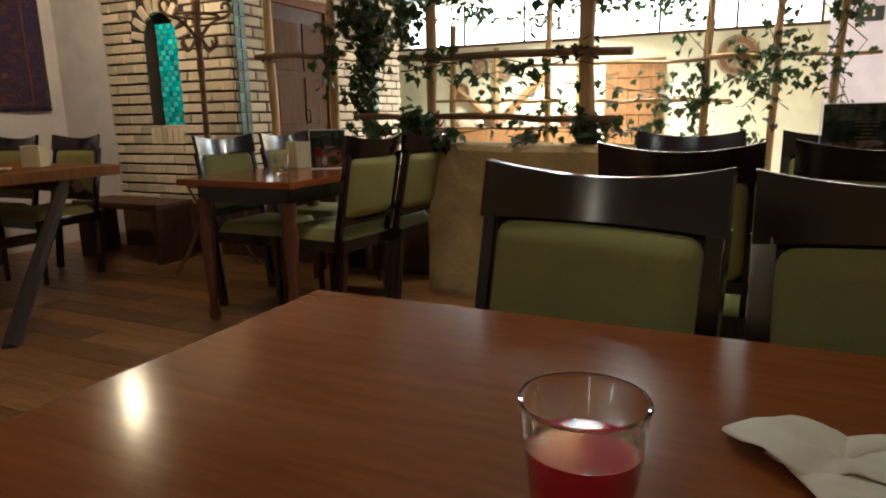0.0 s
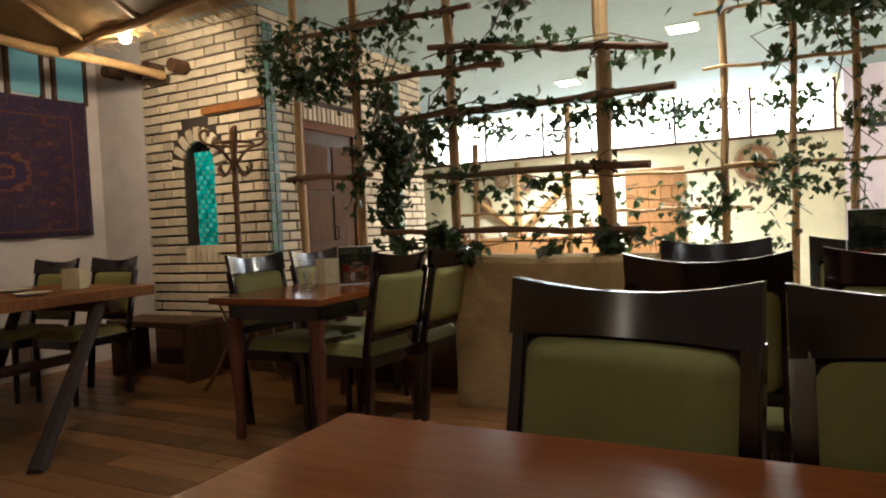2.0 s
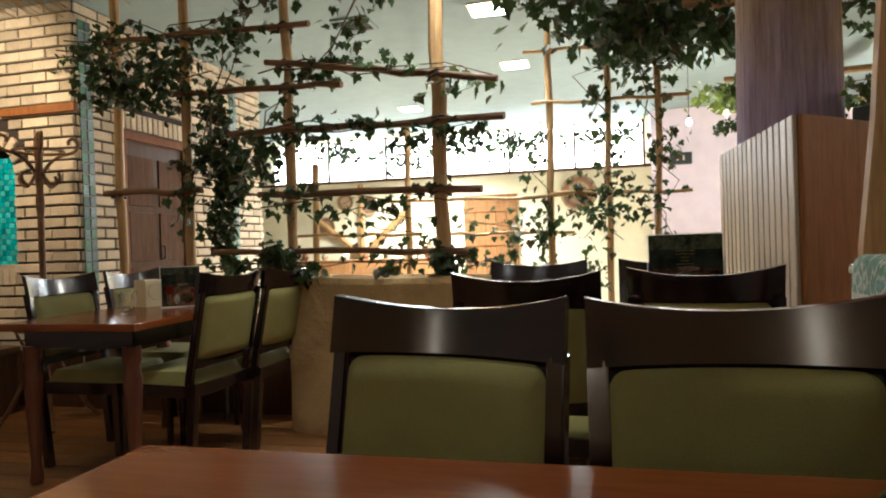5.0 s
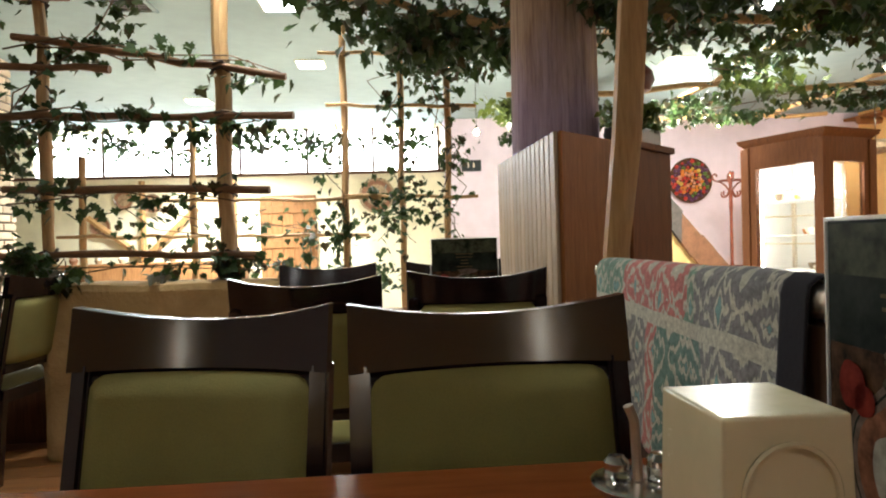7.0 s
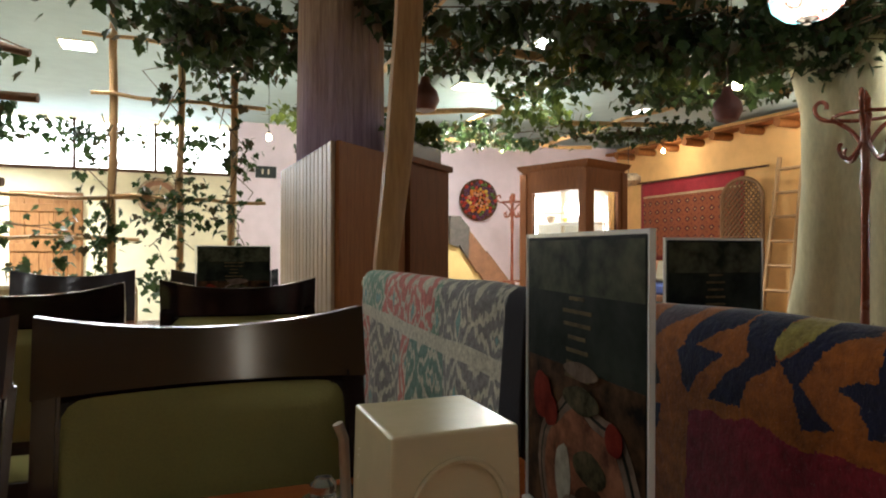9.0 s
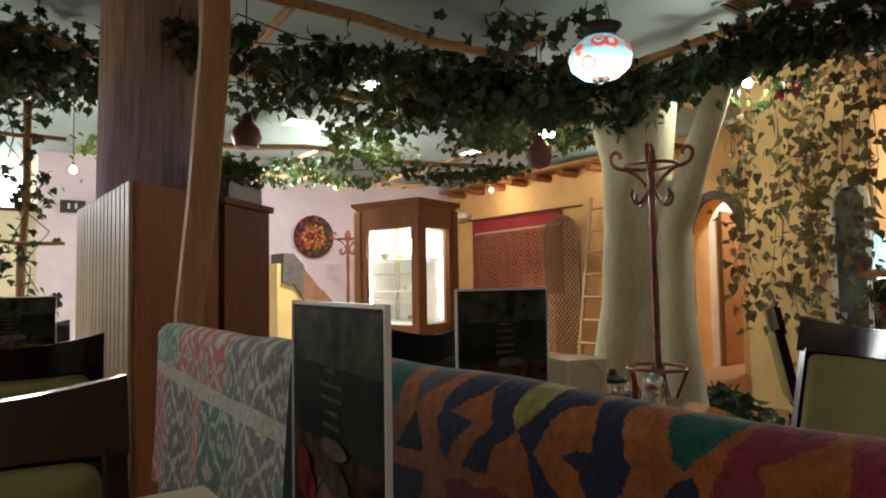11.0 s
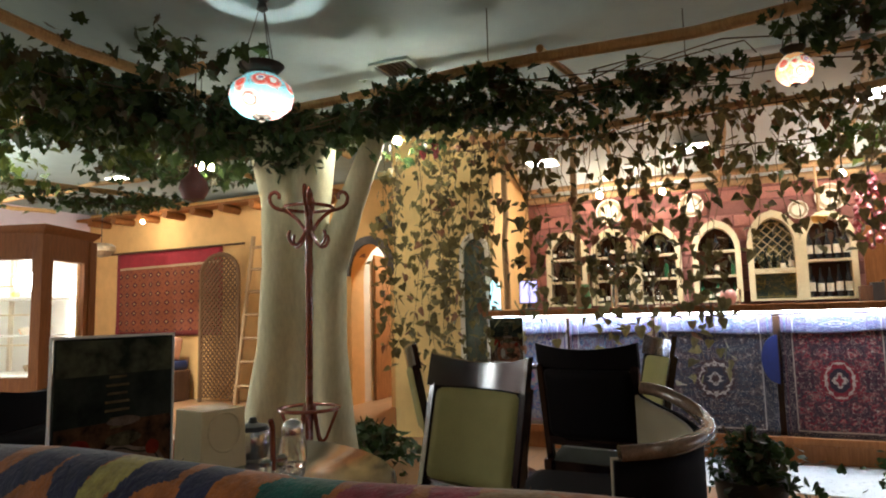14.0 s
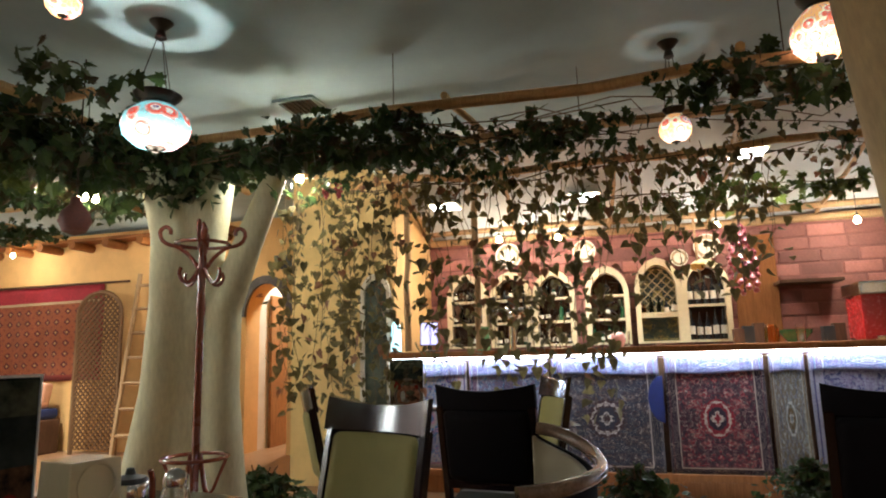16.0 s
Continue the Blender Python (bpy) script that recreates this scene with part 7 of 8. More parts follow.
part("head", B(5.68, -2.13, 1.44, 6.1, -1.65, 1.54, bevel=0.015), M_chrome, rm)
part("tray", B(5.66, -2.07, 1.112, 5.76, -1.72, 1.14, bevel=0.004), M_chrome, rm)
part("group_head", T([(5.72, -1.87, 1.44), (5.72, -1.87, 1.36)], 0.03, 10), M_chrome, rm)
pl = thing("wall_shelf", "dark shelf with trailing plants over the bar end", "shelf")
part("board", B(6.45, -1.8, 1.62, 6.73, -1.3, 1.65, bevel=0.004), M_darkoak, pl)
part("plank", B(6.70, -1.34, 1.12, 6.735, -0.98, 2.1, bevel=0.004), M_oak, pl)
single("green_jug", L([(0, 0), (0.055, 0), (0.06, 0.08), (0.045, 0.15), (0.05, 0.2), (0.045, 0.2), (0.04, 0.15), (0, 0.02)], 20), surface("pale_green_glaze", (0.16, 0.34, 0.16), 0.25, coat=0.5), "pale green glazed jug on the bar", "jug", pose(5.72, 1.18, 1.111))
single("pink_pot", L([(0, 0), (0.04, 0), (0.062, 0.05), (0.05, 0.1), (0.03, 0.115), (0, 0.115)], 20), surface("pink_glaze", (0.62, 0.30, 0.26), 0.35, coat=0.3), "small round pink pot on the bar", "pot", pose(5.72, 0.08, 1.111))
# canopy frame over the bar
cb = thing("bar_canopy", "pale pole frame over the bar", "canopy")
stick("pole", (6.66, -4.0, 2.215), (6.66, 1.9, 2.225), 0.04, cb, 111, M_lattice)
stick("pole", (6.52, -4.0, 2.29), (6.52, 1.9, 2.30), 0.03, cb, 112, M_lattice)
for k in range(7):
    y = -3.6 + k * 0.9
    stick("pole", (5.3, y, 2.60), (6.7, y + 0.1, 2.24), 0.018, cb, 113 + k, M_lattice)
M_tent = surface("pale_tent_cloth", (0.46, 0.48, 0.47), 0.8, grain=90, stain=2, amount=0.08)
def tent(u, v):
    x, y = 4.95 + 1.80 * u, -4.2 + 6.1 * v
    return (x, y, 2.79 - 0.31 * (x - 5.0) + 0.018 * math.sin(9 * x + 1.2 * y) * u + 0.03 * noise.noise(Vector((x * 2, y * 0.8, 3))) * u)
thicken(single("tent_cloth", grid_sheet(30, 60, tent), M_tent, "pale cloth stretched under the ceiling over the bar", "cloth"), 0.006)
for y in (1.75, 1.15):
    stick("pole", (5.42, y, 1.12), (5.42, y, 2.64), 0.026, cb, 130 + int(y * 10), M_lattice)

# ---------------------------------------------------------------- pergola poles
pg = thing("pergola", "rough pole pergola under the ceiling carrying the vines", "pergola")
for k, (a, b, r) in enumerate([((3.64, 3.2, 2.44), (3.57, -1.7, 2.46), 0.03), ((4.12, 3.0, 2.42), (4.16, -1.9, 2.44), 0.028), ((4.75, 2.0, 2.36), (4.72, -2.0, 2.38), 0.026),
                               ((0.9, 3.0, 2.50), (4.9, 2.95, 2.46), 0.03), ((0.6, 4.3, 2.5), (5.2, 4.2, 2.46), 0.03), ((1.2, 6.1, 2.42), (5.6, 5.6, 2.4), 0.028), ((1.5, 7.6, 2.40), (5.2, 7.2, 2.4), 0.026),
                               ((1.6, 2.6, 2.55), (1.8, 7.8, 2.45), 0.026), ((3.0, 2.7, 2.53), (3.2, 7.8, 2.45), 0.026), ((4.6, 2.8, 2.5), (4.7, 7.6, 2.45), 0.024), ((-0.5, 3.8, 2.56), (1.2, 4.6, 2.52), 0.024),
                               ((3.60, 0.9, 2.50), (5.2, 0.75, 2.46), 0.022), ((3.52, -0.6, 2.51), (5.2, -0.8, 2.47), 0.022)]):
    stick("pole", a, b, r, pg, 200 + k, M_bamboo if k % 2 else M_timber, 0.03)
for k, (x, y) in enumerate(((3.61, 1.2), (3.585, -0.8), (1.7, 4.3), (3.1, 4.3), (4.66, 4.25), (4.13, 0.2), (1.75, 6.05), (3.15, 5.9))):
    part("hanger", T([(x, y, 2.48), (x, y, H)], 0.003, 5), M_rope, pg)


def foliage(label, a, b, n, spread, size, mat, seed, outline=GRAPE, stems=2, sag=0.0, name="ivy_vine", droop=0.7, loose=False):
    """A mass of vine along a line: a few wandering stems, and leaves about them in clumps."""
    rg = np.random.default_rng(seed)
    a, b = np.array(a, float), np.array(b, float)
    sp = np.array(spread, float)
    t = thing(name, label, "vine", group="vines")
    ln = np.linalg.norm(b - a)
    if not loose:       # many small leaves
        n, size = int(1.45 * n), 0.70 * size
    k = max(4, int(ln / 0.25))
    for s in range(stems):
        pts = [tuple(a + (b - a) * i / k + rg.normal(0, 1, 3) * sp * 0.6 - np.array((0, 0, sag * 4 * (i / k) * (1 - i / k)))) for i in range(k + 1)]
        part("stem", T(pts, [(0.001 if loose else 0.0035) * (1 - 0.5 * i / k) + 0.0015 for i in range(k + 1)], 5), M_stem, t)
    clumps = max(3, int(ln / 0.16))
    ct = rg.uniform(0, 1, clumps)
    cw = rg.uniform(0.3, 1.0, clumps)
    if loose:
        clumps, ct, cw = n, (np.arange(n) + rg.uniform(0, 1, n)) / n, np.ones(n)
    pick = rg.choice(clumps, n, p=cw / cw.sum())
    f = np.clip(ct[pick] + rg.normal(0, 0.10 / max(ln, 0.3), n), -0.03, 1.03)
    coff = rg.normal(0, 1, (clumps, 3)) * sp * 0.8
    pos = a + (b - a) * f[:, None] + coff[pick] + rg.normal(0, 1, (n, 3)) * sp * 0.55
    pos[:, 2] -= sag * 4 * f * (1 - f) + np.abs(rg.normal(0, 1, n)) * sp[2] * 0.5
    pos[:, 2] = np.minimum(pos[:, 2], H - 0.03)
    o = new("leaves", leaves_mesh("leaves", pos, size, mat, seed, outline, droop))
    o.parent = t
    tagged(o, kind="stuff")
    return t


DENSE = "dense dark green artificial ivy trailing over the pergola"
foliage(DENSE, (1.1, 3.45, 2.42), (3.75, 2.95, 2.38), 1150, (0.2, 0.28, 0.08), 0.115, M_leaf, 1)
foliage(DENSE, (0.9, 4.3, 2.46), (4.9, 4.2, 2.42), 900, (0.2, 0.35, 0.07), 0.11, M_leaf, 2)
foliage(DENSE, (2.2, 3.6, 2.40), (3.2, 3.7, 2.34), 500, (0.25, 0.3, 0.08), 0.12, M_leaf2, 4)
foliage("vine leaves with the lamplight in their bright green colour", (2.7, 4.6, 2.30), (3.6, 5.4, 2.26), 110, (0.25, 0.3, 0.07), 0.12, M_leaf2, 5)
foliage(DENSE, (1.6, 7.3, 2.32), (4.9, 5.5, 2.32), 1000, (0.25, 0.3, 0.055), 0.10, M_leaf, 6)
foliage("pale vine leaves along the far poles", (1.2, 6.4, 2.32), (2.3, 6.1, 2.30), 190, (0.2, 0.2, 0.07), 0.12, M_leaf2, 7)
foliage(DENSE, (3.62, 2.6, 2.30), (3.62, -0.3, 2.31), 460, (0.12, 0.2, 0.08), 0.095, M_leaf, 8)
foliage(DENSE, (3.56, -0.62, 2.42), (3.54, -1.6, 2.46), 330, (0.14, 0.2, 0.09), 0.11, M_leaf, 9)
foliage(DENSE, (4.14, 2.5, 2.35), (4.16, -1.6, 2.35), 320, (0.12, 0.2, 0.08), 0.085, M_leaf, 10)
foliage("loose ivy with reddish leaves over the bar side", (4.74, 2.0, 2.31), (4.72, -1.8, 2.33), 230, (0.14, 0.2, 0.09), 0.08, M_leaf3, 11)
foliage("vine leaves with the bar bulb light in their bright colour", (5.2, 0.6, 2.22), (5.3, -1.6, 2.22), 170, (0.1, 0.25, 0.06), 0.11, M_leaf2, 12)
foliage(DENSE, (-0.35, 3.75, 2.50), (0.75, 4.5, 2.46), 650, (0.25, 0.25, 0.12), 0.115, M_leaf, 13)
foliage("climbing ivy on the pale trellis", (0.15, 4.95, 2.45), (0.13, 4.95, 0.95), 190, (0.13, 0.07, 0.1), 0.085, M_leaf, 14)
foliage("climbing ivy on the pale trellis", (0.50, 4.95, 2.3), (0.50, 4.95, 0.95), 150, (0.13, 0.07, 0.1), 0.085, M_leaf, 15)
foliage("climbing ivy on the pale trellis", (-0.30, 4.95, 1.9), (-0.30, 4.95, 0.95), 100, (0.10, 0.05, 0.1), 0.085, M_leaf, 16)
foliage("ivy along the far clerestory light", (-4.9, 9.1, 2.52), (0.8, 9.1, 2.48), 480, (0.2, 0.06, 0.09), 0.12, M_leaf, 17)
foliage(DENSE, (3.25, 3.15, 2.32), (3.75, 2.2, 2.30), 420, (0.16, 0.16, 0.07), 0.10, M_leaf, 18)
foliage(DENSE, (3.2, 2.7, 2.36), (3.9, 2.3, 2.34), 260, (0.12, 0.14, 0.06), 0.095, M_leaf, 19)
foliage(DENSE, (3.56, 2.2, 2.28), (3.60, 0.2, 2.27), 260, (0.12, 0.2, 0.08), 0.10, M_leaf, 20)
foliage(DENSE, (2.5, 3.2, 2.36), (3.6, 3.3, 2.33), 420, (0.18, 0.16, 0.07), 0.105, M_leaf, 33)
foliage(DENSE, (3.2, 2.95, 2.22), (3.8, 2.35, 2.21), 300, (0.12, 0.14, 0.07), 0.10, M_leaf, 34)
# first trellis
foliage("dark ivy clump high on the brick corner trellis", (-3.15, fy(-3.15) - 0.12, 2.18), (-2.25, fy(-2.25) - 0.1, 2.08), 260, (0.14, 0.10, 0.10), 0.085, M_leaf, 21)
foliage("dark ivy clump high on the brick corner trellis", (-3.2, fy(-3.15) - 0.1, 2.45), (-1.9, fy(-1.9) - 0.06, 2.36), 150, (0.16, 0.08, 0.08), 0.085, M_leaf, 22)
foliage("dark ivy trunk hanging down the trellis", (-2.30, fy(-2.3) + 0.1, 2.0), (-2.20, fy(-2.2) + 0.1, 0.95), 430, (0.08, 0.07, 0.12), 0.08, M_leaf, 23)
foliage("ivy strand along a trellis bar", (-1.80, fy(-1.8) - 0.04, 2.12), (-0.45, fy(-0.45) - 0.04, 1.88), 70, (0.1, 0.05, 0.05), 0.085, M_leaf, 24)
foliage("ivy strand along a trellis bar", (-2.1, fy(-2.1) - 0.04, 1.72), (-0.5, fy(-0.5) - 0.04, 1.66), 110, (0.1, 0.05, 0.05), 0.085, M_leaf, 25)
foliage("ivy strand along a trellis bar", (-1.85, fy(-1.85) - 0.04, 1.34), (-0.75, fy(-0.75) - 0.04, 1.30), 60, (0.1, 0.05, 0.05), 0.085, M_leaf, 26)
foliage("ivy strand along a trellis bar", (-2.2, fy(-2.2) - 0.04, 0.98), (-0.6, fy(-0.6) - 0.04, 0.94), 110, (0.12, 0.05, 0.04), 0.09, M_leaf, 27)
foliage("dark ivy tuft at the trellis foot", (-1.72, fy(-1.72) - 0.08, 1.0), (-1.55, fy(-1.55) - 0.08, 0.96), 90, (0.05, 0.05, 0.05), 0.085, M_leaf, 28)
foliage("dark ivy tuft at the trellis foot", (-0.74, fy(-0.74) - 0.06, 1.0), (-0.72, fy(-0.74) - 0.06, 0.84), 60, (0.035, 0.035, 0.06), 0.08, M_leaf, 29)
foliage("thin ivy twig climbing across the trellis", (-2.0, fy(-2.0), 1.5), (-1.05, fy(-1.05), 2.6), 130, (0.1, 0.05, 0.1), 0.085, M_leaf, 30, stems=2)
foliage("thin ivy twig climbing across the trellis", (-2.5, fy(-2.5), 1.2), (-1.9, fy(-1.9), 2.6), 150, (0.12, 0.05, 0.1), 0.085, M_leaf, 31, stems=2)
foliage("sparse ivy on the low trellis bars", (-2.0, 4.9, 1.35), (-0.4, 4.9, 1.15), 70, (0.2, 0.05, 0.12), 0.085, M_leaf, 32)
# curtain of hanging strands
rgc = random.Random(21)
y = 2.46
k = 0
while y > -0.95:
    low = 0.85 if y > 1.75 else 0.82 if y > 0.05 else 1.5
    low += rgc.uniform(-0.1, 0.3)
    x = rgc.uniform(4.28, 4.75)
    n = int((2.33 - low) / 0.036)
    foliage("thin hanging strand of small reddish-green ivy leaves", (x, y, 2.33), (x + rgc.uniform(-0.06, 0.06), y + rgc.uniform(-0.08, 0.08), low), n, (0.07, 0.06, 0.03), 0.070, M_leaf3, 300 + k, HEART, 1, droop=0.8, loose=True)
    y -= rgc.uniform(0.06, 0.11) if y > 1.6 else rgc.uniform(0.050, 0.095)
    k += 1
for k, (x, y, z0, z1) in enumerate(((5.45, 2.62, 2.3, 0.7), (5.5, 2.48, 2.2, 0.6), (5.48, 2.3, 2.25, 0.5), (5.52, 2.1, 2.2, 0.5))):
    foliage("ivy strand over the yellow wall", (x, y, z0), (x, y, z1), 56, (0.03, 0.08, 0.04), 0.07, M_leaf3, 400 + k, HEART, 1, loose=True)


def floor_plant(x, y, h, n, size, mat, seed, label, pot_r=0.16, pot_h=0.30, wide=0.13):
    t = thing("potted_plant", label, "plant", pose(x, y, 0))
    part("pot", L([(0, 0), (pot_r * 0.75, 0), (pot_r, pot_h - 0.02), (pot_r * 1.05, pot_h), (pot_r * 0.9, pot_h - 0.01), (0, pot_h - 0.04)], 20), M_black, t)
    rg = np.random.default_rng(seed)
    a, q, z = rg.uniform(0, 6.283, n), np.abs(rg.normal(0, wide, n)), rg.uniform(pot_h - 0.02, h, n)
    o = new("leaves", leaves_mesh("leaves", np.stack([q * np.cos(a), q * np.sin(a), np.maximum(z - 0.4 * q, 0.03)], 1), size, mat, seed, HEART, 0.3))
    o.parent = t
    tagged(o, kind="stuff")
    for s in range(6):
        w = rg.uniform(-0.12, 0.12, 2)
        part("stem", T([(0, 0, pot_h - 0.04), (w[0] * 0.5, w[1] * 0.5, pot_h - 0.04 + (h - pot_h + 0.04) * 0.6), (w[0], w[1], h)], 0.005, 5), M_stem, t)


floor_plant(4.50, 2.55, 0.34, 620, 0.060, M_leaf, 51, "low spreading dark plant in a black pot by the yellow wall", 0.13, 0.15, 0.25)
floor_plant(3.75, 0.02, 0.52, 900, 0.045, M_leaf, 52, "bushy dark green plant in a black pot before the bar")
floor_plant(4.10, -0.82, 0.52, 900, 0.045, M_leaf, 53, "bushy dark green plant in a black pot before the bar")


def gourd(x, y, z, r, mat, label):
    g = thing("hanging_gourd", label, "gourd", pose(x, y, z))
    part("body", L([(0, -r), (0.7 * r, -0.75 * r), (r, -0.1 * r), (0.85 * r, 0.5 * r), (0.4 * r, 1.0 * r), (0.3 * r, 1.5 * r), (0, 1.6 * r)], 20), mat, g)
    part("cord", T([(0, 0, 1.5 * r), (0, 0, H - z)], 0.004, 5), M_rope, g)


gourd(1.50, 3.56, 1.92, 0.085, surface("dried_gourd", (0.14, 0.045, 0.022), 0.35, coat=0.3), "round red-brown dried gourd hung from a pole")
gourd(3.12, 2.88, 1.86, 0.085, surface("wicker_jar", (0.11, 0.030, 0.022), 0.6, grain=80, amount=0.4), "red wicker-covered jar hung from a pole")
gourd(1.02, 4.3, 1.95, 0.07, surface("dark_gourd", (0.12, 0.03, 0.02), 0.4, coat=0.3), "small dark red gourd hung from a pole")


def grape_bunch(x, y, z, n, seed):
    t = thing("grape_bunch", "small hanging bunch of red mock grapes", "grapes", pose(x, y, z))
    part("cord", T([(0, 0, 0), (0, 0, 0.16)], 0.003, 5), M_stem, t)
    r = random.Random(seed)
    for k in range(n):
        f = k / n
        w = 0.028 * (1 - f) + 0.004
        a = 2.4 * k
        q = r.uniform(0.009, 0.012)
        part("grape", L([(0, -q), (0.7 * q, -0.7 * q), (q, 0), (0.7 * q, 0.7 * q), (0, q)], 9, (w * math.cos(a), w * math.sin(a), -0.11 * f)), M_grape, t)


M_grape = surface("red_mock_grape", (0.36, 0.03, 0.05), 0.3, amount=0.2, coat=0.4)
grape_bunch(4.15, 1.88, 2.24, 22, 1)
grape_bunch(4.18, 1.80, 2.24, 18, 2)

# ---------------------------------------------------------------- lamps and light
cl = thing("clerestory_1", "bright frosted clerestory light band under the ceiling", "window", kind="structure")
M_cler = glow("clerestory_glow", (1.0, 0.98, 0.95), 4)
for k in range(6):
    x = -5.0 + k * 0.965
    part("pane", B(x, YB + 0.16, 2.10, x + 0.93, YB + 0.19, 2.70), M_cler, cl)
    part("mullion", B(x + 0.93, YB + 0.14, 2.08, x + 0.965, YB + 0.2, 2.74), M_darkoak, cl)
lamp("clerestory_light", "AREA", (-2.1, YB + 0.10, 2.40), 60, (1.0, 0.98, 0.94), 5.6, (-2.1, 4.0, 0.0), spread=120, sy=0.55)


def panel_lamp(x, y, z, power, colour=(1.0, 0.96, 0.86), s=0.12, wide=96):
    f = thing("ceiling_panel_lamp", "square bright ceiling lamp", "ceiling lamp", pose(x, y, z), group="ceiling lamps")
    part("frame", B(-s - 0.02, -s - 0.02, -0.012, s + 0.02, s + 0.02, 0.0, bevel=0.003), M_white, f)
    part("diffuser", B(-s, -s, -0.018, s, s, -0.0125), M_panel, f)
    lamp("panel_light", "AREA", (x, y, z - 0.03), power, colour, 2 * s, (x, y, 0), spread=wide)


for x, y, w in ((-0.67, 6.33, 62), (-0.69, 4.76, 12), (-0.68, 3.19, 5), (-0.68, 1.62, 2.2), (-2.2, 7.9, 145), (3.0, 6.32, 30), (3.06, 4.75, 10), (5.6, 6.6, 36), (-0.68, -1.52, 2.0), (1.7, -1.9, 0.6), (-2.6, -0.6, 3)):
    panel_lamp(x, y, H, w, wide=130 if y > 7 else 96)
panel_lamp(XO + 0.8, 4.0, H, 14)
for x, y, w in ((5.57, -0.98, 12), (5.99, 0.28, 12), (5.95, 1.55, 4)):
    panel_lamp(x, y, 2.745 - 0.31 * (x - 5.0), w, (1, 0.96, 0.88))
cv = thing("ceiling_vent", "square louvred ceiling vent", "vent", pose(4.13, 2.05, H), group="ceiling vents")
for a in range(4):
    part("frame", B(-0.15, -0.15, -0.02, 0.15, -0.12, 0.0, bevel=0.004), M_ceiling, cv, m=Matrix.Rotation(radians(90 * a), 4, "Z"))
part("back_plate", B(-0.12, -0.12, -0.004, 0.12, 0.12, 0.0), M_black, cv)
for k in range(7):
    part("slat", B(-0.12, -0.115 + k * 0.034, -0.016, 0.12, -0.10 + k * 0.034, -0.010), M_bronze, cv)
copy_thing(cv, pose(-1.74, 4.76, H))


def mosaic(name, hot):
    """Glass mosaic: coloured flower rings over milky glass, lit from inside."""
    m, nt, p = nodes_of(name)
    v = coords(nt, "Object")
    vo = nt.nodes.new("ShaderNodeTexVoronoi")
    vo.inputs["Scale"].default_value = 26
    nt.links.new(v, vo.inputs["Vector"])
    big = noise_tex(nt, v, 7, 2)
    vo.inputs["Scale"].default_value = 9 if hot < 0.6 else 15
    fl = math_node(nt, "MULTIPLY_ADD", big, 0.06, vo.outputs["Distance"])
    if hot < 0.6:
        c = ramp(nt, fl, [(0.0, (0.45, 0.12, 0.65)), (0.10, (1, 0.85, 0.5)), (0.15, (0.15, 0.06, 0.25)), (0.20, (1, 0.92, 0.8)), (0.26, (0.85, 0.10, 0.06)), (0.38, (0.95, 0.42, 0.32)), (0.46, (0.30, 0.75, 0.78))], True)
    else:
        c = ramp(nt, fl, [(0.0, (0.45, 0.12, 0.65)), (0.13, (1, 0.85, 0.5)), (0.19, (0.15, 0.06, 0.25)), (0.25, (1, 0.80, 0.55)), (0.32, (0.85, 0.14, 0.07)), (0.46, (1, 0.80, 0.5)), (0.58, (1, 0.45, 0.12))], True)
    dots = nt.nodes.new("ShaderNodeTexVoronoi")
    dots.feature, dots.inputs["Scale"].default_value = "DISTANCE_TO_EDGE", 60
    nt.links.new(v, dots.inputs["Vector"])
    c = mix(nt, math_node(nt, "LESS_THAN", dots.outputs["Distance"], 0.05), c, (0.35, 0.28, 0.25))
    nt.links.new(c, p.inputs["Base Color"])
    nt.links.new(c, p.inputs["Emission Color"])
    sz = nt.nodes.new("ShaderNodeSeparateXYZ")
    nt.links.new(v, sz.inputs[0])
    low = ramp(nt, math_node(nt, "MULTIPLY_ADD", sz.outputs[2], 5.0, 0.5), [(0.22, (1, 1, 1)), (0.62, (0.16, 0.16, 0.16))])
    nt.links.new(math_node(nt, "MULTIPLY", low, 2.6), p.inputs["Emission Strength"])
    p.inputs["Roughness"].default_value = 0.2
    return m


M_mosaic, M_mosaic2 = mosaic("mosaic_glass", 0.50), mosaic("mosaic_glass_warm", 0.62)


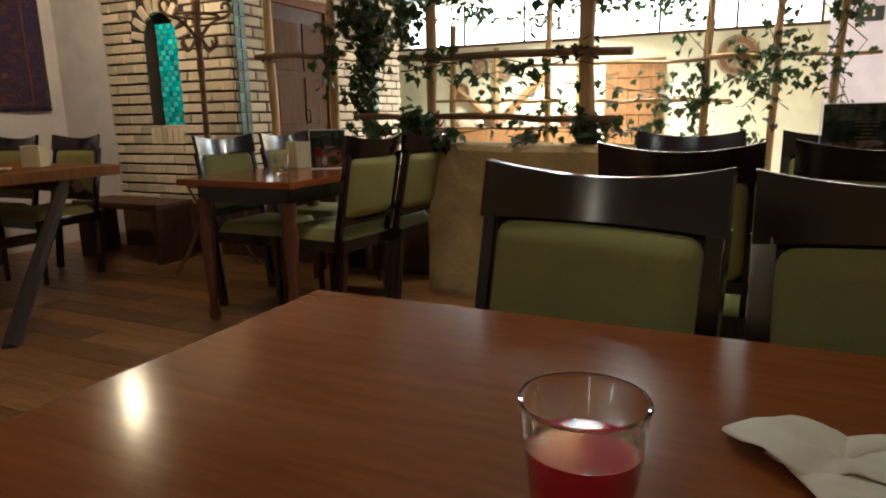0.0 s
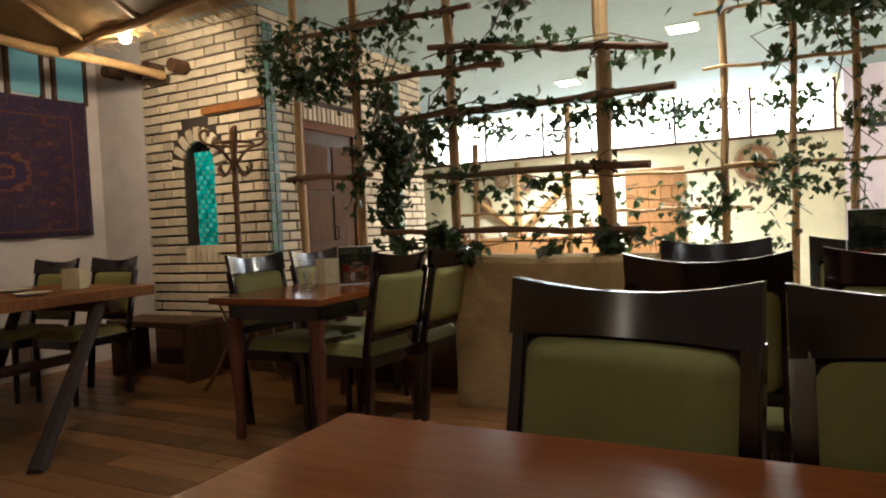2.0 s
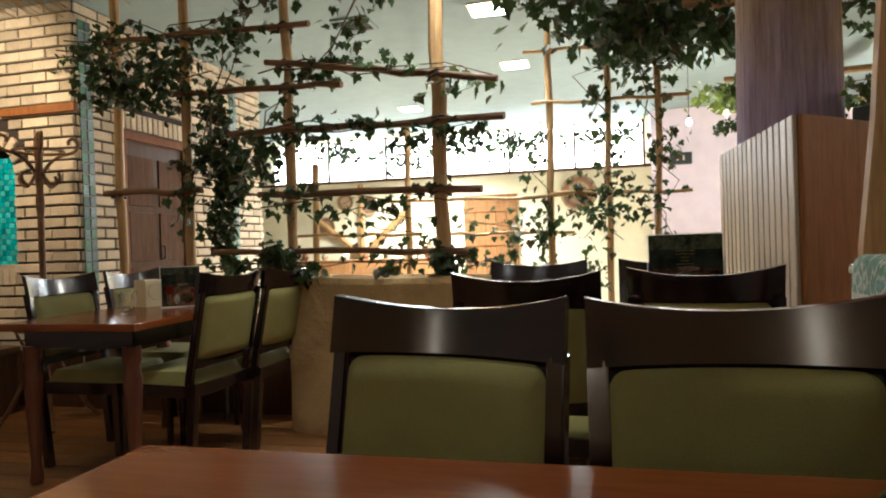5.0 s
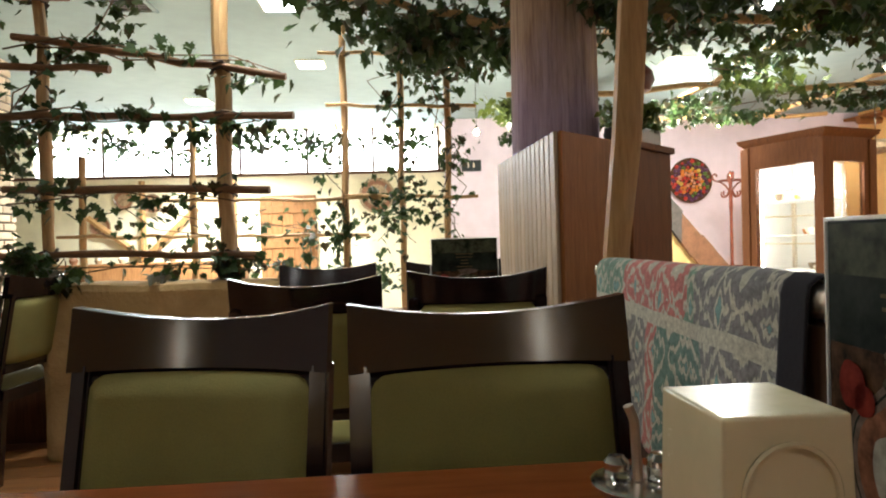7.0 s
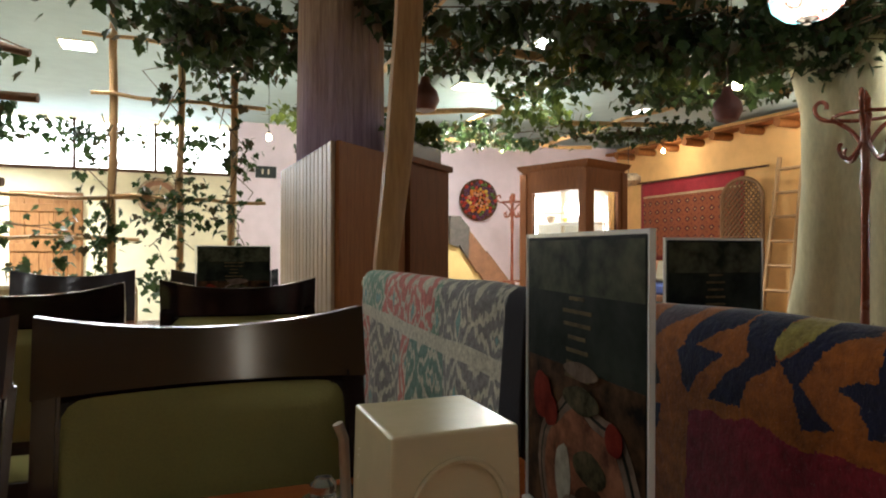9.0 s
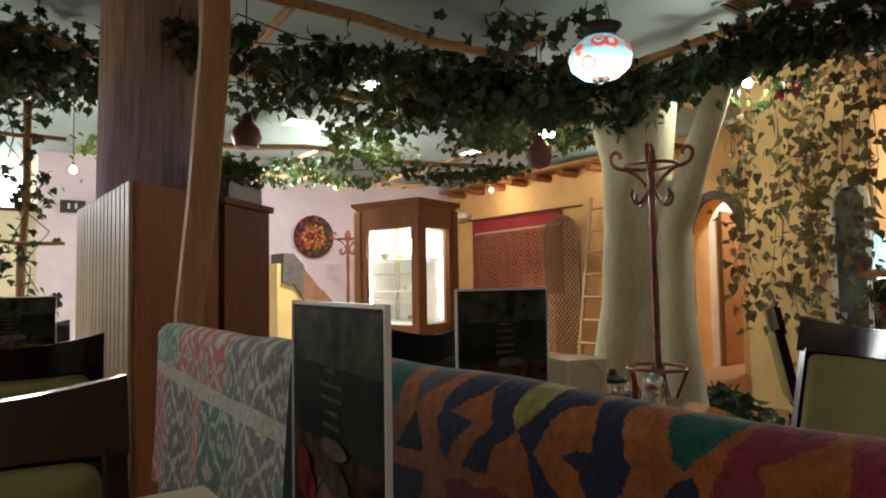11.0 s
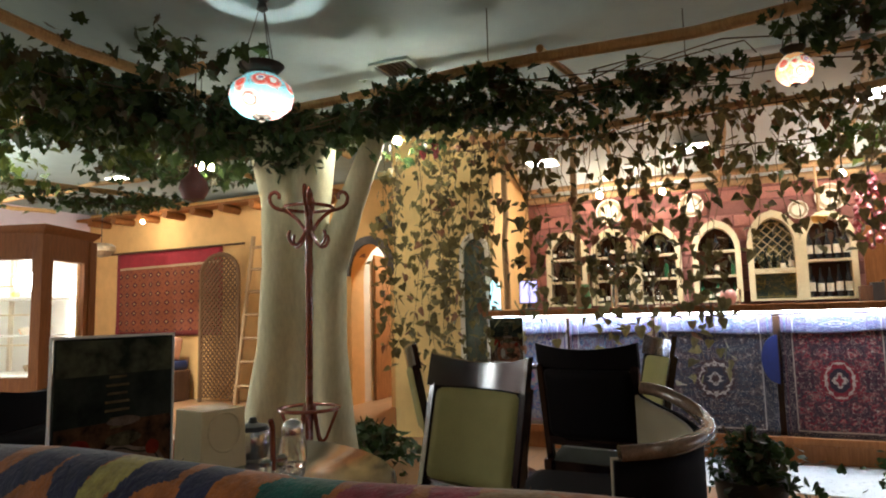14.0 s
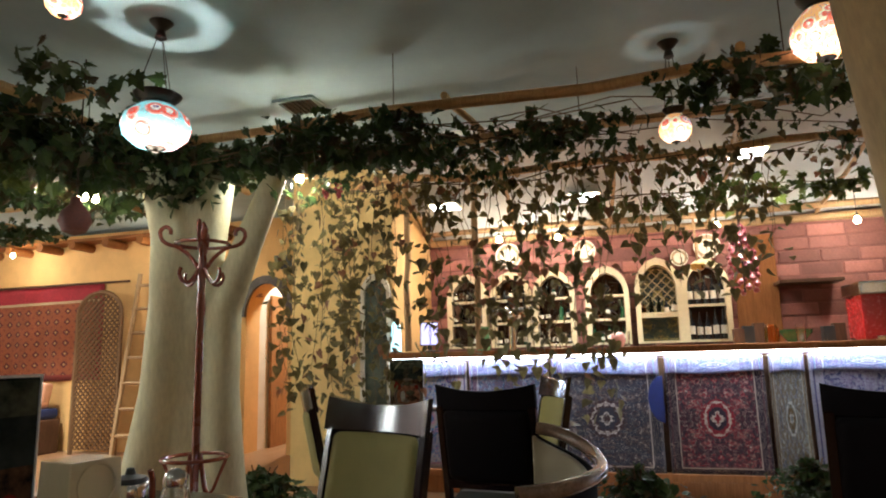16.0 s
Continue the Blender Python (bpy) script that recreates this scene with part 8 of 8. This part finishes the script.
def mosaic_lamp(x, y, zc, r, h, mat, power, label, down=0.07):
    t = thing("mosaic_lamp", label, "pendant lamp", pose(x, y, zc), group="mosaic lamps")
    part("globe", L([(0.28 * r, -h), (0.62 * r, -0.86 * h), (0.92 * r, -0.45 * h), (r, 0.0), (0.93 * r, 0.42 * h), (0.66 * r, 0.82 * h), (0.5 * r, h)], 36), mat, t)
    part("foot", L([(0, -1.24 * h), (0.10 * r, -1.2 * h), (0.06 * r, -1.1 * h), (0.3 * r, -1.02 * h), (0.3 * r, -0.96 * h)], 20), M_bronze, t)
    part("collar", L([(0.5 * r, 0.98 * h), (0.46 * r, 1.15 * h), (0.66 * r, 1.45 * h), (0.70 * r, 1.55 * h), (0.64 * r, 1.55 * h), (0.42 * r, 1.2 * h)], 28), M_bronze, t)
    top = H - zc
    for k in range(3):
        a = 2.1 * k
        part("chain", T([(0.64 * r * math.cos(a), 0.64 * r * math.sin(a), 1.5 * h), (0.02 * math.cos(a), 0.02 * math.sin(a), top - 0.10)], 0.0025, 5), M_bronze, t)
    part("canopy", L([(0, top - 0.11), (0.03, top - 0.09), (0.02, top - 0.05), (0.06, top - 0.004), (0, top - 0.002)], 20), M_bronze, t)
    part("socket", L([(0, 1.1 * h), (0.22 * r, 1.12 * h), (0.22 * r, 1.2 * h), (0, 1.22 * h)], 18), M_bronze, t)
    lamp("mosaic_up_light", "POINT", (x, y, zc + 0.12 * h), power, (1, 0.97, 0.90), 0.007)
    lamp("mosaic_light", "POINT", (x, y, zc - 1.4 * h), down * power, (1, 0.85, 0.68), 0.10)


mosaic_lamp(2.91, 2.20, 2.235, 0.165, 0.108, M_mosaic, 11, "turquoise and red mosaic glass pendant lamp", 0.22)
mosaic_lamp(3.98, -0.32, 2.285, 0.088, 0.075, M_mosaic2, 1.6, "small orange mosaic glass pendant lamp")
mosaic_lamp(3.50, -0.95, 2.50, 0.14, 0.12, M_mosaic2, 3, "orange and violet mosaic glass pendant lamp")
mosaic_lamp(2.42, 2.30, 2.65, 0.075, 0.062, M_mosaic2, 2, "small warm mosaic lamp near the ceiling")
for x, y, z, w in ((4.10, 2.05, 2.27, 17), (4.17, 3.79, 2.31, 10), (6.38, 1.13, 2.17, 5), (6.4, 0.57, 2.15, 5), (6.2, -0.80, 2.12, 9), (6.3, -1.9, 2.1, 7), (0.93, 6.31, 2.10, 28), (3.67, 6.79, 2.23, 78), (3.46, 3.18, 2.10, 2), (XO - 0.45, 7.6, 2.5, 6), (XO - 0.45, 5.2, 2.5, 8)):
    bulb(x, y, z, 0.028, w, (1, 0.90, 0.76), cord=(H if x < 5 or y > 2 else 2.77 - 0.31 * (x - 5.0)) - z)



def wall_light(x, z):
    w = thing("wall_light", "tall frosted glass wall light on the orange wall", "wall lamp", pose(x, -4.4, z), group="wall lights")
    part("back_plate", B(-0.10, 0.0, -0.36, 0.10, 0.02, 0.36, bevel=0.006), M_bronze, w)
    part("shade", prism(bmesh.new(), [(0.13 * math.cos(radians(a)), 0.33 * (1 if k else -1)) for k in (0, 1) for a in ((180, 0) if not k else (0, 180))], 0.02, 0.10), glow("frosted_lamp_glass", (1.0, 0.86, 0.68), 4.0), w, "lit frosted glass shade")


wall_light(-3.85, 2.30)
wall_light(0.20, 2.20)
boards()
